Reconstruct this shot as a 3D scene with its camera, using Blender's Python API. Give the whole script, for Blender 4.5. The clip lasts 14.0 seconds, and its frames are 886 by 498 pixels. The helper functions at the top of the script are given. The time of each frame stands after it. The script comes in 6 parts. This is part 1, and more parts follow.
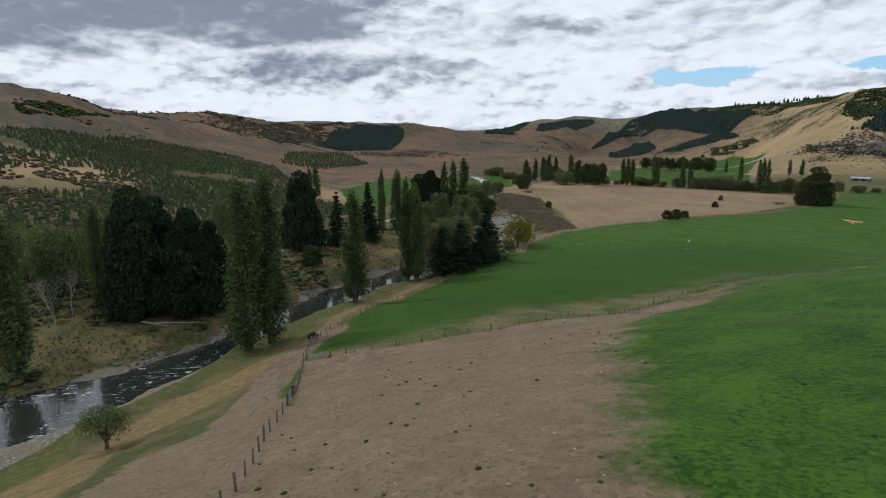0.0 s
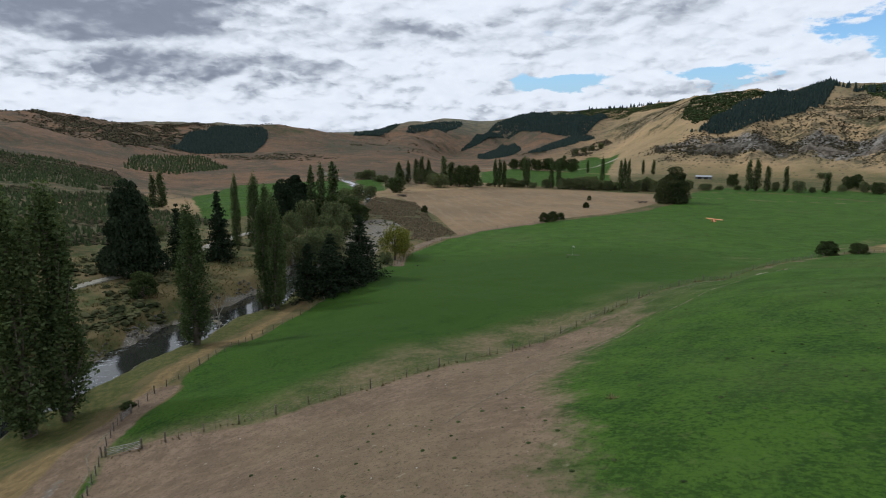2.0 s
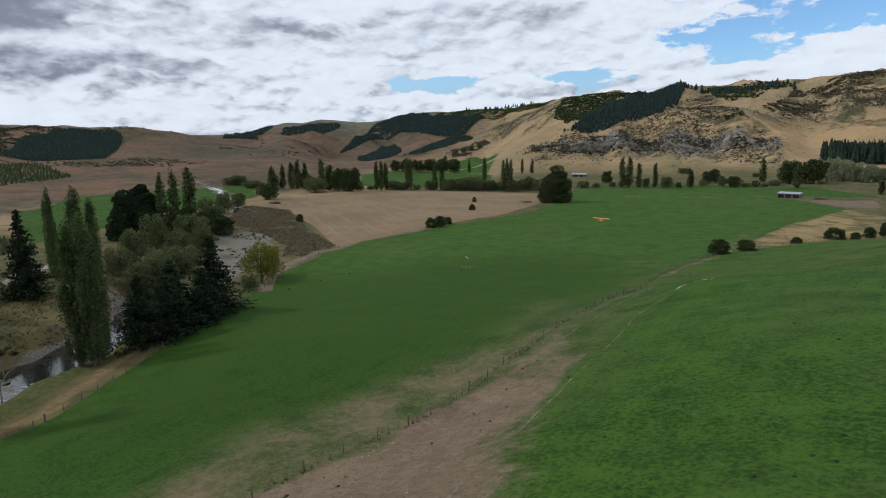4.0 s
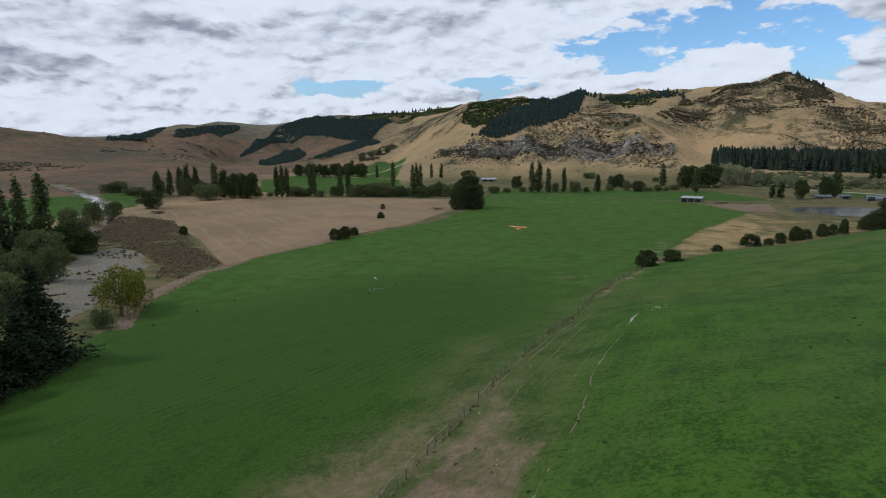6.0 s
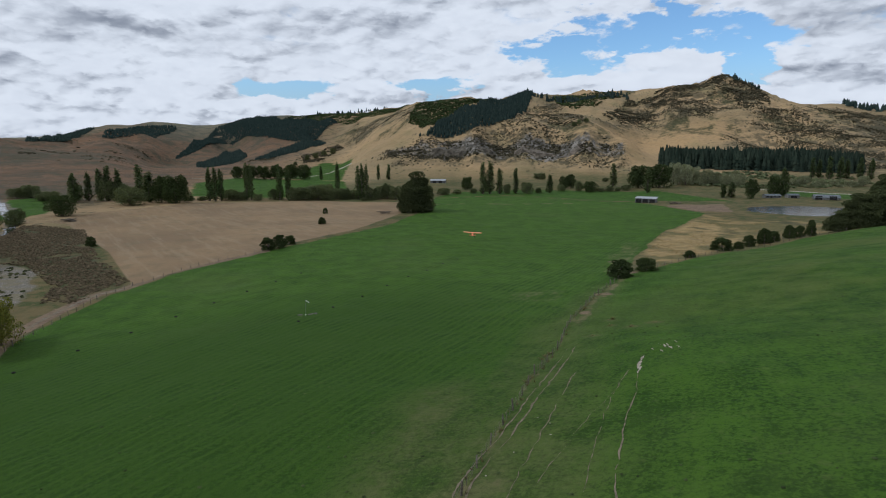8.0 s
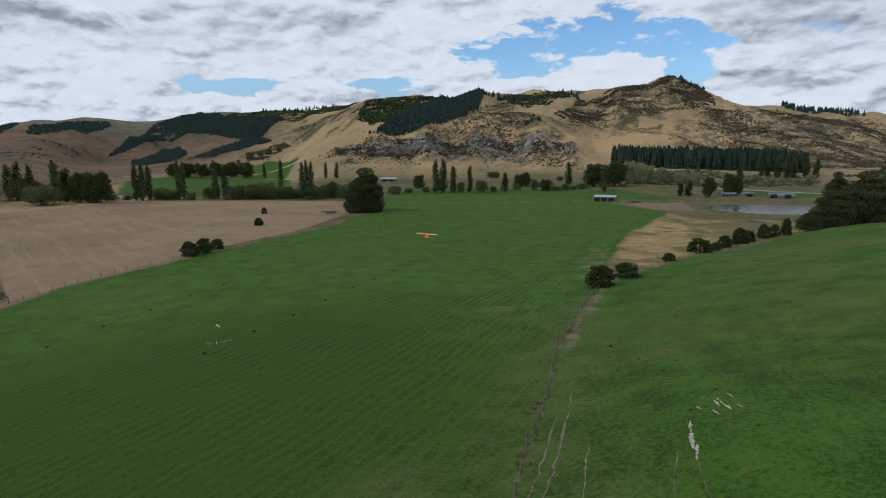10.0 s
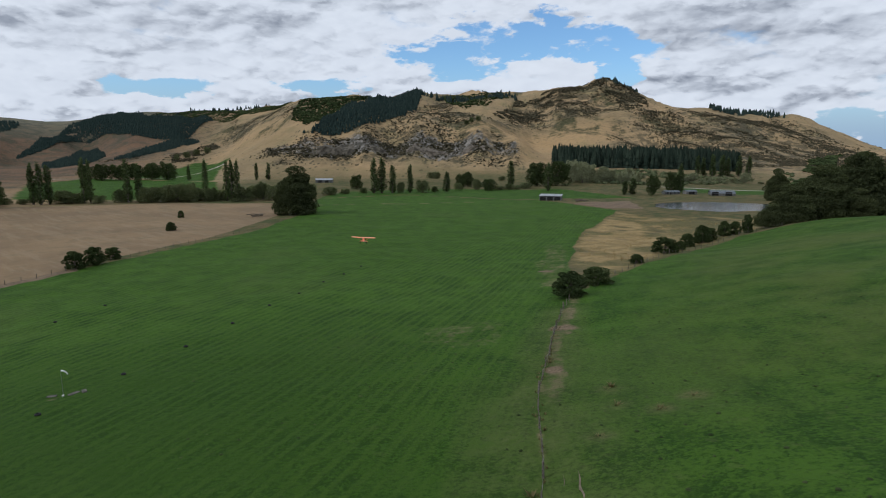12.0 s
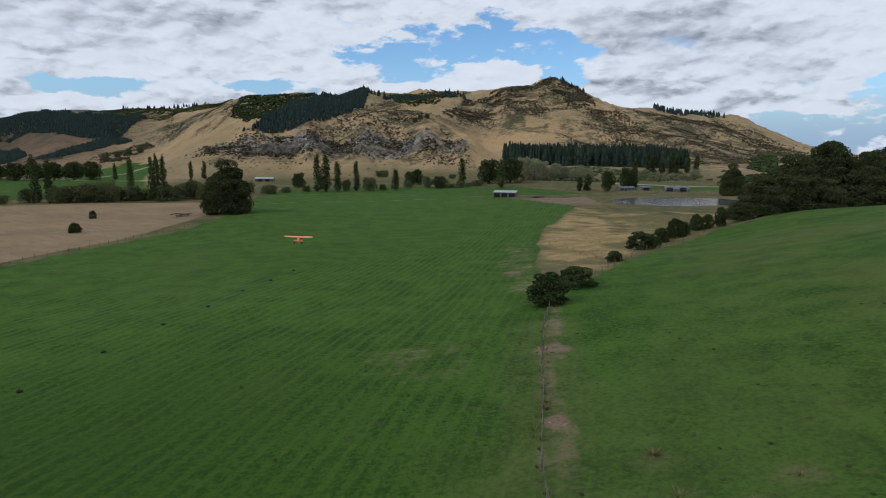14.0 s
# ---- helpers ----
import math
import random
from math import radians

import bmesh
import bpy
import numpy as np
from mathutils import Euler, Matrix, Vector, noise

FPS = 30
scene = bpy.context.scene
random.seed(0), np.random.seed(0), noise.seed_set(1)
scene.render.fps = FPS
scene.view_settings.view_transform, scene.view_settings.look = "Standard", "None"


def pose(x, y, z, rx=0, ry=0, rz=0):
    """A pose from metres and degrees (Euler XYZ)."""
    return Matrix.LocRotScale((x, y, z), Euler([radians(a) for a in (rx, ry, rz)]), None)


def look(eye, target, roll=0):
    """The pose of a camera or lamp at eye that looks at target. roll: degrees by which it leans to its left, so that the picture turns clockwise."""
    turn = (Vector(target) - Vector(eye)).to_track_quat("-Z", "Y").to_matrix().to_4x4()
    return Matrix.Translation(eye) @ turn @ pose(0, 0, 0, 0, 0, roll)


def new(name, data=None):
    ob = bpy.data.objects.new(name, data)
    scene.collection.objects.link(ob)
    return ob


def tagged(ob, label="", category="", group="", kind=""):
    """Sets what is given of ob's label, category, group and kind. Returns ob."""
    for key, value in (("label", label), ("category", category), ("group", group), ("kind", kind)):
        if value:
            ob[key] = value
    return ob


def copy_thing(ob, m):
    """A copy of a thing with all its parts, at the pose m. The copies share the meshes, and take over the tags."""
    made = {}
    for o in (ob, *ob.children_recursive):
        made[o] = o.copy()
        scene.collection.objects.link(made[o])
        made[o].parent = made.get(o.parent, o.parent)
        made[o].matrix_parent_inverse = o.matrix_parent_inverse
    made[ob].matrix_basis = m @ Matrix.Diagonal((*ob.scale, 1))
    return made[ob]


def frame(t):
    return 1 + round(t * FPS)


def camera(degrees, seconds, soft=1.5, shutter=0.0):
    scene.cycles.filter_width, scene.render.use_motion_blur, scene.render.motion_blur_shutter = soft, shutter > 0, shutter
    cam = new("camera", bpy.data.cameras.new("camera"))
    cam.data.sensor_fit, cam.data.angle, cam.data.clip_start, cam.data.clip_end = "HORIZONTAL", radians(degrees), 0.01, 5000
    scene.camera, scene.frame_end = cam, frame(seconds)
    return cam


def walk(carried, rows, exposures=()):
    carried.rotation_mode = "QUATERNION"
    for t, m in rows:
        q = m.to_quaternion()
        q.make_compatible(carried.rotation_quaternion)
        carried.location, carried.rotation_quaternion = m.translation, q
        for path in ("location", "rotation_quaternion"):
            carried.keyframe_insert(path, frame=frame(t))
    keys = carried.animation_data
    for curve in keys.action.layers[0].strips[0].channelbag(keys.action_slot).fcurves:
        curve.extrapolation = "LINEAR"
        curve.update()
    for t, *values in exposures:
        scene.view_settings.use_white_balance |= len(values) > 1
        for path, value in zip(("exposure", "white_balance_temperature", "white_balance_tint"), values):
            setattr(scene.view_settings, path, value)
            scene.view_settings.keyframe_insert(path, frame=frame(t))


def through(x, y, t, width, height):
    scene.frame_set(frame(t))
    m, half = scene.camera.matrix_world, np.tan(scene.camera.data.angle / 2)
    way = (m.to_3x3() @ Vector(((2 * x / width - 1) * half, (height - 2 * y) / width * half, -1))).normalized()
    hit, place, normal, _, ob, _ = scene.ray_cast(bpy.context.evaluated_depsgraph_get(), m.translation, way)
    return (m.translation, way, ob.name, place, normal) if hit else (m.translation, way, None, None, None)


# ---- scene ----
cam = camera(74.22, 14.0, 1.1)
PATH = [
    (0, 66.87, -162.12, 50.87, 79.200, -0.140, 53.448),
    (0.5, 62.12, -158.52, 50.69, 79.263, -0.172, 51.250),
    (1, 57.26, -154.60, 50.58, 79.304, -0.193, 47.897),
    (1.5, 52.49, -150.24, 50.50, 79.361, -0.182, 44.472),
    (2, 47.85, -145.37, 50.42, 79.430, -0.127, 41.006),
    (2.5, 43.52, -140.16, 50.32, 79.525, -0.091, 37.599),
    (3, 39.46, -134.67, 50.16, 79.597, -0.030, 34.587),
    (3.2, 37.91, -132.41, 50.10, 79.550, 0.112, 33.485),
    (5.3, 24.88, -108.47, 49.69, 79.817, 0.272, 23.578),
    (5.5, 23.76, -106.17, 49.60, 79.850, 0.141, 22.661),
    (6, 21.18, -100.35, 49.35, 79.887, 0.148, 20.610),
    (6.5, 18.84, -94.28, 49.06, 79.924, 0.168, 18.697),
    (7, 16.67, -88.02, 48.73, 79.958, 0.171, 17.385),
    (7.5, 14.65, -81.78, 48.34, 79.988, 0.218, 16.336),
    (8, 12.76, -75.51, 47.91, 80.009, 0.222, 15.569),
    (8.2, 12.05, -72.98, 47.69, 80.030, 0.169, 15.355),
    (10.3, 5.14, -45.76, 44.06, 80.101, -0.063, 9.824),
    (10.5, 4.63, -43.21, 43.70, 80.198, -0.017, 9.143),
    (11, 3.44, -36.89, 42.79, 80.216, -0.010, 7.595),
    (11.5, 2.48, -30.69, 41.83, 80.242, -0.032, 6.196),
    (12, 1.61, -24.59, 40.83, 80.260, -0.048, 4.948),
    (12.5, 0.95, -18.43, 39.71, 80.303, -0.040, 3.751),
    (13, 0.46, -12.30, 38.53, 80.356, -0.023, 2.484),
    (13.5, 0.20, -6.12, 37.28, 80.378, 0.007, 1.194),
    (14, 0.00, 0.00, 36.00, 80.397, -0.008, 0.001),
]
walk(cam, [(t, pose(*p)) for t, *p in PATH], [(0, -0.34, 6000, 9), (3, -0.40, 5950, 9), (7, -0.53, 5860, 9), (14, -0.58, 5880, 9)])

# ---- light: a bright broken overcast with blue gaps ----
world = bpy.data.worlds.new("sky")
scene.world = world
world.use_nodes = True


class Graph:
    """A short way to write node trees."""

    def __init__(self, tree):
        self.tree = tree

    def add(self, kind, **inputs):
        node = self.tree.nodes.new("ShaderNode" + kind)
        for key, value in inputs.items():
            spot = node.inputs[int(key[1:])] if key[0] == "i" and key[1:].isdigit() else node.inputs[key.replace("_", " ")]
            if isinstance(value, bpy.types.NodeSocket):
                self.tree.links.new(value, spot)
            else:
                spot.default_value = value
        return node

    def math(self, how, a, b=0.0, clamp=False):
        node = self.add("Math", i0=a, i1=b)
        node.operation, node.use_clamp = how, clamp
        return node.outputs[0]

    def noise(self, vector, scale, detail=4.0, rough=0.55, distort=0.0):
        return self.add("TexNoise", Vector=vector, Scale=scale, Detail=detail, Roughness=rough, Distortion=distort).outputs[0]

    def step(self, value, a, b, lo=0.0, hi=1.0):
        node = self.add("MapRange", i0=value, i1=a, i2=b, i3=lo, i4=hi)
        node.interpolation_type = "SMOOTHSTEP"
        return node.outputs[0]

    def attribute(self, name):
        node = self.add("Attribute")
        node.attribute_name = name
        return self.add("SeparateColor", Color=node.outputs[0]).outputs

    def mix(self, k, a, b, blend="MIX"):
        node = self.add("Mix")
        node.data_type, node.blend_type = "RGBA", blend
        for spot, value in ((0, k), (6, a), (7, b)):
            if isinstance(value, bpy.types.NodeSocket):
                self.tree.links.new(value, node.inputs[spot])
            else:
                node.inputs[spot].default_value = (*value, 1) if isinstance(value, tuple) else value
        return node.outputs[2]


SUN_UP, SUN_ROUND = 40, -112       # degrees: height, and way round from north towards east
SKY_STRENGTH, SUN_STRENGTH = 0.115, 2.0
g = Graph(world.node_tree)
sky = g.add("TexSky")
sky.sky_type, sky.sun_disc, sky.dust_density = "NISHITA", False, 0.4
sky.sun_elevation, sky.sun_rotation = radians(SUN_UP), radians(SUN_ROUND)
way = g.add("TexCoord").outputs["Generated"]
axes = g.add("SeparateXYZ", Vector=way)
rise = g.math("MAXIMUM", axes.outputs[2], 0.0)
# heaped clouds, flattened a little; places in the sky by degrees round from north and above the horizon
layer = g.add("CombineXYZ", X=axes.outputs[0], Y=axes.outputs[1], Z=g.math("MULTIPLY", rise, 2.4)).outputs[0]
aside = g.add("VectorMath", i0=layer, i1=(-0.012, -0.006, 0.034)).outputs[0]
around = g.math("MULTIPLY", g.math("ARCTAN2", axes.outputs[0], axes.outputs[1]), 57.2958)
above = g.math("MULTIPLY", g.math("ARCSINE", axes.outputs[2]), 57.2958)


def heaps(vector, scale):
    """Rounded billows."""
    node = g.add("TexVoronoi", Vector=vector, Scale=scale, Detail=3.0, Roughness=0.55)
    node.feature = "SMOOTH_F1"
    node.inputs["Smoothness"].default_value = 0.6
    return node.outputs[0]


big = g.noise(layer, 2.6, 3.0, 0.5)
puff = g.noise(layer, 7.0, 9.0, 0.58, 0.15)
lee = g.noise(aside, 7.0, 7.0, 0.58, 0.15)
fine = g.noise(layer, 26.0, 6.0, 0.6, 0.2)
crumb = g.add("VectorMath", i0=layer, i1=g.add("VectorMath", i0=g.add("CombineXYZ", X=fine, Y=puff, Z=fine).outputs[0], i1=(0.05, 0.05, 0.05)).outputs[0])
crumb.operation = "ADD"
crumb.inputs[1].links[0].from_node.operation = "MULTIPLY"
billow = heaps(crumb.outputs[0], 10.0)
bulge = heaps(g.add("VectorMath", i0=crumb.outputs[0], i1=(-0.008, -0.004, 0.022)).outputs[0], 10.0)
bent = g.math("ADD", g.math("MULTIPLY", g.math("SUBTRACT", g.noise(layer, 8.0, 7.0, 0.6), 0.5), 2.4), g.math("MULTIPLY", g.math("SUBTRACT", fine, 0.5), 0.9))
bowed = g.math("ADD", g.math("MULTIPLY", g.math("SUBTRACT", g.noise(aside, 11.0, 7.0, 0.6), 0.5), 2.8), g.math("MULTIPLY", g.math("SUBTRACT", billow, 0.4), 1.1))


def spot(az, up, wide, tall, soft=2.2):
    """1 about a place in the sky, fading to 0 with a ragged edge."""
    u = g.math("DIVIDE", g.math("SUBTRACT", around, az), wide)
    v = g.math("DIVIDE", g.math("SUBTRACT", above, up), tall)
    u, v = g.math("ADD", u, g.math("MULTIPLY", bent, 1.5)), g.math("ADD", v, g.math("MULTIPLY", bowed, 1.5))
    away = g.math("ADD", g.math("MULTIPLY", u, u), g.math("MULTIPLY", v, v))
    return g.step(away, 0.0, soft, 1.0, 0.0)


def total(values):
    out = values[0]
    for v in values[1:]:
        out = g.math("MAXIMUM", out, v)
    return out


# blue openings, and the dark bases of thicker cloud
gaps = total([spot(-4.0, 9.5, 4.8, 1.3), spot(3.0, 11.7, 7.0, 1.5), spot(11.0, 10.1, 4.0, 1.7), spot(-30.3, 6.1, 3.8, 0.8), spot(-16.2, 6.2, 3.6, 0.8),
              spot(34.0, 2.8, 8.0, 2.0), spot(46, 6.0, 11, 3.0)])


def mass(az, up, wide, tall, much):
    """A soft grey mass of thicker cloud about a place in the sky."""
    u = g.math("ADD", g.math("DIVIDE", g.math("SUBTRACT", around, az), wide), g.math("MULTIPLY", bent, 0.55))
    v = g.math("ADD", g.math("DIVIDE", g.math("SUBTRACT", above, up), tall), g.math("MULTIPLY", bent, 0.5))
    away = g.math("ADD", g.math("MULTIPLY", u, u), g.math("MULTIPLY", v, v))
    return g.step(away, 0.1, 2.0, much, 0.0)


bases = total([mass(-60, 6.3, 13, 1.5, 0.85), mass(-74, 11.0, 17, 3.4, 1.0), mass(-95, 9.5, 16, 3.0, 0.9), mass(-47, 9.6, 8, 1.3, 0.5), mass(22, 10.0, 11, 3.2, 0.40),
               mass(-27, 11.0, 10, 1.3, 0.5), mass(-33, 8.6, 7, 1.0, 0.35), mass(17, 5.6, 8, 0.8, 0.3), mass(-12, 13.5, 9, 1.2, 0.45)])
closed = g.step(around, -44.0, -33.0, 0.34, 0.0)
cover = g.math("ADD", g.math("MULTIPLY", g.math("SUBTRACT", puff, 0.5), 0.95), g.math("MULTIPLY", g.math("SUBTRACT", 0.42, billow), 0.35))
cover = g.math("ADD", g.math("ADD", cover, closed), g.step(above, 14.0, 18.0, 0.86, 1.1))
cover = g.math("SUBTRACT", cover, g.math("MULTIPLY", gaps, 0.64))
veil = g.step(cover, 0.22, 0.54)
# bright tops, grey bases
lit = g.math("ADD", g.math("MULTIPLY", g.math("SUBTRACT", puff, lee), 1.5), g.math("MULTIPLY", g.math("SUBTRACT", bulge, billow), 1.7))
thick = g.math("ADD", g.math("MULTIPLY", g.math("SUBTRACT", big, 0.42), 0.8), g.math("MULTIPLY", g.math("SUBTRACT", puff, 0.5), 0.58))
thick = g.math("ADD", thick, g.math("MULTIPLY", bases, 0.86))
thick = g.math("SUBTRACT", thick, g.math("MULTIPLY", lit, g.step(above, 2.0, 9.0, 0.95, 0.5)))
thick = g.step(thick, 0.0, 1.0)
thick = g.math("MULTIPLY", thick, g.step(above, 0.5, 5.5, 0.65, 1.0))
shade = g.mix(thick, (9.5, 9.65, 9.95), (2.8, 3.05, 3.6))
wisp = g.mix(g.step(fine, 0.3, 0.7), (0.95, 0.955, 0.965), (1.03, 1.03, 1.03))
shade = g.mix(1.0, shade, wisp, "MULTIPLY")
blue = g.mix(1.0, sky.outputs[0], (1.15, 1.42, 1.66), "MULTIPLY")
haze = g.mix(g.step(above, 0.0, 8.0), (4.3, 5.7, 7.2), blue)
both = g.mix(veil, haze, shade)
world.node_tree.links.new(both, world.node_tree.nodes["Background"].inputs[0])
world.node_tree.nodes["Background"].inputs[1].default_value = SKY_STRENGTH

sun = new("sun", bpy.data.lights.new("sun", "SUN"))
sun.data.energy, sun.data.angle, sun.data.color = SUN_STRENGTH, radians(6), (1.0, 0.965, 0.90)
sun.matrix_world = look((0, 0, 0), (-math.sin(radians(SUN_ROUND)) * math.cos(radians(SUN_UP)), -math.cos(radians(SUN_ROUND)) * math.cos(radians(SUN_UP)), -math.sin(radians(SUN_UP))))

# ---- materials ----
def material(name, rough=0.9, spec=0.2):
    m = bpy.data.materials.new(name)
    m.use_nodes = True
    gr = Graph(m.node_tree)
    p = m.node_tree.nodes["Principled BSDF"]
    p.inputs["Roughness"].default_value, p.inputs["Specular IOR Level"].default_value = rough, spec
    return m, gr, p


def wire(gr, p, colour=None, bump=None, strength=0.4, distance=0.1, rough=None):
    if colour is not None:
        gr.tree.links.new(colour, p.inputs["Base Color"])
    if rough is not None:
        gr.tree.links.new(rough, p.inputs["Roughness"])
    if bump is not None:
        b = gr.add("Bump", Height=bump, Strength=strength, Distance=distance)
        gr.tree.links.new(b.outputs[0], p.inputs["Normal"])


def simple(name, a, b, scale=3.0, rough=0.85, spec=0.2, metal=0.0, bump=0.3):
    """Two tones in patches and grain, a tint of its own for each object."""
    m, gr, p = material(name, rough, spec)
    p.inputs["Metallic"].default_value = metal
    where = gr.add("TexCoord").outputs["Object"]
    n1, n2 = gr.noise(where, scale, 5), gr.noise(where, scale * 9, 3)
    c = gr.mix(gr.step(n1, 0.35, 0.65), a, b)
    one = gr.add("ObjectInfo").outputs["Random"]
    c = gr.mix(1.0, c, gr.add("CombineColor", i0=gr.step(one, 0, 1, 0.85, 1.15), i1=gr.step(one, 0, 1, 0.87, 1.12), i2=gr.step(one, 0, 1, 0.85, 1.1)).outputs[0], "MULTIPLY")
    c = gr.mix(1.0, c, gr.add("CombineColor", i0=gr.step(n2, 0.2, 0.8, 0.82, 1.15), i1=gr.step(n2, 0.2, 0.8, 0.82, 1.15), i2=gr.step(n2, 0.2, 0.8, 0.82, 1.15)).outputs[0], "MULTIPLY")
    wire(gr, p, c, n2, bump, 0.02)
    return m


def leafage(name, dark, light, through=0.25):
    """Leaves: each clump, and each tree, a little different, and light comes through."""
    m = bpy.data.materials.new(name)
    m.use_nodes = True
    gr = Graph(m.node_tree)
    m.node_tree.nodes.remove(m.node_tree.nodes["Principled BSDF"])
    island = gr.add("NewGeometry").outputs["Random Per Island"]
    one = gr.add("ObjectInfo").outputs["Random"]
    patch = gr.noise(gr.add("TexCoord").outputs["Object"], 0.35, 3)
    k = gr.math("ADD", gr.math("MULTIPLY", island, 0.55), gr.math("ADD", gr.math("MULTIPLY", patch, 0.5), gr.math("MULTIPLY", one, 0.25)))
    c = gr.mix(gr.step(k, 0.25, 1.05), dark, light)
    d = gr.add("BsdfDiffuse", Color=c)
    t = gr.add("BsdfTranslucent", Color=gr.mix(1.0, c, (1.25, 1.25, 0.7), "MULTIPLY"))
    mix = gr.add("MixShader", i0=through, i1=d.outputs[0], i2=t.outputs[0])
    gr.tree.links.new(mix.outputs[0], m.node_tree.nodes["Material Output"].inputs[0])
    return m


DRILL = 14.0        # degrees: the way the pasture was drilled


def ground_material():
    m, gr, p = material("land", 0.95, 0.1)
    where = gr.add("TexCoord").outputs["Object"]
    speck = gr.noise(where, 2.6, 4, 0.7)
    tuft = gr.noise(where, 0.75, 5, 0.62, 0.4)
    clump = gr.noise(where, 0.16, 5, 0.6)
    wide = gr.noise(where, 0.022, 4, 0.55)
    vast = gr.noise(where, 0.0045, 6, 0.6)
    rows = gr.add("Mapping", Vector=where, Rotation=(0, 0, radians(5.5))).outputs[0]
    rows = gr.add("Mapping", Vector=rows, Scale=(1.0, 0.06, 1.0)).outputs[0]
    swath = gr.noise(rows, 0.62, 3, 0.55, 0.3)
    one = gr.attribute("cover")
    two = gr.attribute("bare")
    three = gr.attribute("hill")
    bank = gr.attribute("bank")
    sward = gr.attribute("sward")
    extra = gr.attribute("extra")

    def torn(k, n, amount=0.5):
        """A cover's edge, broken up by a pattern."""
        return gr.step(gr.math("ADD", k, gr.math("MULTIPLY", gr.math("SUBTRACT", n, 0.5), amount)), 0.32, 0.68)

    # rough riverside grass: dry straw with green in it
    rough = gr.mix(gr.step(gr.math("ADD", clump, gr.math("MULTIPLY", wide, 0.5)), 0.62, 0.88), (0.125, 0.098, 0.045), (0.048, 0.062, 0.020))
    rough = gr.mix(gr.step(tuft, 0.45, 0.75), rough, (0.11, 0.085, 0.04))
    rough = gr.mix(torn(bank[0], clump, 0.8), rough, gr.mix(gr.step(tuft, 0.35, 0.7), (0.052, 0.064, 0.018), (0.105, 0.098, 0.034)))
    rough = gr.mix(torn(bank[1], clump, 0.9), rough, gr.mix(gr.step(tuft, 0.3, 0.7), (0.125, 0.092, 0.042), (0.200, 0.145, 0.068)))
    straw = gr.mix(gr.step(clump, 0.35, 0.65), (0.300, 0.215, 0.098), (0.205, 0.150, 0.068))
    straw = gr.mix(gr.step(tuft, 0.5, 0.72, 0.0, 0.6), straw, (0.120, 0.098, 0.045))
    straw = gr.mix(gr.step(gr.noise(where, 0.03, 5, 0.6, 0.5), 0.44, 0.56, 0.0, 0.85), straw, gr.mix(gr.step(tuft, 0.4, 0.65), (0.062, 0.068, 0.024), (0.125, 0.105, 0.048)))
    rough = gr.mix(extra[1], rough, straw)
    # hillside grass, sun-dried, with bare and bushy patches
    tan = gr.mix(gr.step(vast, 0.35, 0.62), (0.350, 0.242, 0.128), (0.240, 0.180, 0.098))
    tan = gr.mix(gr.step(wide, 0.5, 0.72, 0.0, 0.6), tan, (0.190, 0.165, 0.080))
    tan = gr.mix(gr.math("MULTIPLY", gr.step(gr.noise(where, 0.055, 7, 0.68), 0.45, 0.57, 0.0, 0.85), sward[1]), tan, (0.088, 0.074, 0.044))
    tan = gr.mix(gr.math("MULTIPLY", sward[2], 0.7), tan, gr.mix(gr.step(clump, 0.35, 0.7), (0.40, 0.262, 0.128), (0.31, 0.212, 0.108)))
    brown = gr.mix(gr.step(vast, 0.35, 0.65), (0.152, 0.091, 0.053), (0.097, 0.066, 0.042))
    brown = gr.mix(gr.step(wide, 0.5, 0.75, 0, 0.6), brown, (0.060, 0.050, 0.032))
    brown = gr.mix(gr.step(gr.noise(where, 0.016, 9, 0.74, 0.4), 0.50, 0.58, 0.0, 0.7), brown, (0.062, 0.056, 0.038))
    brown = gr.mix(gr.step(gr.noise(where, 0.11, 5, 0.7), 0.54, 0.64, 0.0, 0.5), brown, (0.205, 0.135, 0.082))
    hill = gr.mix(three[0], tan, brown)
    # brush among the dry grass
    patchy = gr.noise(where, 0.035, 8, 0.72, 0.3)
    hill = gr.mix(gr.math("MULTIPLY", gr.step(gr.math("ADD", patchy, gr.math("MULTIPLY", gr.math("SUBTRACT", vast, 0.5), 0.7)), 0.53, 0.60, 0.0, 0.8), gr.step(gr.math("ADD", sward[1], three[0]), 0.0, 0.7, 0.12, 1.0)), hill, (0.062, 0.058, 0.036))
    # single bushes
    dots = gr.add("TexVoronoi", Vector=gr.add("Mapping", Vector=where, Scale=(1.0, 0.55, 0.0)).outputs[0], Scale=0.16, Randomness=1.0)
    some = gr.add("SeparateColor", Color=dots.outputs["Color"]).outputs[0]
    where_thick = gr.step(gr.noise(where, 0.011, 5, 0.65), 0.36, 0.66)
    dotted = gr.math("MULTIPLY", gr.step(dots.outputs[0], 0.22, 0.40, 1.0, 0.0), gr.math("GREATER_THAN", gr.math("ADD", gr.math("MULTIPLY", where_thick, 0.55), gr.math("MULTIPLY", sward[1], 0.3)), some))
    hill = gr.mix(gr.math("MULTIPLY", dotted, gr.math("SUBTRACT", 0.85, gr.math("MULTIPLY", sward[2], 0.6))), hill, (0.075, 0.066, 0.042))
    # the farthest slopes: distance haze put into the colour as greyed grass
    hill = gr.mix(three[2], hill, gr.mix(gr.step(patchy, 0.45, 0.6), (0.150, 0.138, 0.092), (0.085, 0.090, 0.068)))
    c = gr.mix(three[1], rough, hill)
    # pasture, mown in swaths
    tussock = gr.noise(where, 2.1, 6, 0.74, 0.4)
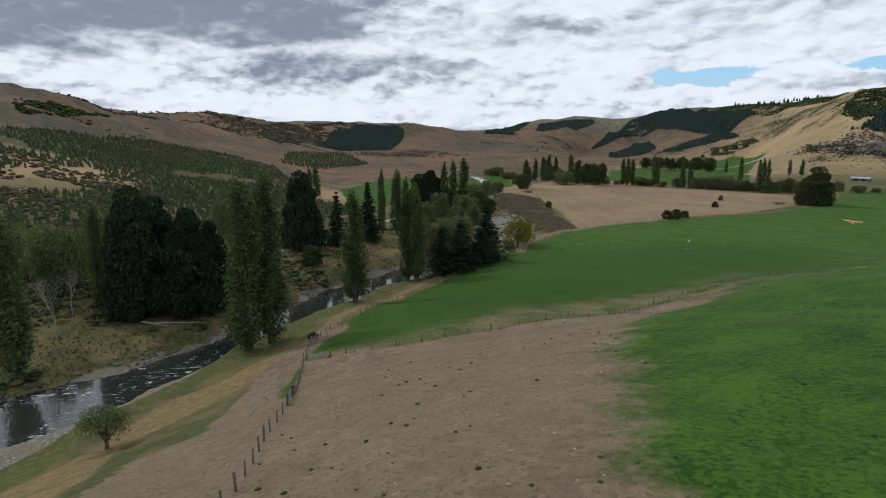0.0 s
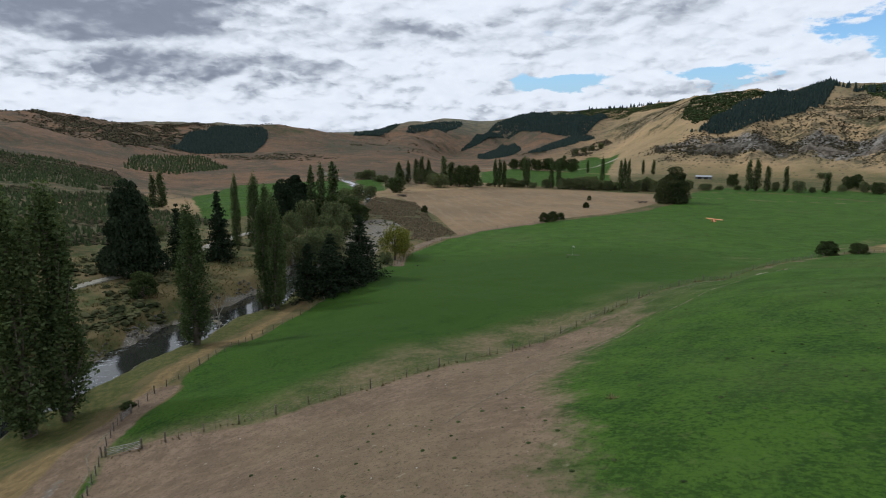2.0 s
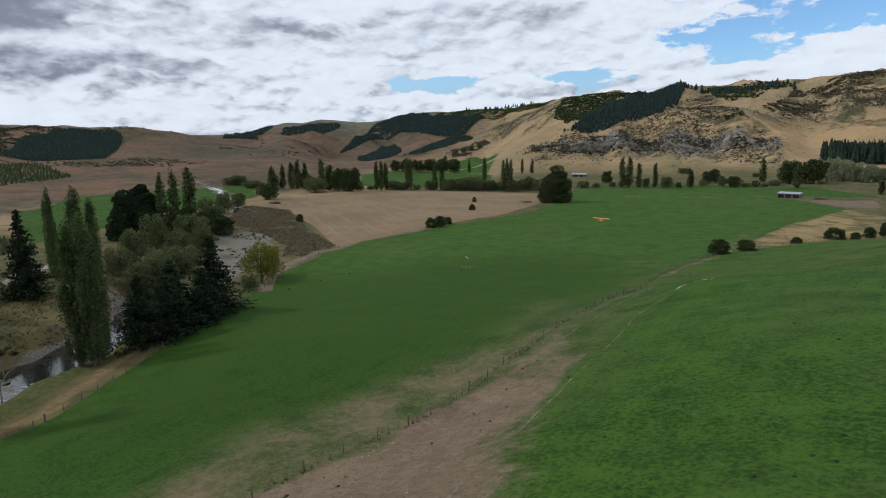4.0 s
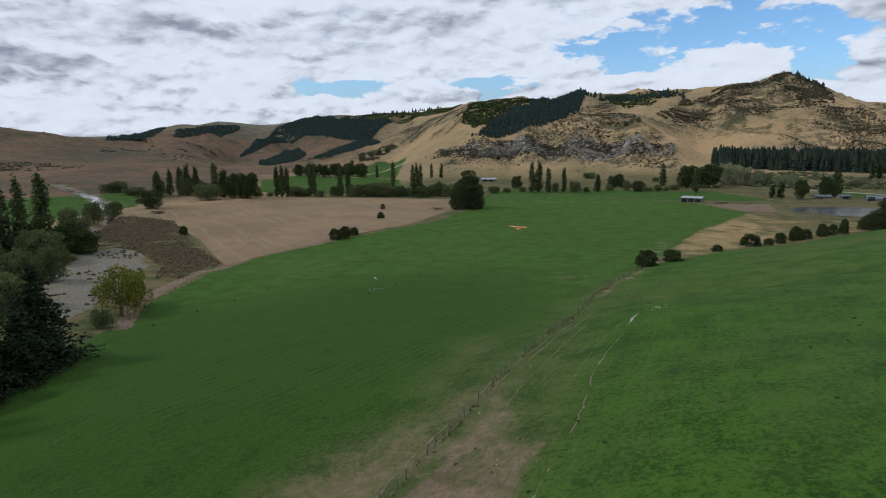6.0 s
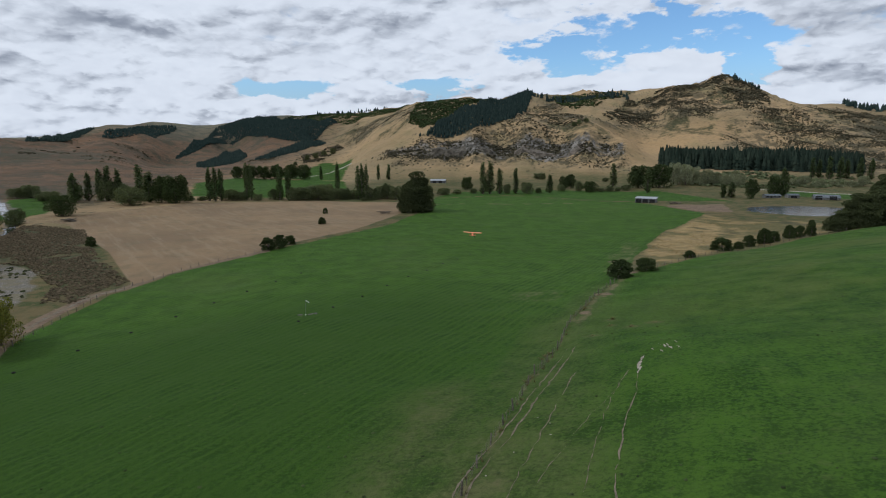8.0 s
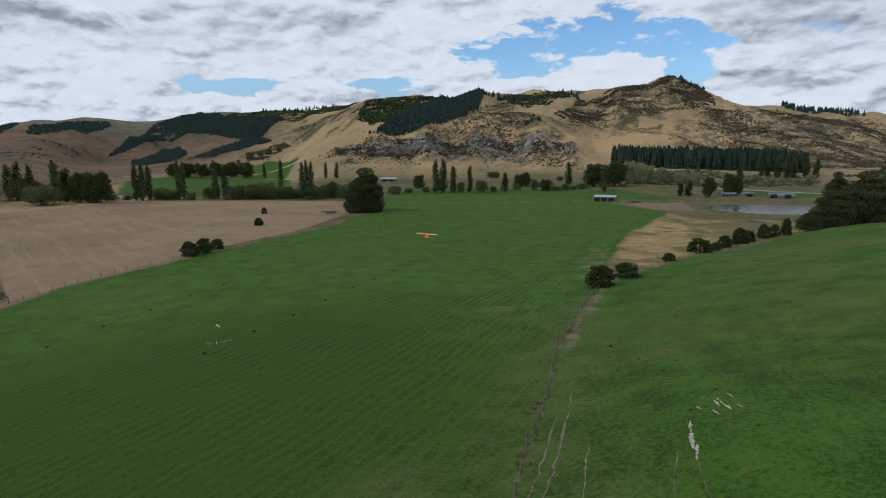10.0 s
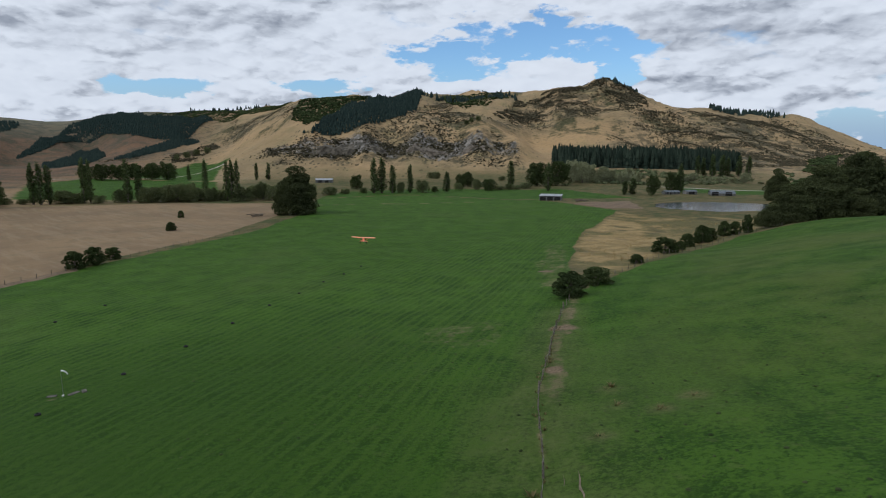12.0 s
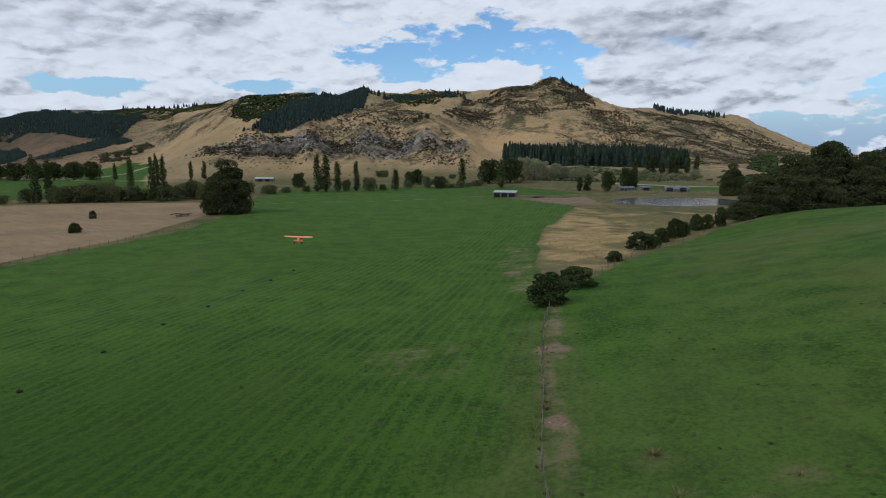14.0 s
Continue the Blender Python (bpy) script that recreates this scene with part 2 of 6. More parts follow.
    lush = gr.mix(gr.step(gr.math("ADD", gr.math("MULTIPLY", tussock, 0.75), gr.math("MULTIPLY", clump, 0.4)), 0.48, 0.66), (0.017, 0.045, 0.005), (0.049, 0.104, 0.011))
    lush = gr.mix(gr.step(swath, 0.44, 0.64, 0.0, 0.2), lush, (0.060, 0.112, 0.014))
    ridges = gr.add("TexWave", Vector=gr.add("Mapping", Vector=where, Rotation=(0, 0, radians(DRILL))).outputs[0], Scale=0.165, Distortion=2.4, Detail=3.0, Detail_Scale=0.6).outputs[0]
    lush = gr.mix(gr.math("MULTIPLY", gr.step(ridges, 0.5, 0.95, 0.0, 0.4), bank[2]), lush, (0.072, 0.128, 0.017))
    lush = gr.mix(gr.step(wide, 0.52, 0.72, 0.0, 0.35), lush, (0.065, 0.092, 0.024))
    lush = gr.mix(gr.step(speck, 0.56, 0.70, 0.0, 0.45), lush, (0.010, 0.030, 0.006))
    spots = gr.noise(where, 1.25, 3, 0.6, 0.5)
    lush = gr.mix(gr.step(spots, 0.585, 0.66, 0.0, 0.5), lush, (0.017, 0.040, 0.006))
    lush = gr.mix(gr.step(gr.noise(where, 0.55, 4, 0.6), 0.60, 0.70, 0.0, 0.35), lush, (0.085, 0.115, 0.030))
    lush = gr.mix(gr.math("MULTIPLY", bank[0], gr.step(gr.math("ADD", gr.math("MULTIPLY", wide, 0.6), gr.math("MULTIPLY", clump, 0.4)), 0.42, 0.62, 0.05, 0.55)), lush, (0.078, 0.094, 0.024))
    # darker green on the near left field: a cloud's shadow put into the colour
    lush = gr.mix(gr.math("MULTIPLY", sward[0], gr.step(clump, 0.25, 0.75, 0.35, 0.75)), lush, (0.020, 0.047, 0.005))
    c = gr.mix(torn(one[0], clump, 0.55), c, lush)
    # grass going brown where stock walk
    dry = gr.mix(gr.step(tuft, 0.35, 0.68), (0.165, 0.125, 0.075), (0.090, 0.085, 0.035))
    c = gr.mix(gr.math("MULTIPLY", extra[0], gr.step(gr.math("ADD", gr.math("MULTIPLY", clump, 0.6), gr.math("MULTIPLY", tussock, 0.4)), 0.36, 0.62, 0.25, 1.0)), c, dry)
    # worn, browned-off grass and bare soil
    soil = gr.mix(gr.step(gr.math("ADD", gr.math("MULTIPLY", tuft, 0.6), gr.math("MULTIPLY", clump, 0.5)), 0.40, 0.72), (0.122, 0.086, 0.058), (0.205, 0.148, 0.100))
    soil = gr.mix(gr.step(wide, 0.42, 0.66, 0.0, 0.5), soil, (0.158, 0.122, 0.072))
    soil = gr.mix(gr.step(speck, 0.53, 0.66, 0.0, 0.7), soil, (0.062, 0.046, 0.030))
    soil = gr.mix(gr.step(tussock, 0.52, 0.66, 0.0, 0.35), soil, (0.085, 0.078, 0.040))
    soil = gr.mix(gr.step(gr.noise(where, 1.1, 2, 0.5), 0.70, 0.76, 0.0, 0.7), soil, (0.26, 0.22, 0.16))
    c = gr.mix(torn(one[1], gr.mix(0.5, clump, tuft), 1.0), c, soil)
    # bushy dark cover
    bush = gr.mix(gr.step(tuft, 0.35, 0.7), (0.040, 0.046, 0.020), (0.085, 0.075, 0.038))
    c = gr.mix(torn(one[2], gr.mix(0.6, clump, gr.noise(where, 0.05, 8, 0.7)), 1.5), c, bush)
    stubble = gr.mix(gr.step(wide, 0.38, 0.66), (0.225, 0.155, 0.088), (0.175, 0.122, 0.072))
    stubble = gr.mix(gr.step(clump, 0.50, 0.66, 0.0, 0.5), stubble, (0.135, 0.112, 0.066))
    drill = gr.noise(gr.add("Mapping", Vector=gr.add("Mapping", Vector=where, Rotation=(0, 0, radians(38))).outputs[0], Scale=(0.05, 0.5, 1)).outputs[0], 0.6, 4, 0.6)
    stubble = gr.mix(gr.step(drill, 0.5, 0.62, 0.0, 0.4), stubble, (0.255, 0.195, 0.125))
    stubble = gr.mix(gr.step(tuft, 0.55, 0.7, 0.0, 0.35), stubble, (0.10, 0.082, 0.055))
    c = gr.mix(torn(two[2], clump, 0.4), c, stubble)
    stones = gr.add("TexVoronoi", Vector=where, Scale=1.7)
    grit = gr.mix(gr.step(stones.outputs[0], 0.1, 0.5), (0.28, 0.258, 0.225), (0.135, 0.122, 0.10))
    grit = gr.mix(gr.step(clump, 0.46, 0.62, 0, 0.75), grit, (0.150, 0.128, 0.075))
    c = gr.mix(torn(two[0], tuft, 0.7), c, grit)
    rock = gr.mix(gr.step(gr.noise(where, 0.12, 6, 0.7), 0.42, 0.62), (0.075, 0.070, 0.058), (0.23, 0.21, 0.185))
    c = gr.mix(torn(two[1], clump, 1.1), c, rock)
    height_map = gr.math("ADD", gr.math("MULTIPLY", tuft, 0.55), gr.math("ADD", gr.math("MULTIPLY", speck, 0.3), gr.math("MULTIPLY", tussock, 0.3)))
    folds = gr.math("ADD", gr.noise(where, 0.014, 7, 0.62, 0.6), gr.math("MULTIPLY", gr.noise(where, 0.07, 5, 0.65), 0.25))
    height_map = gr.math("ADD", height_map, gr.math("MULTIPLY", gr.math("MULTIPLY", folds, three[1]), 34.0))
    wire(gr, p, c, height_map, 0.9, 0.35)
    return m


LAND = ground_material()


def water_material(name, foam, tint, chop):
    m, gr, p = material(name, 0.06, 0.5)
    where = gr.add("TexCoord").outputs["Object"]
    run = gr.noise(gr.add("Mapping", Vector=gr.add("Mapping", Vector=where, Rotation=(0, 0, radians(-62))).outputs[0], Scale=(0.45, 1.3, 1.0)).outputs[0], 0.9, 7, 0.68, 0.8)
    still = gr.noise(where, 0.06, 2)
    white = gr.math("MULTIPLY", gr.step(run, 0.55, 0.68), gr.step(still, 0.46, 0.58))
    white = gr.math("MULTIPLY", white, foam)
    wire(gr, p, gr.mix(white, tint, (0.46, 0.49, 0.50)), run, chop, 0.06, gr.step(white, 0, 1, 0.05, 0.6))
    return m


RIVER_WATER = water_material("river water", 1.0, (0.022, 0.024, 0.02), 0.12)
POND_WATER = water_material("pond water", 0.15, (0.09, 0.10, 0.11), 0.7)
BARK = simple("bark", (0.075, 0.062, 0.048), (0.14, 0.12, 0.095), 2.0, 0.95)
PALE_BARK = simple("bleached bark", (0.20, 0.18, 0.15), (0.32, 0.29, 0.25), 2.0, 0.95)
POPLAR_LEAF = leafage("poplar leaves", (0.036, 0.056, 0.024), (0.108, 0.138, 0.060))
BROAD_LEAF = leafage("broad leaves", (0.028, 0.042, 0.018), (0.075, 0.098, 0.040))
WILLOW_LEAF = leafage("willow leaves", (0.060, 0.078, 0.040), (0.150, 0.168, 0.085), 0.3)
SILVER_LEAF = leafage("silvery willow leaves", (0.140, 0.155, 0.098), (0.290, 0.300, 0.195), 0.3)
YELLOW_LEAF = leafage("yellowing willow leaves", (0.075, 0.090, 0.020), (0.190, 0.185, 0.045), 0.35)
NEEDLE = leafage("conifer needles", (0.013, 0.021, 0.013), (0.038, 0.053, 0.030), 0.1)
# far pines: needle green, lifted and blued to carry distance haze in the colour
HAZY_PINE = leafage("haze-tinted plantation needles", (0.022, 0.036, 0.033), (0.044, 0.063, 0.053), 0.05)
BELT_PINE = leafage("old pine needles", (0.014, 0.024, 0.019), (0.036, 0.050, 0.036), 0.05)
SAPLING = leafage("sapling needles", (0.034, 0.052, 0.024), (0.080, 0.100, 0.045), 0.05)
SCRUB_LEAF = leafage("scrub leaves", (0.055, 0.052, 0.034), (0.115, 0.098, 0.062), 0.1)
BRUSH = leafage("brown brush", (0.070, 0.058, 0.036), (0.155, 0.120, 0.078), 0.1)
BANK_BUSH = leafage("river bank bushes", (0.034, 0.042, 0.020), (0.120, 0.118, 0.060), 0.1)
ROUGH = leafage("rough bank grass", (0.075, 0.070, 0.030), (0.165, 0.140, 0.070), 0.2)
BILLOW = leafage("old cypress foliage", (0.040, 0.050, 0.026), (0.092, 0.106, 0.050), 0.3)
STRAW = leafage("dry grass blades", (0.13, 0.09, 0.04), (0.30, 0.22, 0.11), 0.3)
PALE_STONE = simple("pale field stone", (0.24, 0.22, 0.18), (0.36, 0.33, 0.28), 0.8, 0.9)
STONE = simple("river stone", (0.065, 0.060, 0.053), (0.16, 0.148, 0.132), 0.8, 0.85)
CLIFF = simple("weathered rock", (0.062, 0.054, 0.043), (0.150, 0.130, 0.104), 0.15, 0.95, bump=0.8)
POST = simple("grey fence timber", (0.085, 0.072, 0.056), (0.17, 0.15, 0.125), 4.0, 0.9)
STEEL = simple("galvanised steel", (0.17, 0.175, 0.18), (0.26, 0.265, 0.27), 3.0, 0.45, 0.5, 0.8)
WIRE = simple("dull wire", (0.16, 0.155, 0.15), (0.22, 0.21, 0.20), 3.0, 0.6, 0.4, 0.6)
ROOF_IRON = simple("pale roofing iron", (0.22, 0.24, 0.26), (0.31, 0.33, 0.35), 0.6, 0.8, 0.15)
GREY_IRON = simple("grey roofing iron", (0.085, 0.10, 0.115), (0.14, 0.155, 0.17), 0.6, 0.8, 0.15)
CLAD = simple("weathered cladding", (0.10, 0.10, 0.098), (0.17, 0.168, 0.16), 1.0, 0.8)
# near-black: dark doors, and the painted shade of open bays
DARK = simple("dark door and bay shade", (0.012, 0.012, 0.013), (0.03, 0.03, 0.03), 1.0, 0.9)
GLASS = simple("window glass", (0.02, 0.025, 0.03), (0.05, 0.06, 0.07), 0.5, 0.08, 0.6)
ORANGE = simple("orange aircraft fabric", (0.82, 0.13, 0.045), (0.90, 0.18, 0.07), 1.0, 0.4, 0.4, bump=0.05)
PALE_ORANGE = simple("pale orange wing fabric", (0.86, 0.27, 0.12), (0.90, 0.33, 0.16), 1.0, 0.4, 0.4, bump=0.05)
RUBBER = simple("black rubber", (0.015, 0.015, 0.015), (0.03, 0.03, 0.03), 3.0, 0.8)
PLASTIC = simple("white plastic", (0.66, 0.66, 0.64), (0.76, 0.76, 0.74), 2.0, 0.5, 0.4)
CLAY = simple("bare pale clay", (0.22, 0.19, 0.15), (0.38, 0.34, 0.28), 1.3, 0.95)
MUD_PATH = simple("trodden earth", (0.11, 0.092, 0.058), (0.20, 0.165, 0.115), 1.3, 0.95)
ROADWAY = simple("pale gravel road", (0.24, 0.22, 0.18), (0.34, 0.31, 0.26), 0.4, 0.95)

# ---- the lie of the land: heights known along its slopes, ridges and flats ----
FIELD = [(18, -4, 21.3), (-2, -34, 17.5), (28, -45, 26.7), (22, 6, 21.4), (34, -48, 28.3), (4, 17, 14.1), (-1, -65, 16.2), (12, 29, 15.0),
         (18, 35, 15.5), (33, 33, 18.2), (0, 45, 12.5), (-9, -82, 16.6), (31, -90, 28.5), (-13, -93, 15.5), (13, -99, 23.3), (33, -101, 29.6),
         (-19, -98, 15.2), (-53, 41, 9.6), (14, 71, 12.3), (-17, -110, 14.6), (-35, -119, 11.0), (7, -138, 22.0), (-40, 90, 8.8), (1, 108, 8.2),
         (14, 104, 9.6), (-50, -45, 11.5), (-62, 0, 9.6), (-45, -80, 11.5)]
HILLSIDE = [(18, 93, 11.0), (39, 129, 10.2), (54, 152, 9.4), (91, 191, 9.6), (113, 196, 14.2), (128, 202, 15.6), (112, 219, 10.0), (60, 70, 21.5),
            (95, 110, 22), (100, 50, 29), (75, -20, 33), (70, -100, 36), (60, -170, 35), (130, 150, 22), (190, 180, 25), (200, 40, 38), (190, -120, 46),
            (68, 182, 7.0), (320, 150, 36), (320, -200, 60), (150, 215, 15), (150, 240, 11), (210, 235, 17), (210, 265, 12)]
RIVERSIDE = [(-48, -125, 6.6), (-52, -120, 6.2), (-68, -79, 6.0), (-74, -88, 6.0), (-92, -55, 4.6), (-85, -32, 7.6), (-113, 11, 4.5), (-137, 80, 4.2),
             (-34, -166, 3.4), (-43, -157, 3.3), (-48.5, -146, 3.3), (-53.5, -137, 3.4), (-10, -175, 11), (-124, 149, 5.5), (-111, 168, 5.5), (-205, 133, 4.5), (-75, -144, 5.0), (-116, -76, 7.5), (-140, -76, 10),
             (-110, -120, 6), (-145, -31, 8), (-160, 20, 6), (-160, -130, 11), (-60, -220, 5), (-200, -17, 9), (-215, 50, 6), (-260, 120, 5)]
FLAT = [(-145, 231, 4.2), (-118, 363, 3.4), (43, 406, 4.6), (150, 459, 4.5), (53, 538, 4.5), (-80, 542, 3.5), (-178, 596, 4.5), (-34, 688, 5),
        (120, 263, 6.5), (80, 320, 5.5), (146, 321, 5.5), (-345, 168, 4), (-300, 330, 3.5), (-325, 730, 6), (-520, 700, 5), (-520, 1030, 9),
        (-763, 978, 8), (-455, 136, 6), (-420, 400, 4), (250, 420, 6), (420, 420, 6), (500, 700, 8), (300, 700, 6), (800, 500, 8)]
WEST_HILLS = [(-733, -156, 106), (-781, -103, 99), (-873, -27, 79), (-433, -162, 52), (-263, -165, 30), (-272, -136, 27), (-528, -84, 42), (-709, 34, 41), (-596, 64, 22), (-345, -78, 20), (-1407, 118, 96), (-1644, 205, 118), (-1580, 259, 120), (-1553, 354, 108), (-870, 188, 40)]
NORTHWEST_HILLS = [(-1524, 568, 93), (-1422, 658, 90), (-1280, 702, 82), (-1050, 398, 26), (-999, 490, 24), (-783, 263, 12), (-552, 119, 7), (-1323, 902, 76), (-1385, 1063, 69), (-965, 628, 28), (-870, 810, 28), (-716, 538, 11), (-604, 274, 9), (-2498, 2364, 158), (-2289, 2560, 163), (-1925, 2593, 163), (-1197, 1878, 167), (-1119, 1571, 103), (-1043, 1126, 13), (-1069, 1361, 40)]
RIDGE = [(-1001, 1982, 175), (-681, 1740, 174), (-509, 1536, 174), (-358, 1474, 172), (-193, 1485, 182), (17, 1498, 182), (147, 1473, 191), (254, 1460, 212), (316, 1459, 189), (363, 1480, 168), (451, 1478, 145), (521, 1513, 142), (743, 1529, 122), (861, 1524, 73), (946, 1590, 47), (1300, 1500, 10), (1500, 2200, 5), (600, 2200, 60), (-300, 2300, 120), (2500, 1200, 3), (1200, 600, 6), (1600, 3200, 3), (-1500, 3600, 100), (-3300, 2600, 110)]
FACE = [(-1075, 1475, 42), (-1038, 1123, 23), (-694, 1353, 60), (-628, 1105, 25), (-347, 742, 12), (71, 1067, 44), (-149, 1258, 108), (77, 1247, 99), (218, 1253, 114), (315, 1132, 67), (506, 1143, 53), (599, 1154, 40)]
BLUFF_FOOT = [(-329, 815, 28), (-274, 823, 26), (-212, 836, 24), (-149, 844, 26), (-95, 837, 26), (-44, 831, 27), (5, 818, 26), (44, 803, 25)]
BLUFF_TOP = [(-346, 861, 39), (-292, 881, 56), (-207, 893, 62), (-113, 895, 65), (-23, 877, 61), (36, 848, 48)]
RIM = [(-900, -600, 90), (-300, -600, 30), (300, -700, 70), (1200, -400, 60), (-2600, 0, 120), (-2800, 1200, 120), (3800, 3800, 2), (0, 4300, 40), (3800, -500, 20),
       (-3800, 3800, 90), (-3800, -700, 120)]
# the river's middle line with half its width; it runs along the foot of the pasture
RIVER = [(-25, -205, 8), (-54, -168, 7.3), (-56.5, -159, 6.6), (-60.5, -148, 5.6), (-63, -138, 5.4), (-69, -125, 4.0), (-76, -112, 4.6), (-83, -101, 5.6), (-91, -88, 6.6), (-98, -76, 7), (-103, -60, 6.5), (-117, -32, 5),
         (-145, -6, 4), (-166, 19, 3.4), (-186, 40, 2.6), (-206, 58, 2.0), (-230, 80, 1.7), (-266, 124, 1.7), (-294, 160, 1.6), (-340, 200, 1.6), (-470, 290, 5), (-640, 380, 6)]
WATER = 2.2
POND = (146, 356, 37, 27)
POND_LEVEL = 5.0


def warp(x, y):
    """Squeezes the distance, so that far heights weigh as near ones do."""
    dx, dy = x - 10, y + 60
    r = np.hypot(dx, dy) + 1e-6
    s = np.log1p(r / 70) / r
    return dx * s, dy * s


KNOWN = np.array(FIELD + HILLSIDE + RIVERSIDE + FLAT + WEST_HILLS + NORTHWEST_HILLS + RIDGE + FACE + BLUFF_FOOT + BLUFF_TOP + RIM, float)
KX, KY = warp(KNOWN[:, 0], KNOWN[:, 1])
SOFT = 0.035


def bell(dx, dy):
    return np.sqrt(dx * dx + dy * dy + SOFT * SOFT)


FORM = np.linalg.solve(bell(KX[:, None] - KX[None], KY[:, None] - KY[None]) + 1e-3 * np.eye(len(KNOWN)), KNOWN[:, 2] - 5)


def to_line(line, x, y):
    """Distance to a line of (x, y, v ...) rows, and v there."""
    best, value = np.full(x.shape, 1e9), np.zeros(x.shape)
    for a, b in zip(line[:-1], line[1:]):
        ex, ey = b[0] - a[0], b[1] - a[1]
        k = np.clip(((x - a[0]) * ex + (y - a[1]) * ey) / (ex * ex + ey * ey), 0, 1)
        d = np.hypot(x - a[0] - k * ex, y - a[1] - k * ey)
        near = d < best
        best = np.where(near, d, best)
        if len(a) > 2:
            value = np.where(near, a[2] + k * (b[2] - a[2]), value)
    return best, value


def ease(v, a, b):
    k = np.clip((v - a) / (b - a), 0, 1)
    return k * k * (3 - 2 * k)


def ripple(x, y, size, seed):
    """Smooth value noise in -1..1, on whole arrays."""
    u, v = x / size + seed * 17.3, y / size - seed * 9.1
    iu, iv = np.floor(u), np.floor(v)
    fu, fv = u - iu, v - iv
    fu, fv = fu * fu * (3 - 2 * fu), fv * fv * (3 - 2 * fv)

    def grid(i, j):
        n = np.sin(i * 127.1 + j * 311.7 + seed * 74.7) * 43758.5453
        return (n - np.floor(n)) * 2 - 1
    return (grid(iu, iv) * (1 - fu) + grid(iu + 1, iv) * fu) * (1 - fv) + (grid(iu, iv + 1) * (1 - fu) + grid(iu + 1, iv + 1) * fu) * fv


# swells and dips of the skyline: place and metres
CRESTS = [(-1454, 1692, 27), (-1806, 201, -38), (-131, 1596, 27), (-1703, 1360, -14), (-1670, 925, -63), (-1709, 504, -30), (-1438, 1514, 7), (-1654, 257, -18), (-1582, 393, -15), (-1744, 382, -6), (222, 1575, -14), (-1524, 941, -18), (-1581, 765, -15), (-1834, 1381, -12), (-1851, 626, -15), (-1555, 1080, -21), (-518, 1510, -7), (-937, -18, -12), (272, 1489, -2)]
NOTCHES = [(-388, 1483, -3), (-648, 1654, -15), (-1135, 1807, 8), (-1558, 656, -4), (-1319, 1734, -7), (58, 1524, -19), (-1576, 1477, 5), (-856, 1778, 8), (592, 1527, 5), (-207, 1538, -15), (-1027, 1932, 2), (-711, -133, 3), (-914, -78, 13), (458, 1543, -2), (380, 1425, 2), (-903, -155, -8), (-985, -54, -6)]


def height(x, y):
    x, y = np.asarray(x, float), np.asarray(y, float)
    shape = x.shape
    x, y = np.atleast_1d(x).ravel(), np.atleast_1d(y).ravel()
    wx, wy = warp(x, y)
    z = np.full(x.shape, 5.0)
    for kx, ky, f in zip(KX, KY, FORM):
        z += f * bell(wx - kx, wy - ky)
    # gullies and spurs on the hills, small swells on the fields
    far = ease(np.hypot(x, y), 350, 1000) * ease(z, 14, 70)
    z += far * (9 * ripple(x, y, 170, 1) + 17 * (0.45 - np.abs(ripple(x + 0.5 * y, 0.6 * y, 85, 2))) + 5 * (0.4 - np.abs(ripple(x, 0.7 * y, 36, 3))) + 1.2 * ripple(x, y, 14, 10))
    z -= 0.45 * ease(np.hypot(x, y), 1750, 2900) * np.maximum(z - 20, 0)
    hills = np.hypot(x, y) > 380
    for cx, cy, up in CRESTS + NOTCHES:
        z[hills] += up * np.exp(-((x[hills] - cx) ** 2 + (y[hills] - cy) ** 2) / (0.075 * math.hypot(cx, cy)) ** 2)
    z += 0.25 * ripple(x, y, 14, 4) + 0.12 * ripple(x, y, 5, 5)
    d, w = to_line(RIVER, x, y)
    d = d + 2.0 * ripple(x, y, 8, 6) + 0.8 * ripple(x, y, 3, 7)
    k = ease(d, w * 0.75, w + 3 + 0.62 * w)
    bed = 1.55 + 0.6 * ripple(x, y, 5, 8) + 0.25 * ripple(x, y, 2, 14)
    z = bed + (np.maximum(z, 3.2) - bed) * k
    # the hollow of the pond
    p = np.hypot((x - POND[0]) / POND[2], (y - POND[1]) / POND[3]) + 0.08 * ripple(x, y, 9, 9)
    z = np.where(p < 1.6, POND_LEVEL - 0.5 + (np.maximum(z, POND_LEVEL + 0.1) - POND_LEVEL + 0.5) * ease(p, 0.9, 1.25), z)
    return z.reshape(shape)


# ---- what grows or lies where: outlines on the plan ----
PLOUGH = [(39, -156), (30.7, -152.2), (21.8, -147.2), (11.1, -141.3), (-20.3, -126.9), (-26.9, -123.1), (-20.3, -114.1), (-14.5, -106.6), (-9.9, -94.1),
          (-6, -84), (-4.5, -68.1), (-2, -56.7), (0, -47.1), (2.5, -29.6), (4.5, -10), (8, -8), (9, -25), (9.5, -42),
          (11, -58), (14.5, -75), (19, -92), (27, -104), (33.4, -113.2), (42.3, -124.7), (50, -133), (58, -142), (60, -190),
          (45, -190)]
DRY_STRIP = [(-27, -121), (-21.8, -107.8), (-20.3, -102.3), (-21.2, -90), (-20.5, -79), (-18, -63), (-13, -50), (-8, -41), (-3, -33), (1.9, -29), (0.5, -44), (-1.5, -56.7), (-4, -68), (-7, -83), (-10.5, -93.6), (-15, -106.2), (-20.7, -113.9)]
DRY_PATCH = [(-7.4, -30.7), (-0.8, -31.2), (-0.1, -13.7), (-4.6, 0.1), (-8.9, -4.6), (-9.3, -20.3)]
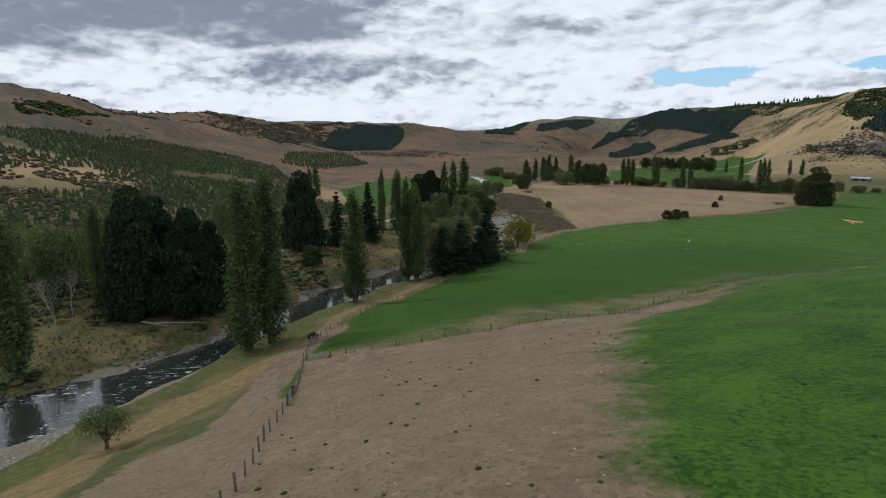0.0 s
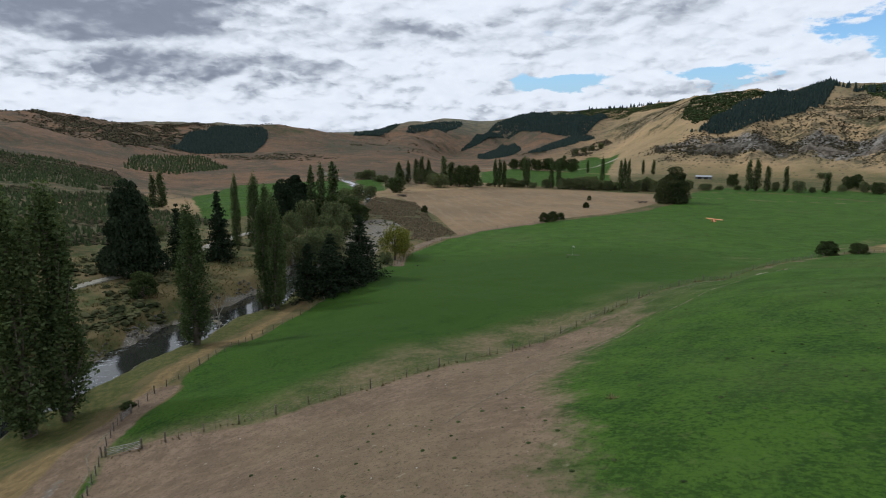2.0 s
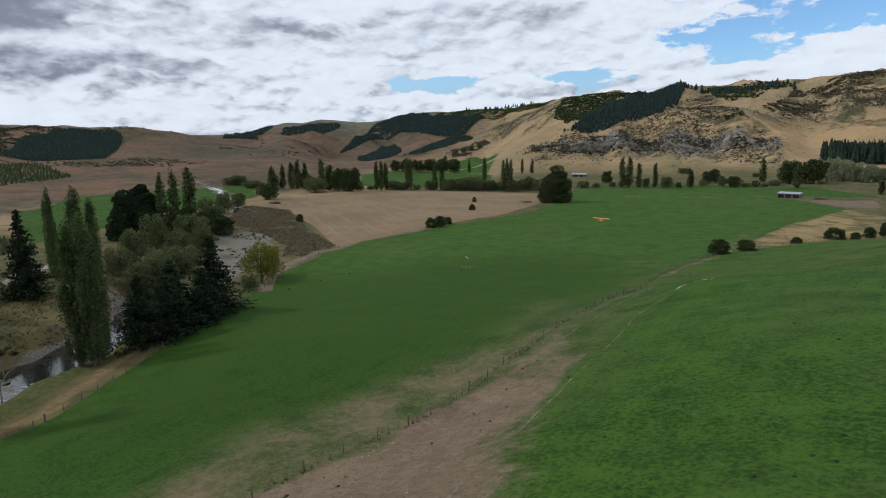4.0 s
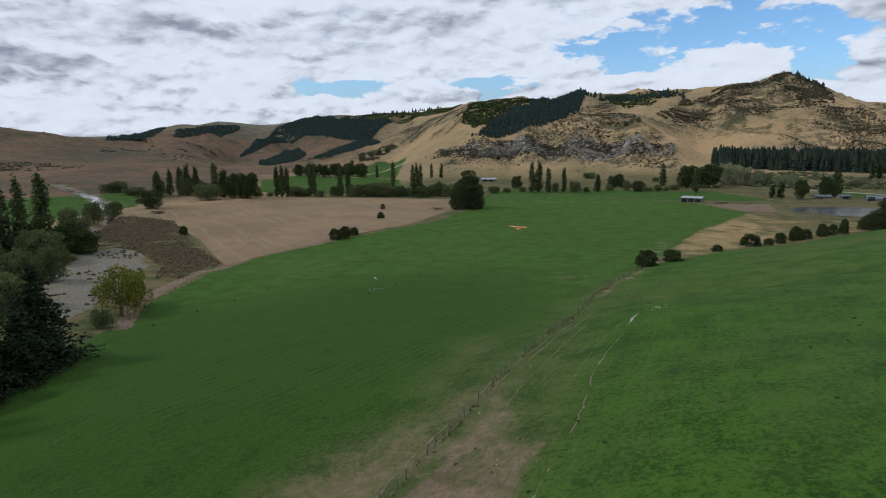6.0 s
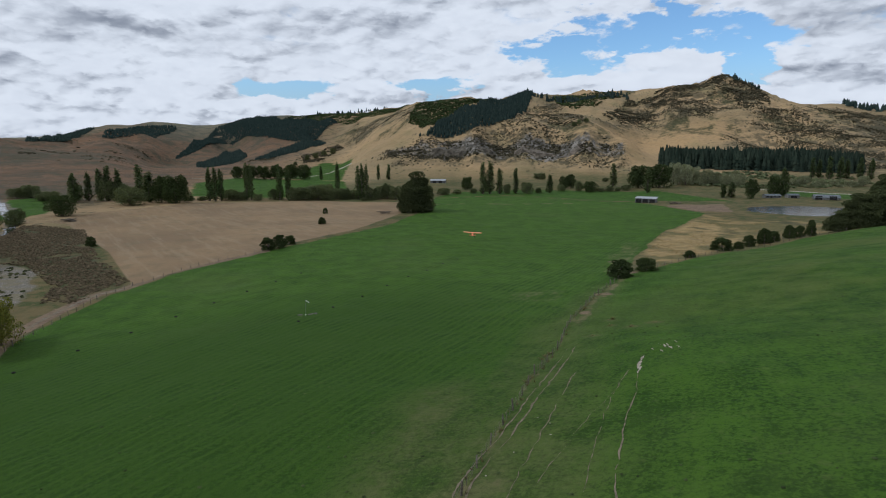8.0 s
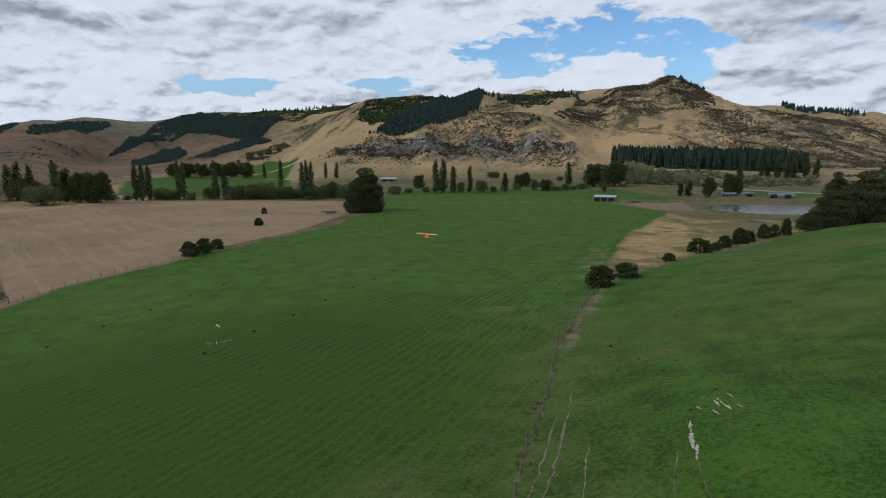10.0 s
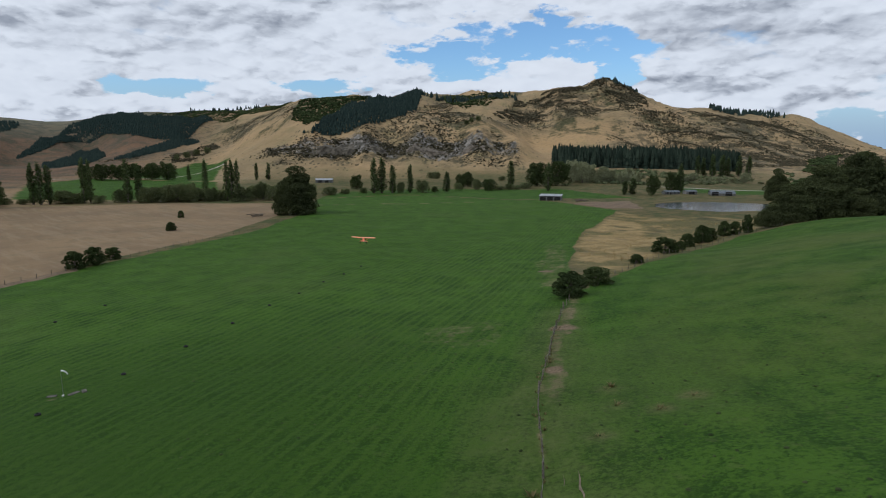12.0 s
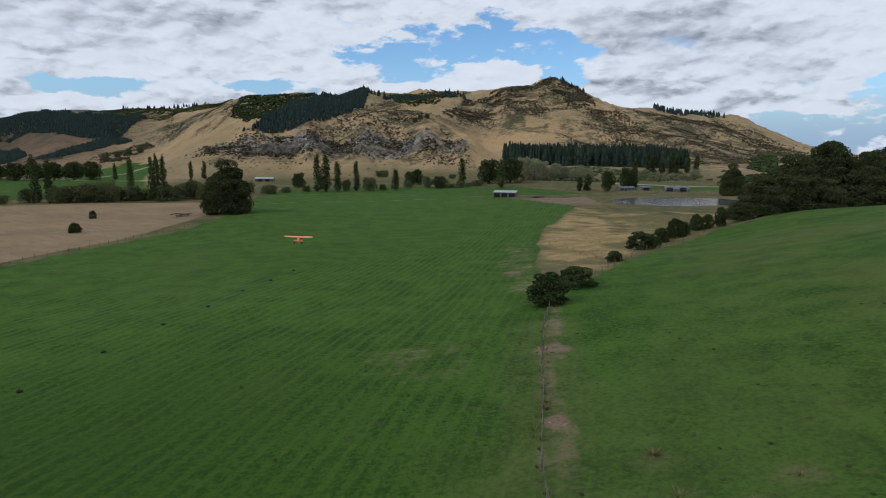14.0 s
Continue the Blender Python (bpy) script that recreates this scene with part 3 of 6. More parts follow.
PASTURE = [(-37.5, -118.5), (-52.5, -99.5), (-64, -84), (-80, -49.5), (-92, -21.5), (-112, 15), (-128, 60), (-129, 72), (-129.1, 101.8),
           (-120.4, 130.6), (-112.5, 172.7), (-105, 225), (-109.5, 327.4), (-131.8, 409), (-71.5, 452.5), (33.5, 404), (73.5, 321.9), (38.8, 226.1),
           (23.2, 142.3), (19, 100), (45, 138), (60, 158), (92, 196), (113, 208), (130, 216), (160, 222), (230, 240),
           (420, 240), (420, -260), (60, -260), (40, -175)]
PLOUGH_LEE = [(60, -190), (-200, -190), (-200, 40), (6, 40), (8, -8), (9, -25), (9.5, -42), (11, -58), (14.5, -75), (19, -92), (27, -104), (33.4, -113.2), (42.3, -124.7), (50, -133), (58, -142)]
STUBBLE = [(-133.9, 75.2), (-187.2, 119.5), (-290.2, 192.6), (-312.1, 196.5), (-325.8, 248.5), (-309.6, 303.7), (-297.3, 329), (-227.5, 362.8), (-148.1, 370.2),
           (-120.4, 300.1), (-114.1, 202.7), (-121.7, 156.5), (-123.4, 131.1), (-131.4, 104.8)]
SWAMP = [(24.5, 141.7), (36.4, 218.5), (71.4, 312.7), (86.4, 282.1), (117.9, 292.7), (131.1, 262.1), (106, 215.7), (87.3, 196.6), (59, 164.8),
         (38.9, 131.4), (29.9, 118.3)]
BARE = [(52.1, 370), (64.7, 381.2), (97.5, 395.1), (90.7, 334.2), (72.5, 332.1)]
GREEN_FAR = [(-354, 379.9), (-484, 549.6), (-501.9, 666.1), (-373.7, 633.2), (-314.2, 621.7), (-212.4, 421.5), (-273.2, 384.3)]
GREEN_SLOPE = [(-508.7, 736.1), (-535.2, 932.3), (-570.9, 1074.1), (-475.8, 1009.4), (-323.4, 632.8), (-373.7, 633.2)]
GREEN_WEST = [(-393.5, 69.2), (-484.5, 163.4), (-474.4, 343.6), (-353.5, 233.8), (-329.3, 132.9), (-235.1, -3.3)]
GRAVEL = [(-185, 38), (-179, 42), (-202, 68), (-206, 87), (-182, 81), (-160, 63), (-140, 39), (-136, 24), (-126, 12), (-121, 1), (-139, 8)]
SCRUB = [(-225, 89), (-314, 175), (-300, 184), (-255, 172), (-183, 110), (-133, 75), (-131, 52), (-134, 42), (-155, 65), (-194, 88), (-212, 87)]
FAR_PADDOCK = [(-131.8, 415), (-71.5, 458), (33.5, 410), (110, 420), (60, 520), (-60, 530), (-130, 480)]
TRACK = [(39.8, -165.0), (27.1, -156.8), (15.5, -148.1), (-16.1, -135.6), (-27.4, -128.6), (-33.6, -123.6), (-41.5, -115.6), (-48.3, -107.4)]
DITCH = [(-116.8, 354.9), (-91.3, 371.1), (-55.7, 375.5), (-12.4, 393.2), (14.4, 395.2)]
THISTLES = [(14.4, 37.7), (14.5, 32.9), (18, 30.4), (22.2, 33.4), (11.5, 25.7)]
TAIL = [(-4, -75), (0, -47), (2.5, -29), (4.5, -8), (7, 8), (11, 0), (13, -25), (13, -45), (12, -70)]
TRACK_RIVER = [(-100, 0), (-118, 20), (-123.5, 34), (-129, 48), (-132.3, 60), (-131.5, 70)]
SHEEP_PATH = [(14.2, -49), (14.7, -40), (14.5, -31), (14.9, -26.2), (15.7, -17.2), (16.6, -11), (17.4, -4.5), (18.5, 2.9)]
WHEEL_PATH = [(-3, -62), (-1, -48), (1.75, -31.3), (2.75, -24.9), (4.25, -17), (5.85, -5.4), (7.3, 8.5), (8.0, 20)]
THIRD_PATH = [(7.7, -32), (9.6, -24.4), (11.9, -17.3), (14.7, -9.9), (16.8, -2.8)]
FOURTH_PATH = [(11.9, -32.8), (12.6, -25.5), (13.8, -14.8), (15.4, -6.4)]
FIELD_LINE = [(14.5, -108), (13.6, -103.5), (12.9, -97.8), (12.3, -90.3), (12.2, -81.9), (12.1, -72.5), (12.4, -63), (13.1, -56.5), (14.2, -48.7)]
FAR_BANK = [(-60, -200), (-65, -168), (-67, -158), (-70, -148), (-72, -137), (-76, -124), (-84, -112), (-93, -96), (-106, -76), (-118, -46), (-135, -22), (-170, -20), (-180, -60), (-165, -130), (-135, -200)]
DRILLED = [(-10, -30), (0, 20), (8, 60), (14, 95), (20, 140), (36, 225), (70, 320), (30, 400), (-70, 448), (-128, 405), (-105, 320), (-100, 225), (-118, 130), (-124, 70), (-90, -10), (-60, -60)]
RIGHT_HILL = [(30, 20), (34, 85), (60, 135), (110, 195), (260, 225), (260, 0), (60, -5)]
SHOAL = [(-46, -172), (-46, -166), (-48, -161), (-51, -156), (-57.5, -146), (-61, -138), (-67, -125), (-60, -126), (-52.9, -137.5), (-48, -146.6), (-42.5, -157.8), (-37.7, -163.4), (-32.3, -167.6), (-28, -190), (-44, -190)]
GREEN_BANK = [(-15.5, -173.8), (-17.9, -165.6), (-33.2, -158.4), (-39.3, -150.7), (-46.6, -139.7), (-45.6, -125.5), (-56.7, -110.1), (-70, -88), (-84, -64), (-100, -34), (-108, -40), (-92, -72), (-78, -96), (-62, -122), (-60.6, -144.8), (-54.7, -157.5), (-43.1, -173.6)]
GREEN_STRIP = [(29.7, -157.5), (21.2, -150.5), (10.6, -144.5), (7.2, -145.6), (15.2, -151.3), (25.4, -159.5)]
ORANGE_BANK = [(23.0, -166.1), (8.2, -159.9), (-19.6, -153.3), (-27.1, -142.1), (-30.5, -132.0), (-38.2, -123.2), (-47.0, -112.4), (-57.6, -96.2), (-72, -74), (-84, -50), (-94, -24), (-98, -30), (-82, -62), (-62, -98), (-42.6, -122.5), (-38.2, -143.9), (-19.6, -163.2), (-3.6, -174.4)]
MUD = [(12.8, 67, 3.0), (-53.5, 40.5, 1.5), (20.5, 104, 2.5), (9.5, 46, 1.2), (16, 134.2, 2.6), (13.4, 63, 1.2)]

FENCE_MAIN = [(-27.1, -122.1), (-20.7, -113.9), (-15, -106.2), (-10.5, -93.6), (-7, -83), (-4, -68), (-1.5, -56.7), (0.5, -44), (1.9, -31),
              (3.4, -12), (4.2, 2.8), (6, 20), (6.9, 38.5), (9.4, 51.9), (11.9, 67.1), (14.8, 82)]
FENCE_RIVER = [(-66, -79.1), (-80, -48.4), (-90.3, -20.7), (-112, 18), (-127, 55), (-131.5, 73), (-130.6, 103.8), (-121.8, 131.8), (-114.3, 176.3),
               (-106.5, 231.7), (-110.5, 321.2)]
HILL_DRY = [(-356, -175), (-380, -135), (-404, -84), (-286, -117), (-225, -150), (-230, -178)]
LEFT_BUSH = [(-180, -190), (-250, -190), (-450, -170), (-560, -80), (-640, 40), (-600, 90), (-420, 40), (-230, 0), (-190, -60)]
BRUSH_EAST = [(322, 1296), (475, 1373), (630, 1407), (712, 1339), (660, 1000), (500, 780), (312, 777), (183, 826), (215, 1050), (255, 1172)]
BRUSH_STREAK = [(6, 1072), (50, 1319), (121, 1427), (226, 1562), (286, 1424), (265, 1225), (182, 1204), (124, 1179), (67, 1169)]
BRUSH_BLUFF = [(-304, 775), (-293, 833), (-253, 900), (-187, 925), (-174, 1308), (-126, 1474), (-47, 1085), (0, 931), (41, 832), (45, 760), (-103, 824), (-263, 815)]
BRUSH_WEST = [(-660, 1330), (-562, 1499), (-440, 1300), (-380, 1110), (-445, 1150), (-560, 1230)]
GOLD_FACE = [(-40, 853), (-36, 951), (54, 1130), (145, 1170), (236, 1190), (210, 1023), (126, 1011), (47, 801), (37, 841), (1, 917)]
GOLD_WEST = [(-566, 1087), (-565, 1205), (-438, 1132), (-366, 1053), (-312, 921), (-339, 869), (-378, 766)]
# the crag's shady side, darkened with brush colour and bushes in place of shade
SHADY_CRAG = [(222, 1520), (250, 1500), (300, 1480), (356, 1465), (330, 1302), (271, 1226), (266, 1354), (215, 1347)]
# outline of the cloud shadow painted on the near left pasture
FIELD_SHADE = [(-12, -90), (-5, -50), (0, -20), (1, 15), (-8, 60), (-30, 75), (-60, 60), (-95, 20), (-110, 5), (-85, -40), (-60, -85), (-40, -105)]
BLUFF = [(-329, 815), (-274, 823), (-212, 836), (-149, 844), (-95, 837), (-44, 831), (5, 818), (44, 803), (36, 848), (-23, 877), (-113, 895), (-207, 893), (-292, 881), (-346, 861)]


def inside(poly, x, y):
    """How far inside an outline each place is, in metres (negative outside)."""
    d, _ = to_line(poly + poly[:1], x, y)
    odd = np.zeros(x.shape, bool)
    for (x0, y0), (x1, y1) in zip(poly, poly[1:] + poly[:1]):
        if y0 != y1:
            odd ^= ((y0 > y) != (y1 > y)) & (x < (x1 - x0) * (y - y0) / (y1 - y0) + x0)
    return np.where(odd, d, -d)


def patch(poly, x, y, soft):
    """1 inside an outline, 0 outside, with a soft edge."""
    k = np.zeros(x.shape)
    px, py = [p[0] for p in poly], [p[1] for p in poly]
    near = (x > min(px) - soft) & (x < max(px) + soft) & (y > min(py) - soft) & (y < max(py) + soft)
    k[near] = ease(inside(poly, x[near], y[near]), -soft, soft)
    return k


def strip(line, x, y, wide, soft):
    k = np.zeros(x.shape)
    px, py = [p[0] for p in line], [p[1] for p in line]
    near = (x > min(px) - 9) & (x < max(px) + 9) & (y > min(py) - 9) & (y < max(py) + 9)
    k[near] = 1 - ease(to_line(line, x[near], y[near])[0], wide, wide + soft)
    return k


def raw(name, verts, faces, mat, smooth=False):
    """A mesh from whole arrays; all faces have the same number of corners."""
    verts, faces = np.asarray(verts, np.float32), np.asarray(faces, np.int32)
    me = bpy.data.meshes.new(name)
    me.vertices.add(len(verts))
    me.vertices.foreach_set("co", verts.ravel())
    k = faces.shape[1]
    me.loops.add(faces.size)
    me.loops.foreach_set("vertex_index", faces.ravel())
    me.polygons.add(len(faces))
    me.polygons.foreach_set("loop_start", np.arange(0, faces.size, k, dtype=np.int32))
    me.polygons.foreach_set("use_smooth", np.full(len(faces), smooth))
    me.update(calc_edges=True)
    me.materials.append(mat)
    return me


# ---- the ground: one sheet, fine near the flight and coarser with distance ----
def ticks(lo, hi, fine_lo, fine_hi, cell, grow):
    out = list(np.arange(fine_lo, fine_hi + cell, cell))
    for end, sign in ((hi, 1), (lo, -1)):
        at, c, more = (out[-1] if sign > 0 else fine_lo), cell, []
        while (end - at) * sign > 0:
            c *= grow
            at += sign * c
            more.append(at)
        out = out + more if sign > 0 else more[::-1] + out
    return np.array(out)


def build_ground():
    gx, gy = ticks(-4200, 4200, -135, 60, 0.9, 1.028), ticks(-900, 4300, -165, 130, 0.9, 1.02)
    x, y = [a.ravel() for a in np.meshgrid(gx, gy)]
    z = height(x, y)
    nx, ny = len(gx), len(gy)
    i = (np.arange(ny - 1)[:, None] * nx + np.arange(nx - 1)[None]).ravel()
    me = raw("ground", np.stack([x, y, z], 1), np.stack([i, i + 1, i + nx + 1, i + nx], 1), LAND, True)
    r = np.hypot(x, y)
    wob = 2.0 * ripple(x, y, 11, 11) + 0.8 * ripple(x, y, 4, 12)
    xs, ys = x + wob, y + 2.0 * ripple(x, y, 11, 13)
    pasture = np.maximum.reduce([patch(PASTURE, x + 0.3 * wob, ys, 1.5), patch(FAR_PADDOCK, x, y, 2), patch(GREEN_FAR, xs, ys, 5), patch(GREEN_SLOPE, xs, ys, 8), patch(GREEN_WEST, xs, ys, 4), 0.8 * patch([(150, 490), (180, 545), (290, 540), (300, 480), (240, 470)], xs, ys, 5)])
    dryness = np.maximum.reduce([patch(DRY_STRIP, xs, ys, 6), 0.45 * patch(DRY_PATCH, xs, ys, 7), 0.9 * strip(FENCE_MAIN, x, y, 1.5, 5) * (1 - 0.75 * ease(y, -60, -10)), 0.3 * patch(TAIL, xs, ys, 6)])
    soil = np.maximum(np.where(inside(PLOUGH, x, y) > -14, np.maximum(patch(PLOUGH, xs, ys, 2.5), (x > 8) * (y < -60) * (y < -1.15 * (x - 14) - 40)) * (1 - ease(-inside(PLOUGH_LEE, xs, ys), -15, 11)), 0) * (1 - 0.5 * ease(y, -80, -15)), 0.28 * patch(DRY_STRIP, xs, ys, 5))
    side = (1 - ease(to_line(FENCE_MAIN, x, y)[0], 3, 12)) * ease(y, -45, -25) * (1 - ease(y, 20, 60)) * (x > -2)
    dryness = np.maximum(dryness, 0.2 * side)
    worn = FENCE_MAIN[1:11] + [(11, 8), (13, -8), (13.5, -30), (14, -49), (11.5, -62), (11.3, -72), (11.9, -90), (13.6, -103), (22, -114), (36, -128), (20, -136), (-10, -128)]
    soil = np.maximum(soil, patch(worn, xs, ys, 2.5) * (0.88 - 0.22 * ease(y, -100, -65) - 0.40 * ease(y, -62, -30)))
    soil = np.maximum(soil, patch(BARE, xs, ys, 3))
    soil = np.maximum(soil, 0.42 * strip(FENCE_MAIN, x, y, 0.2, 0.8))
    # the track above the river, with green in the middle
    soil = np.maximum(soil, 0.9 * strip(TRACK, xs, y, 2.4, 3.0))
    pasture = np.maximum(pasture * (1 - strip(TRACK, x, y, 2.6, 3)), 0.62 * patch(GREEN_STRIP, xs, ys, 1.5))
    soil = np.maximum.reduce([soil, 0.36 * (1 - ease(np.hypot(x + 2, (y - 66) / 1.5) + 2 * wob, 4, 15)), 0.40 * patch([(12, 108), (22, 104), (30, 125), (26, 150), (30, 195), (20, 205), (12, 150)], xs, ys, 4)])
    soil = np.maximum(soil, 0.47 * strip([(8.5, 36), (10.4, 52), (12.9, 67), (16.2, 85), (18, 95)], x + 0.5 * wob, y, 0.5, 2.2))
    soil = np.maximum(soil, 0.85 * strip(TRACK_RIVER + [(-134, 90), (-130, 104), (-121, 132)], x, y, 1.6, 1.4))
    soil = np.maximum(soil, 0.36 * patch(SCRUB, xs, ys, 5))
    wet = patch(SWAMP, xs, ys, 3)
    soil = np.maximum(soil, 0.38 * wet * ease(ripple(x, y, 19, 61) + 0.4 * ripple(x, y, 7, 62), 0.1, 0.5))
    soil = np.maximum(soil, 0.62 * strip(DITCH, x, y + 0.5 * wob, 0.9, 1.6))
    for px, py in THISTLES:
        dryness = np.maximum(dryness, 0.5 * (1 - ease(np.hypot(x - px, (y - py) * 1.2) + 0.4 * wob, 0.2, 2.2)))
    for px, py, pr in MUD:
        soil = np.maximum(soil, 0.85 * (1 - ease(np.hypot(x - px, y - py) + 0.5 * wob, 0.0, 1.7 * pr)))
    grit = np.maximum.reduce([strip(TRACK, x + 0.4 * wob, y, 0.5, 1.0) * 0.6 * ease(-x, 8, 16) * (1 - ease(-x, 26, 34)), 0.55 * strip(TRACK_RIVER, x, y, 0.5, 0.9), patch(GRAVEL, xs, ys, 4)])
    d, w = to_line(RIVER, x, y)
    grit = np.maximum(grit, (1 - ease(d + wob, w + 0.5, w + 3)) * (r < 900))
    grit = np.maximum(grit, patch(SHOAL, xs, ys, 1.5))
    bush = np.maximum(0.5 * wet * ease(ripple(x, y, 23, 63) + 0.4 * ripple(x, y, 8, 64), 0.15, 0.6), 0)
    stub = np.maximum(patch(STUBBLE, x, y, 2), 0.12 * patch(SWAMP, xs, ys, 3))
    bush = np.maximum.reduce([bush, patch(SCRUB, xs, ys, 8) * 0.62, (0.46 - 0.15 * ease(y, -125, -85)) * patch(FAR_BANK, xs, ys, 6)])
    # the hills: a scatter of brush, thicker in gullies; rock on the bluff
    upland = ease(r, 380, 620) * ease(z, 6, 16)
    upland = np.maximum(upland, ease(-x, 240, 330) * ease(z, 10, 20))
    west = np.clip(ease(-x - 0.35 * np.maximum(y - 400, 0), 250, 520), 0, 1)
    brush = ease(ripple(x, y, 90, 21) + 0.7 * ripple(x, y, 28, 22) + 0.3 * ripple(x, y, 11, 23), 0.15, 0.75) * upland
    left = patch(LEFT_BUSH, xs, ys, 30)
    bush = np.maximum.reduce([bush, 0.55 * brush * ease(z, 20, 80), (0.62 - 0.4 * patch(HILL_DRY, xs, ys, 25)) * left, 0.36 * ease(x, 150, 320) * ease(z, 80, 190) * upland])
    rock = patch(BLUFF, x + 3 * wob, y + 3 * wob, 12) * (0.75 + 0.35 * ripple(x, y, 22, 24))
    hill = np.maximum.reduce([upland, ease(r, 650, 900), ease(-x, 250, 320) * (y > -120)])
    # real brush, weighted up on and east of the crag to paint its shadow
    brush_shade = np.maximum.reduce([1.0 * patch(BRUSH_EAST, xs, ys, 60), patch(BRUSH_STREAK, xs, ys, 40), patch(BRUSH_BLUFF, xs, ys, 25), patch(SHADY_CRAG, xs, ys, 25), 0.8 * patch(BRUSH_WEST, xs, ys, 40)])
    gold = np.maximum(patch(GOLD_FACE, xs, ys, 40), 0.25 * patch(GOLD_WEST, xs, ys, 40))
    # dense holds the painted cloud shadow, with a wide soft edge
    dense = patch(FIELD_SHADE, xs, ys, 26)
    # the last channel of hill marks where painted haze greys the far slopes
    for name, cols in (("cover", (pasture * (1 - patch(SWAMP, xs, ys, 2)), soil, bush)), ("bank", (np.maximum(patch(GREEN_BANK, xs, ys, 2.5), patch(RIGHT_HILL, xs, ys, 20)), patch(ORANGE_BANK, xs, ys, 3), patch(DRILLED, x, y, 18))), ("bare", (grit, rock, stub)), ("sward", (dense, brush_shade, gold)), ("extra", (dryness, wet, 0 * wet)), ("hill", (west, hill, ease(r, 1750, 2300) * (x < -300)))):
        layer = me.attributes.new(name, "FLOAT_COLOR", "POINT")
        layer.data.foreach_set("color", np.stack([*[np.clip(c, 0, 1) for c in cols], np.ones(len(x))], 1).astype(np.float32).ravel())
    tagged(new("ground", me), "valley floor of green pasture, worn brown soil and dry hillsides", "ground", kind="structure")


build_ground()


def build_water():
    """The river's surface, a little wider than its bed so that the banks cut its edge."""
    line = [Vector((a[0], a[1], 0)) for a in RIVER]
    verts, faces = [], []
    for i, c in enumerate(line):
        way = (line[min(i + 1, len(line) - 1)] - line[max(i - 1, 0)]).normalized()
        out = Vector((-way.y, way.x, 0))
        for s in (-1, -0.33, 0.33, 1):
            q = c + out * s * (RIVER[i][2] + 5)
            verts.append((q.x, q.y, WATER))
    for i in range(len(line) - 1):
        for j in range(3):
            a = i * 4 + j
            faces.append((a, a + 4, a + 5, a + 1))
    tagged(new("water", raw("water", verts, faces, RIVER_WATER, True)), "shallow dark river with white riffles over stones", "river", kind="structure")
    n = 48
    ring = [(POND[0] + 1.2 * POND[2] * math.cos(6.2832 * i / n), POND[1] + 1.2 * POND[3] * math.sin(6.2832 * i / n), POND_LEVEL) for i in range(n)]
    me = raw("water", ring + [(POND[0], POND[1], POND_LEVEL)], [(i, (i + 1) % n, n) for i in range(n)], POND_WATER, True)
    tagged(new("water", me), "still grey pond in a swampy hollow", "pond", kind="structure")


build_water()

# trees: place, height, width
RIVER_POPLARS = [(-70.4, -164.8, 33.9, 6.9), (-54.7, -124, 38.2, 8.8), (-55.2, -118.7, 38.5, 7.8), (-74.2, -87.8, 31.5, 6.8), (-90.5, -60, 30.5, 5.2), (-87, -58.8, 32, 5.4),
                 (-91, -55.5, 29, 5.2), (-105.4, -145.9, 28.7, 5), (-97.4, -143.7, 24.9, 3.7), (-159.8, -28.3, 29.2, 3.8), (-154.3, -23.7, 29.3, 6.1), (-153.9, -19.1, 26, 4.6)]
BEND_POPLARS = [(-217.8, 50.1, 30.7, 5.3), (-217.8, 56.7, 32.1, 5.7), (-228.3, 73.4, 34, 7.4), (-322, 14, 22.8, 5.6), (-319.6, 7.8, 20.9, 4.8)]
FLAT_POPLARS = [(-305.5, 342.3, 25.7, 5.3), (-299.5, 341.6, 26.5, 5.3), (-298.2, 347.5, 25.4, 5.3), (-281, 358.2, 29, 4.4), (-277.2, 359.3, 28, 4.4), (-254.3, 366.1, 28.5, 5.4),
                (-247.2, 368.1, 25.2, 4.9), (-260.6, 491.1, 26.3, 5.4), (-190.6, 384.8, 27.1, 4.4), (-185.2, 380.7, 28.2, 4.8), (-183.6, 386.8, 27.6, 4.4), (-282.6, 661.4, 19.7, 4.6),
                (-272.6, 673.6, 19.1, 5.4), (-359.2, 646.1, 17.6, 4.6)]
GROVE_POPLARS = [(-405.6, 304, 22, 8), (-405.1, 317.7, 22.6, 5.8), (-395.4, 320.1, 25.4, 6.8), (-389.5, 323.2, 26.9, 6.8), (-383.4, 326.8, 25.1, 6.8), (-363.5, 329, 28.2, 7.3),
                 (-344.8, 319.1, 22.8, 9.4)]
FOOTHILL_POPLARS = [(-99.7, 468.2, 27.3, 6.5), (-93.5, 470, 28.3, 7.6), (-84.7, 472.6, 22.5, 5.9), (-70.2, 476.9, 22, 4.9), (-39.8, 492.9, 16.3, 6.6), (19.2, 600.5, 23.7, 6.9),
                    (49.2, 499.2, 22.5, 6.9), (157.7, 485.7, 22.7, 4.9)]
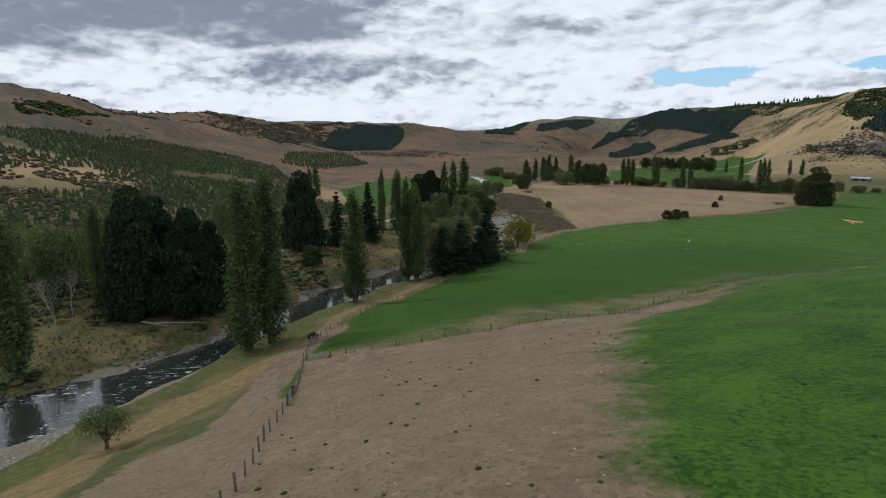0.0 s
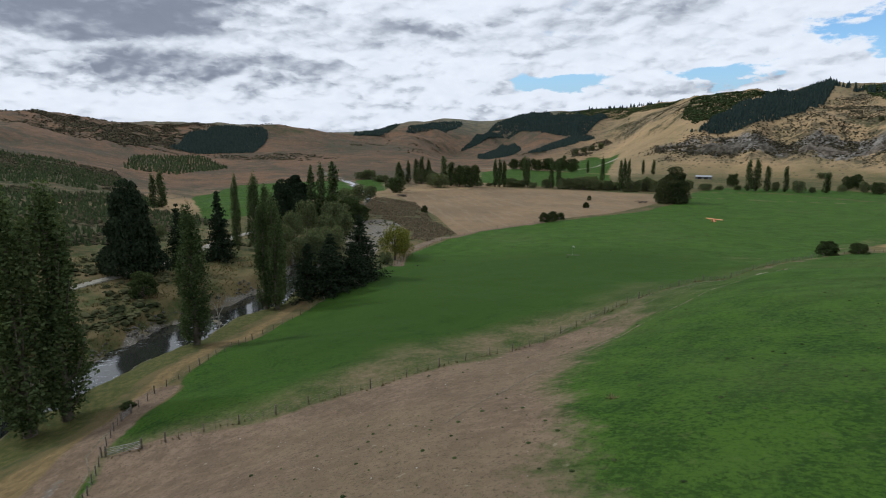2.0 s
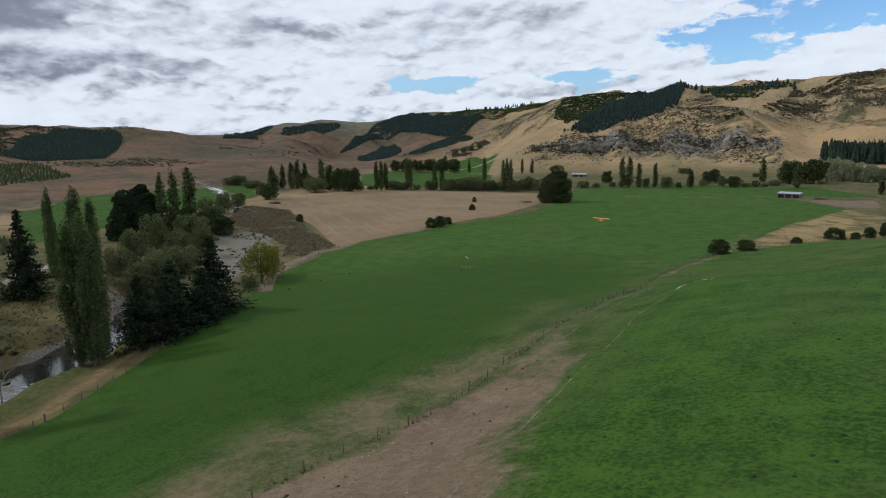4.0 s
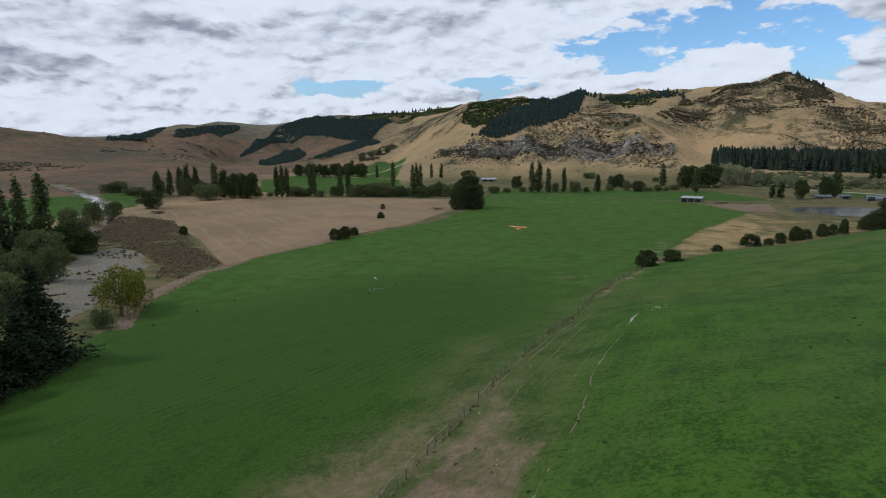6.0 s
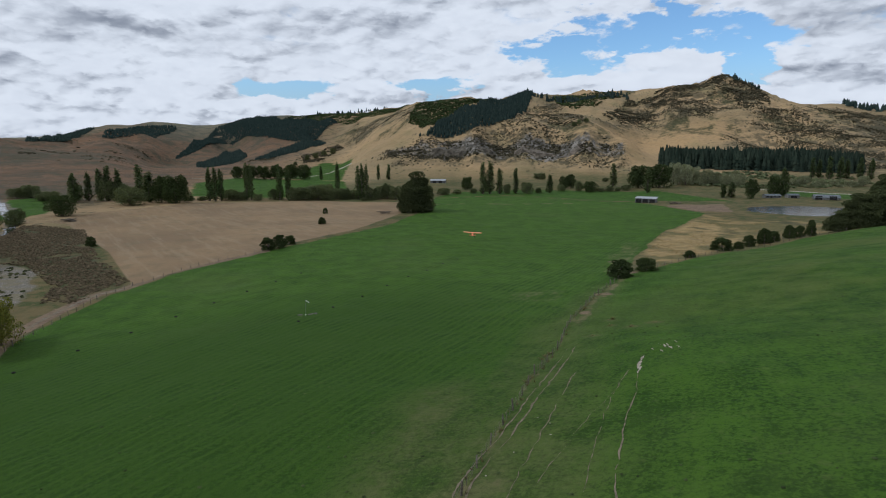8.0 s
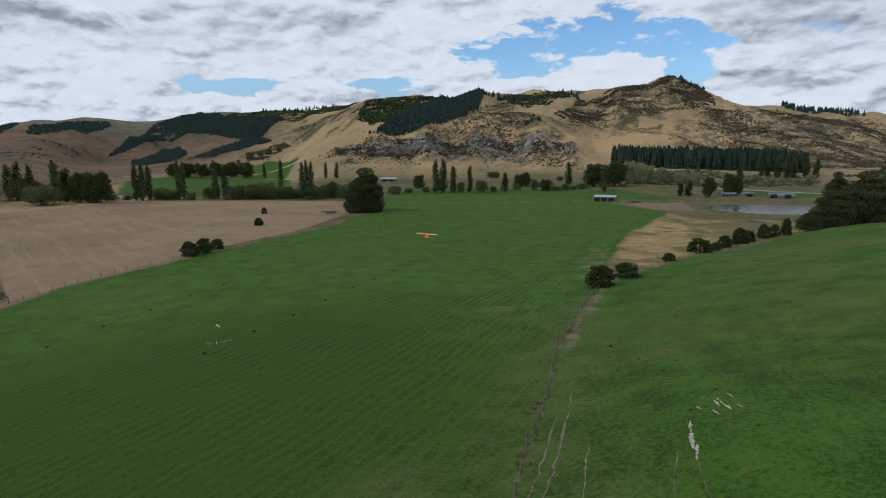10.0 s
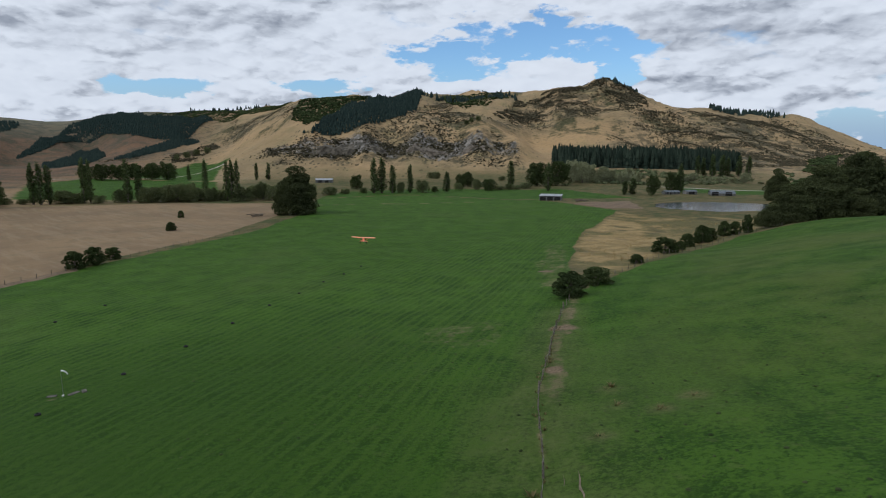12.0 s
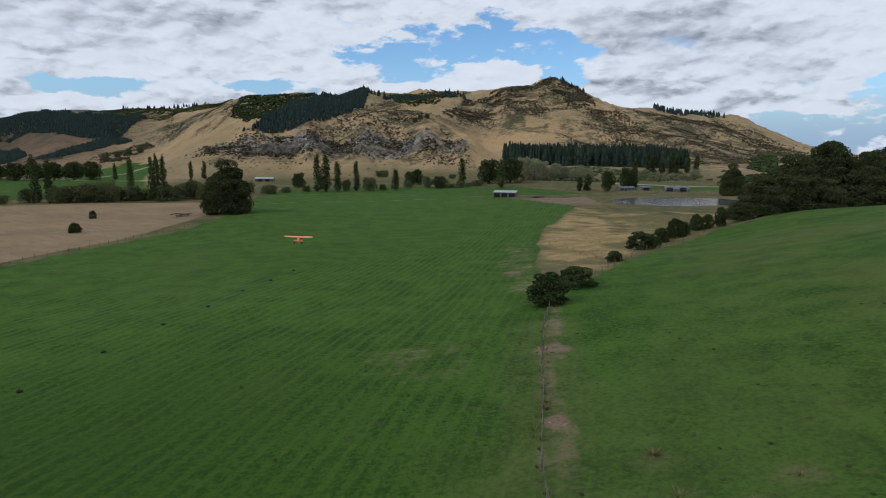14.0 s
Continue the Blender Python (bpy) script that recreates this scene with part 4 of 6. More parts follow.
ROUNDS = [(-332.1, 226.5, 14.5, 17.6), (-317.1, 316.1, 23.2, 21.1), (-332.2, 317.5, 22.6, 13.9), (-488.2, 646.2, 17.6, 17.7), (-459, 632.6, 20.2, 20.4),
          (-443.5, 640.7, 19.5, 20.5), (-427.4, 647.8, 20.4, 22.2), (-409.1, 653.2, 21.1, 22.2), (-388.8, 653.1, 21, 20.4), (-126, 513.7, 14, 11.8), (-3.3, 510.8, 11, 14.4),
          (44.5, 566.9, 24.6, 23.6), (64.5, 566.9, 25.5, 25.8), (150.5, 482.9, 18.3, 11.7), (126.7, 451.8, 16.6, 10.2), (-30.6, 550, 13.6, 10.7), (-24.3, 560.5, 15.6, 10.9), (-221, 62, 15, 15), (-212, 72, 13, 14), (-203, 72, 10, 12), (-236, 88, 12, 14)]
SHRUBS = [(17.6, 94.4, 6, 7.2), (25.2, 107.2, 4.8, 7), (41.3, 138.4, 3, 4.2), (55.5, 161.6, 6.0, 8.2), (63.5, 174, 3.6, 4.2), (69.5, 184.6, 5.6, 5.4), (76.5, 191.1, 7.4, 6.4), (81.5, 197.5, 5.6, 5.2),
          (89.5, 205.4, 6.8, 5.2), (93.7, 206.2, 6.2, 4.4), (97.4, 204.2, 8, 4.2), (-121, 134.7, 6.3, 5.8), (-119.7, 141.2, 6.5, 5.9), (-120.4, 151.1, 4.6, 5.6),
          (-142.5, 224.6, 4.6, 4.6), (-169.6, 282, 4.7, 3.5), (-206.2, 129.1, 5.2, 4.4), (-117.4, -81.2, 8.3, 8.1), (-48, -112.1, 1.3, 2.5)]
MACROCARPAS = [(112, 218, 9, 12), (122, 224, 16, 18), (140, 236, 23, 24), (163, 249, 29, 27), (202, 411, 22, 17.4), (190, 262, 25, 24), (214, 273, 31, 30), (176, 244, 17, 20), (152, 232, 12, 16), (240, 286, 27, 28), (-112.5, 306.2, 27, 25)]
CYPRESSES = [(-95, -139, 33, 19), (-90, -127, 29, 19), (-100, -133, 30, 21), (-97, -120, 24, 16), (-139, -75, 29, 19), (-231, 49, 26, 24), (-224, 36, 23, 19), (-214, 40, 17, 17)]
FIRS = [(-87.4, -48.1, 16, 10), (-84.1, -42.7, 14, 10.5), (-88.8, -27.4, 20, 14.5), (-90, -38, 16, 11), (-84.5, -34, 13, 9.5), (-139.8, -60.3, 21.1, 7.6), (-144.6, -43.9, 24.4, 10.4)]
DEADS = [(-83.5, -77.6, 9.8, 5.8), (-87.5, -157, 15.8, 7.7), (-103, -152.4, 13.2, 5.7)]
YELLOW_WILLOWS = [(-111.8, 10, 14, 12.7), (-115.1, 17.8, 11.9, 7.5)]
RIVER_WILLOWS = [(-104.8, -1.5, 5.3, 5.1), (-195.7, 50.8, 18, 18.6), (-146.8, 2.1, 14.2, 15.5), (-139.7, -11.5, 12.2, 13.2), (-252.7, 106.5, 13.2, 15), (-175.4, 25.8, 14.8, 13.5)]
FLAT_WILLOWS = [(-342.4, 295.1, 15.1, 23.2), (-477.9, 326.3, 12.2, 22.5), (-485.2, 318.7, 9.6, 15.2), (-223.4, 375.1, 13.1, 26.8), (-239.8, 370.3, 11.7, 19.5), (-214.2, 389.5, 9.9, 21.9),
                (-199.9, 393.7, 8, 17.9), (-176, 400.7, 11.9, 17.9), (-288.9, 355.9, 7.8, 19.5)]
SILVER_WILLOWS = [(93.3, 598.9, 23.5, 19.9), (114.3, 596.3, 18.3, 18.6), (82, 604.4, 25.3, 17.2), (133.3, 592.4, 11.9, 14.0), (-91.7, -33.1, 4.8, 4.3)]
BELT_TREES = [(-436.4, 309.8, 9.2, 14.6), (-414.7, 315.3, 15.4, 13.6), (-390.9, 321.6, 19.2, 14.5), (-381.7, 327.5, 16.5, 16.6), (-368.5, 327.4, 13, 14.5), (-358.4, 331.1, 15.4, 13.6),
              (-347.4, 335.3, 14.5, 14.5), (-330, 338.7, 14.4, 12.6), (-442.7, 307.2, 6.8, 12.6)]
BELT_BUSHES = [(-323, 337.7, 4.9, 9.9), (-311.6, 341.1, 4.1, 8.3), (-295.9, 357.8, 9.7, 15.2), (-286.6, 358.0, 6.5, 8.1), (-270.2, 358.5, 6.2, 8.8), (-260.8, 368.4, 9.8, 13.4), (-238.3, 368.6, 11.7, 11.9), (-230.4, 376.4, 12.7, 15.3),
               (-214.9, 374.5, 15.0, 15.0), (-200.9, 382.9, 10.7, 10.7), (-178.9, 385.1, 11.3, 13.9), (-169.2, 398.3, 14.3, 10.6), (-160.2, 395.4, 12.5, 12.7), (-146.6, 441.9, 10.8, 10.1), (-131.4, 445.6, 7.3, 12.7), (-122.9, 458.6, 4.8, 9.4),
               (-109, 467.8, 5.6, 6.9), (-77.9, 475.3, 10.1, 8.2), (-59.8, 477.9, 12.1, 11.8), (-49.5, 485.3, 5.8, 6.8), (-30.4, 513.7, 7.4, 8.5), (-14.3, 520.0, 11.2, 9.0), (7.1, 519.6, 4.3, 8.9), (15.2, 522.0, 6.6, 9.5),
               (23.2, 526.6, 4.5, 6.2), (31.5, 541.0, 6.3, 13.0), (-146.2, 381.6, 7.1, 6.4), (-181.9, 376.5, 3.4, 5.4)]
FOOT_WILLOWS = [(90.5, 622.8, 19.3, 16.3), (97.0, 602.5, 5.7, 10.8), (103.4, 617.3, 19.3, 17.0), (109.3, 594.8, 8.9, 11.1), (123.2, 609.5, 14.1, 15.6), (135.9, 597.4, 10.0, 12.2), (135.3, 596.9, 12.5, 13.7), (141.5, 586.0, 8.9, 10.2), (146.8, 595.0, 12.9, 13.0), (156.0, 570.7, 3.8, 8.2), (155, 668.2, 10.5, 12.1), (168.0, 652.0, 3.8, 8.4), (204.4, 618.0, 7.4, 10.2), (212.5, 601.4, 3.0, 7.2), (212.9, 621.0, 10.8, 13.2), (218.5, 602.3, 3.7, 7.7), (227.8, 620.3, 6.7, 9.8), (242.8, 614.3, 4.5, 7.7), (243.9, 633.1, 6.5, 10.3), (258.7, 622.7, 2.5, 7.8), (259.9, 641.4, 6.4, 11.0), (265.1, 634.1, 3.8, 8.4), (273, 640.0, 12.0, 14.5), (282.4, 623.5, 2.9, 8.3), (195.4, 613.2, 7.9, 10.3), (207.1, 594.2, 2.2, 6.5)]
FOOT_POPLARS = [(242.9, 703, 21.6, 5.3), (251, 707, 19.7, 6), (260, 701.9, 24.6, 6.6), (273.4, 708.3, 23.4, 6.6), (281.8, 713, 20.9, 5.9), (298.1, 722.1, 23.6, 6.6),
                (307.9, 717.5, 23.4, 6.6), (168.1, 518.6, 18.9, 6.2), (106.8, 459.5, 10.4, 4.8), (113.6, 461.4, 12.3, 5.7)]
BANK_WILLOWS = [(-153.7, -12.2, 10.4, 9.1), (-169.7, 4.3, 13.8, 11), (-187.6, 25, 16.6, 11.1), (-137.5, -7.8, 13.5, 11.1), (-197.5, 46.6, 17.9, 10.7), (-261.9, 109.4, 14.2, 13),
                (-290.5, 146.8, 13.7, 12.8), (-322.2, 186.8, 11.4, 12.4), (-143.3, 5.1, 10.7, 10.3), (-163.6, 28.8, 12.7, 9.5)]
HILL_SHRUBS = [(-77, 717.5, 11.3, 15.2), (-69, 713.5, 11.9, 10.6), (-25.7, 955.8, 10.3, 11.4), (-43.5, 943, 10.2, 11.4), (-36.5, 949.9, 11.2, 9.5), (-154.4, 618.6, 6.9, 8.3),
               (11.2, 675.7, 6.9, 11.2), (-601.3, 1055.5, 15.5, 14.5), (-602.1, 1095.6, 17.2, 17.4), (-609.8, 1151.7, 16.6, 18.1), (-601.5, 1178.6, 18.2, 18.4), (-577.7, 965.1, 11.1, 11.2)]
LEFT_TREES = [(-122.5, -154.6, 20.5, 14.1), (-134.5, -159.1, 16.4, 11.4), (-130.6, -148.4, 16.7, 8.3), (-149.4, -151.1, 12.6, 8.9), (-151.7, -162.5, 14, 10.4), (-148, -145.1, 11.9, 7.2), (-189.7, -83.5, 13.6, 12.3), (-169.3, -95.6, 15.7, 10.3), (-194.1, -44.5, 6.8, 8.2)]


def part(name, me, parent, label=""):
    """Links a mesh as one part of a thing."""
    ob = new(name, me)
    ob.parent = parent
    if label:
        tagged(ob, label)
    return ob


def finish(bm, name, mat, smooth=False):
    me = bpy.data.meshes.new(name)
    if smooth:
        for f in bm.faces:
            f.smooth = True
    bm.to_mesh(me)
    bm.free()
    me.materials.append(mat)
    return me


rng = np.random.default_rng(7)


def tube(points, radii, sides=6):
    """Corners and faces of a tapered limb."""
    points = [np.asarray(p, float) for p in points]
    verts, faces = [], []
    for i, (p, r) in enumerate(zip(points, radii)):
        way = points[min(i + 1, len(points) - 1)] - points[max(i - 1, 0)]
        way = way / (np.linalg.norm(way) + 1e-9)
        side = np.cross(way, (0.3, 1, 0.1))
        side /= np.linalg.norm(side) + 1e-9
        up = np.cross(way, side)
        for k in range(sides):
            a = 2 * math.pi * k / sides
            verts.append(p + r * (math.cos(a) * side + math.sin(a) * up))
    for i in range(len(points) - 1):
        for k in range(sides):
            a, b = i * sides + k, i * sides + (k + 1) % sides
            faces.append((a, b, b + sides, a + sides))
    return verts, faces


def limbs(name, pieces, mat):
    verts, faces = [], []
    for v, f in pieces:
        faces += [tuple(i + len(verts) for i in q) for q in f]
        verts += v
    return raw(name, verts, faces, mat, True)


def leaves(name, at, size, mat, droop=0.0, long=0.62):
    """Diamond-shaped sprays of leaves at the places given."""
    n = len(at)
    a = rng.normal(size=(n, 3))
    a[:, 2] -= droop * 2
    a /= np.linalg.norm(a, axis=1)[:, None]
    b = np.cross(a, rng.normal(size=(n, 3)))
    b /= np.linalg.norm(b, axis=1)[:, None]
    s = (size * rng.uniform(0.55, 1.35, n))[:, None]
    a, b = a * s, b * s * long
    fold = np.cross(a, b) / (s + 1e-9) * rng.uniform(-0.5, 0.5, (n, 1))
    verts = np.stack([at - a, at - b + fold, at + a, at + b + fold], 1).reshape(-1, 3)
    return raw(name, verts, np.arange(4 * n).reshape(-1, 4), mat)


def thing(name, parts):
    ob = new(name)
    for n, me in parts:
        part(n, me, ob)
    return ob


def poplar_kind(count, size):
    """A Lombardy poplar, 10 m high and 2 m wide: upright boughs close to the stem."""
    pts, wood = [], [tube([(0, 0, -0.3), (0.02, 0.01, 3), (0, 0.02, 8)], [0.19, 0.13, 0.03], 7)]
    boughs = 80
    for i in range(boughs):
        a, f = rng.uniform(0, 6.283), 0.16 + 0.84 * (i + rng.uniform(0, 1)) / boughs
        wide = min(1.0, f / 0.22) ** 0.5 * (1 - f ** 6) ** 0.55 * (1.0 - 0.25 * f) * rng.uniform(0.8, 1.12)
        out = max(0.06, wide * rng.uniform(0.25, 1.0) ** 0.5)
        top = 10 * f
        start = max(0.3, top - rng.uniform(1.8, 3.2))
        ca, sa = math.cos(a), math.sin(a)
        if i % 4 == 0:
            wood.append(tube([(0, 0, start), (ca * out * 0.5, sa * out * 0.5, start + 0.5), (ca * out * 0.9, sa * out * 0.9, top - 0.3)], [0.05, 0.035, 0.012], 4))
        m = count // boughs
        k = rng.uniform(0.05, 1, m) ** 0.85
        bow = np.minimum(1, k * 2.2) * (1 - 0.25 * k)
        base = np.stack([ca * out * bow, sa * out * bow, start + (top - start) * k], 1)
        pts.append(base + rng.normal(size=(m, 3)) * np.array([0.12, 0.12, 0.2]))
    return thing("poplar_tree", [("trunk", limbs("trunk", wood, BARK)), ("crown", leaves("crown", np.concatenate(pts), size, POPLAR_LEAF))])


def round_kind(name, count, size, mat, lobes=22, low=0.02, droop=0.0, squat=0.0):
    """A broad tree 10 m high and 10 m wide: lobes of leaf on spreading limbs."""
    pts, wood = [], [tube([(0, 0, -0.4), (0.1, 0.05, 1.6), (0.2, 0.1, 4.5)], [0.42, 0.32, 0.12], 8)]
    for i in range(lobes):
        f = (i + 0.5) / lobes
        a = i * 2.39996 + rng.uniform(-0.4, 0.4)
        zc = 10 * (low + 0.12 + (0.76 - low) * f ** (1 + squat))
        wide = 3.7 * math.sqrt(max(0.05, 1 - ((zc - 4.6) / 5.4) ** 2)) * rng.uniform(0.45, 1.05)
        c = np.array([math.cos(a) * wide, math.sin(a) * wide, zc])
        r = rng.uniform(1.5, 2.4) * (1.1 - 0.35 * f)
        wood.append(tube([(0, 0, rng.uniform(1.2, 3.5)), c * np.array([0.5, 0.5, 0.75]), c], [0.16, 0.09, 0.03], 4))
        m = count // lobes
        d = rng.normal(size=(m, 3))
        d /= np.linalg.norm(d, axis=1)[:, None]
        q = c + d * r * (rng.uniform(0.35, 1.12, (m, 1)) ** 0.5) * np.array([1, 1, 0.78])
        q[:, 2] -= droop * rng.exponential(1.0, m)
        pts.append(q)
    q = np.concatenate(pts)
    q[:, 2] = np.maximum(q[:, 2], 10 * low * 0.5)
    return thing(name, [("trunk", limbs("trunk", wood, BARK)), ("crown", leaves("crown", q, size, mat, droop * 0.5))])


def conifer_kind(name, count, size, mat, whorls=17, blunt=0.0, bare=0.06):
    """A conifer 10 m high and 5 m wide: layers of drooping boughs round one stem."""
    pts, wood = [], [tube([(0, 0, -0.3), (0, 0, 5), (0, 0, 9.9)], [0.24, 0.14, 0.015], 7)]
    for i in range(whorls):
        f = i / (whorls - 1)
        z = 10 * (bare + (0.985 - bare) * f)
        far = 2.5 * (1 - f) ** (0.85 - 0.45 * blunt) + 0.1
        n = 11 if f < 0.7 else 7
        for k in range(n):
            a, reach = rng.uniform(0, 6.283), far * rng.uniform(0.5, 1.15)
            z = 10 * (bare + (0.985 - bare) * f) + rng.uniform(-0.5, 0.5) * 9.0 / whorls * (f < 0.95)
            end = np.array([math.cos(a) * reach, math.sin(a) * reach, z - 0.28 * reach + 0.5 * blunt])
            if k % 3 == 0:
                wood.append(tube([(0, 0, z), tuple(end)], [0.04, 0.01], 3))
            m = max(4, int(count / (whorls * 8) * (0.4 + reach / 2)))
            t = rng.uniform(0.12, 1.05, m)[:, None]
            pts.append(np.array([0, 0, z]) * (1 - t) + end * t + rng.normal(size=(m, 3)) * np.array([0.2, 0.2, 0.12]) * (0.5 + reach / 3))
    return thing(name, [("trunk", limbs("trunk", wood, BARK)), ("crown", leaves("crown", np.concatenate(pts), size, mat, 0.35))])


def billow_kind(count, size, lobes, seed, mat=BILLOW, name="cypress_tree", taper=0.0):
    """An old spreading cypress 10 m high and 9 m wide: a dome of many billows down to the ground."""
    r = np.random.default_rng(seed)
    pts, wood = [], [tube([(0, 0, -0.4), (0.1, 0.05, 2.0), (0.2, 0.1, 5.5)], [0.5, 0.38, 0.12], 8)]
    for i in range(lobes):
        up = ((i + 0.5) / lobes) ** 1.1
        a = i * 2.39996 + r.uniform(-0.5, 0.5)
        out = math.sqrt(1 - up * up) * r.uniform(0.6, 1.0) * (1 - taper * up)
        c = np.array([math.cos(a) * 3.6 * out, math.sin(a) * 3.6 * out, 0.6 + 7.4 * up * r.uniform(0.82, 1.12)])
        rad = r.uniform(1.0, 1.9) * (1 - 0.45 * taper)
        if i % 2:
            wood.append(tube([(0, 0, r.uniform(1.2, 3.5)), c * np.array([0.5, 0.5, 0.75]), c], [0.15, 0.08, 0.03], 4))
        m = count // lobes
        d = r.normal(size=(m, 3))
        d[:, 2] += 0.35
        d /= np.linalg.norm(d, axis=1)[:, None]
        pts.append(c + d * rad * (r.uniform(0.45, 1.12, (m, 1)) ** 0.4) * np.array([1.1, 1.1, 0.62]))
    q = np.concatenate(pts)
    q[:, 2] = np.maximum(q[:, 2], 0.1)
    return thing(name, [("trunk", limbs("trunk", wood, BARK)), ("crown", leaves("crown", q, size, mat, 0.1))])


def dead_kind():
    """A leafless grey tree, 10 m high and 6 m wide."""
    wood = []

    def grow(p, way, length, r, depth):
        q = p + way * length
        mid = (p + q) / 2 + rng.normal(size=3) * length * 0.05
        wood.append(tube([p, mid, q], [r, r * 0.8, r * 0.55], 5 if depth > 2 else 3))
        if depth:
            for _ in range(3):
                w = way + rng.normal(size=3) * 0.5 + np.array([0, 0, 0.18])
                grow(q, w / np.linalg.norm(w), length * rng.uniform(0.6, 0.82), r * 0.55, depth - 1)
    grow(np.array([0, 0, -0.3]), np.array([0.05, 0, 1.0]), 3.2, 0.22, 5)
    return thing("dead_tree", [("trunk", limbs("trunk", wood, PALE_BARK))])


def plant(kinds, rows, unit_h, unit_w, label, category, group, sink=0.1):
    """Copies of the kinds in turn, one for each row of place, height and width."""
    for i, (x, y, h, w) in enumerate(rows):
        z = float(height(np.array([x]), np.array([y]))[0]) - sink
        m = pose(x, y, z, 0, 0, (i * 137.5) % 360) @ Matrix.Diagonal((w / unit_w, w / unit_w, h / unit_h, 1))
        tagged(copy_thing(kinds[i % len(kinds)], m), label, category, group)


def drop_kinds(kinds):
    for k in kinds:
        for o in (*k.children_recursive, k):
            bpy.data.objects.remove(o)


near_poplars = [poplar_kind(9600, 0.078), poplar_kind(9600, 0.075), poplar_kind(9000, 0.08)]
far_poplars = [poplar_kind(1300, 0.19), poplar_kind(1300, 0.18), poplar_kind(1200, 0.19)]
plant(near_poplars, RIVER_POPLARS, 10, 1.6, "tall slender green Lombardy poplar by the river", "tree", "poplars along the river")
plant(far_poplars, BEND_POPLARS, 10, 1.45, "tall dark Lombardy poplar beyond the river bend", "tree", "poplars beyond the bend")
plant(far_poplars, FLAT_POPLARS, 9.2, 1.4, "slender dark poplar in a shelter row on the flat", "tree", "shelter row poplars")
plant(far_poplars, GROVE_POPLARS, 9.2, 1.4, "dark poplar in a grove beside the stubble field", "tree", "grove poplars")
plant(far_poplars, FOOTHILL_POPLARS, 9.2, 1.4, "dark poplar standing on the flat below the hills", "tree", "foothill poplars")
plant(far_poplars, FOOT_POPLARS, 9.2, 1.4, "dark poplar at the foot of the ridge", "tree", "poplars below the ridge")
drop_kinds(near_poplars + far_poplars)

broad = [round_kind("broadleaf_tree", 4600, 0.29, BROAD_LEAF), round_kind("broadleaf_tree", 4600, 0.29, BROAD_LEAF, 26)]
plant(broad, ROUNDS, 10, 9.2, "dense dark green broadleaf tree with a rounded crown", "tree", "round trees on the flat")
bushes = [billow_kind(6500, 0.27, 30, 15, BROAD_LEAF, "shrub"), billow_kind(6500, 0.27, 22, 16, BROAD_LEAF, "shrub")]
plant(bushes, SHRUBS, 9.4, 8.6, "low dark green rounded shrub at the field edge", "shrub", "field edge shrubs")
drop_kinds(broad + bushes)
yellow = [round_kind("willow_tree", 4200, 0.22, YELLOW_LEAF, 15, 0.16, 0.4), round_kind("willow_tree", 4200, 0.22, YELLOW_LEAF, 12, 0.05, 0.4)]
plant(yellow, YELLOW_WILLOWS, 10, 9.5, "yellow-green willow leaning over the gravel bank", "tree", "yellow willows")
grey = [round_kind("willow_tree", 4800, 0.25, WILLOW_LEAF, 22, 0.06, 0.5), round_kind("willow_tree", 4800, 0.25, WILLOW_LEAF, 18, 0.05, 0.4)]
plant(grey, RIVER_WILLOWS, 10, 9.5, "grey-green willow crowding the river bank", "tree", "river willows")
plant(grey, FLAT_WILLOWS, 10, 9.5, "low spreading grey-green willow on the flat", "tree", "willows on the flat")
plant(grey, BELT_TREES, 10, 9.2, "grey-green willow in the grove by the stubble field", "tree", "grove willows")
plant(grey, BELT_BUSHES, 10, 9.2, "low grey-green willow bush in a belt across the flat", "shrub", "willow belt")
plant(grey, BANK_WILLOWS, 10, 9.2, "leafy green willow crowding the river bend", "tree", "river bend willows")
silver = [round_kind("willow_tree", 4200, 0.26, SILVER_LEAF, 20, 0.06, 0.4)]
plant(silver, SILVER_WILLOWS, 10, 9.5, "pale silvery willow with a loose crown", "tree", "silver willows")
plant(silver, FOOT_WILLOWS, 10, 9.2, "pale willow below the pine belt", "tree", "willows below the ridge")
plant(grey, [(x, y, 0.8 * h, 0.8 * w) for x, y, h, w in HILL_SHRUBS], 10, 9.2, "rounded grey-green shrub on the dry lower slopes", "shrub", "slope shrubs")
plant(grey, LEFT_TREES, 10, 9.2, "pale thin tree across the river", "tree", "trees across the river")
drop_kinds(yellow + grey + silver)
cypress = [billow_kind(44000, 0.155, 80, 5), billow_kind(44000, 0.155, 66, 6)]
plant(cypress, MACROCARPAS, 9.4, 9.0, "huge blackish green cypress with a dense billowing crown", "tree", "old cypresses")
firs = [conifer_kind("fir_tree", 6000, 0.15, NEEDLE, 18), conifer_kind("fir_tree", 6000, 0.15, NEEDLE, 15, 0.3)]
plant(firs, FIRS, 10, 4.0, "dark conical fir tree on the river bank", "tree", "river firs")
dark = [billow_kind(26000, 0.2, 72, 25, NEEDLE, taper=0.4), billow_kind(26000, 0.2, 64, 26, NEEDLE, taper=0.55)]
plant(dark, CYPRESSES, 9.4, 9.0, "old blackish cypress with layered drooping boughs", "tree", "river cypresses")
drop_kinds(dark)
snags = [dead_kind()]
plant(snags, DEADS, 10, 6.5, "leafless grey dead tree at the river", "tree", "dead trees")
thin = [round_kind("bank_tree", 3200, 0.2, WILLOW_LEAF, 17, 0.34)]
plant(thin, [(-22.7, -154.9, 6.9, 7.4)], 10, 9.5, "small sparse grey-green tree on the river bank", "tree", "bank trees")
drop_kinds(cypress + firs + snags + thin)

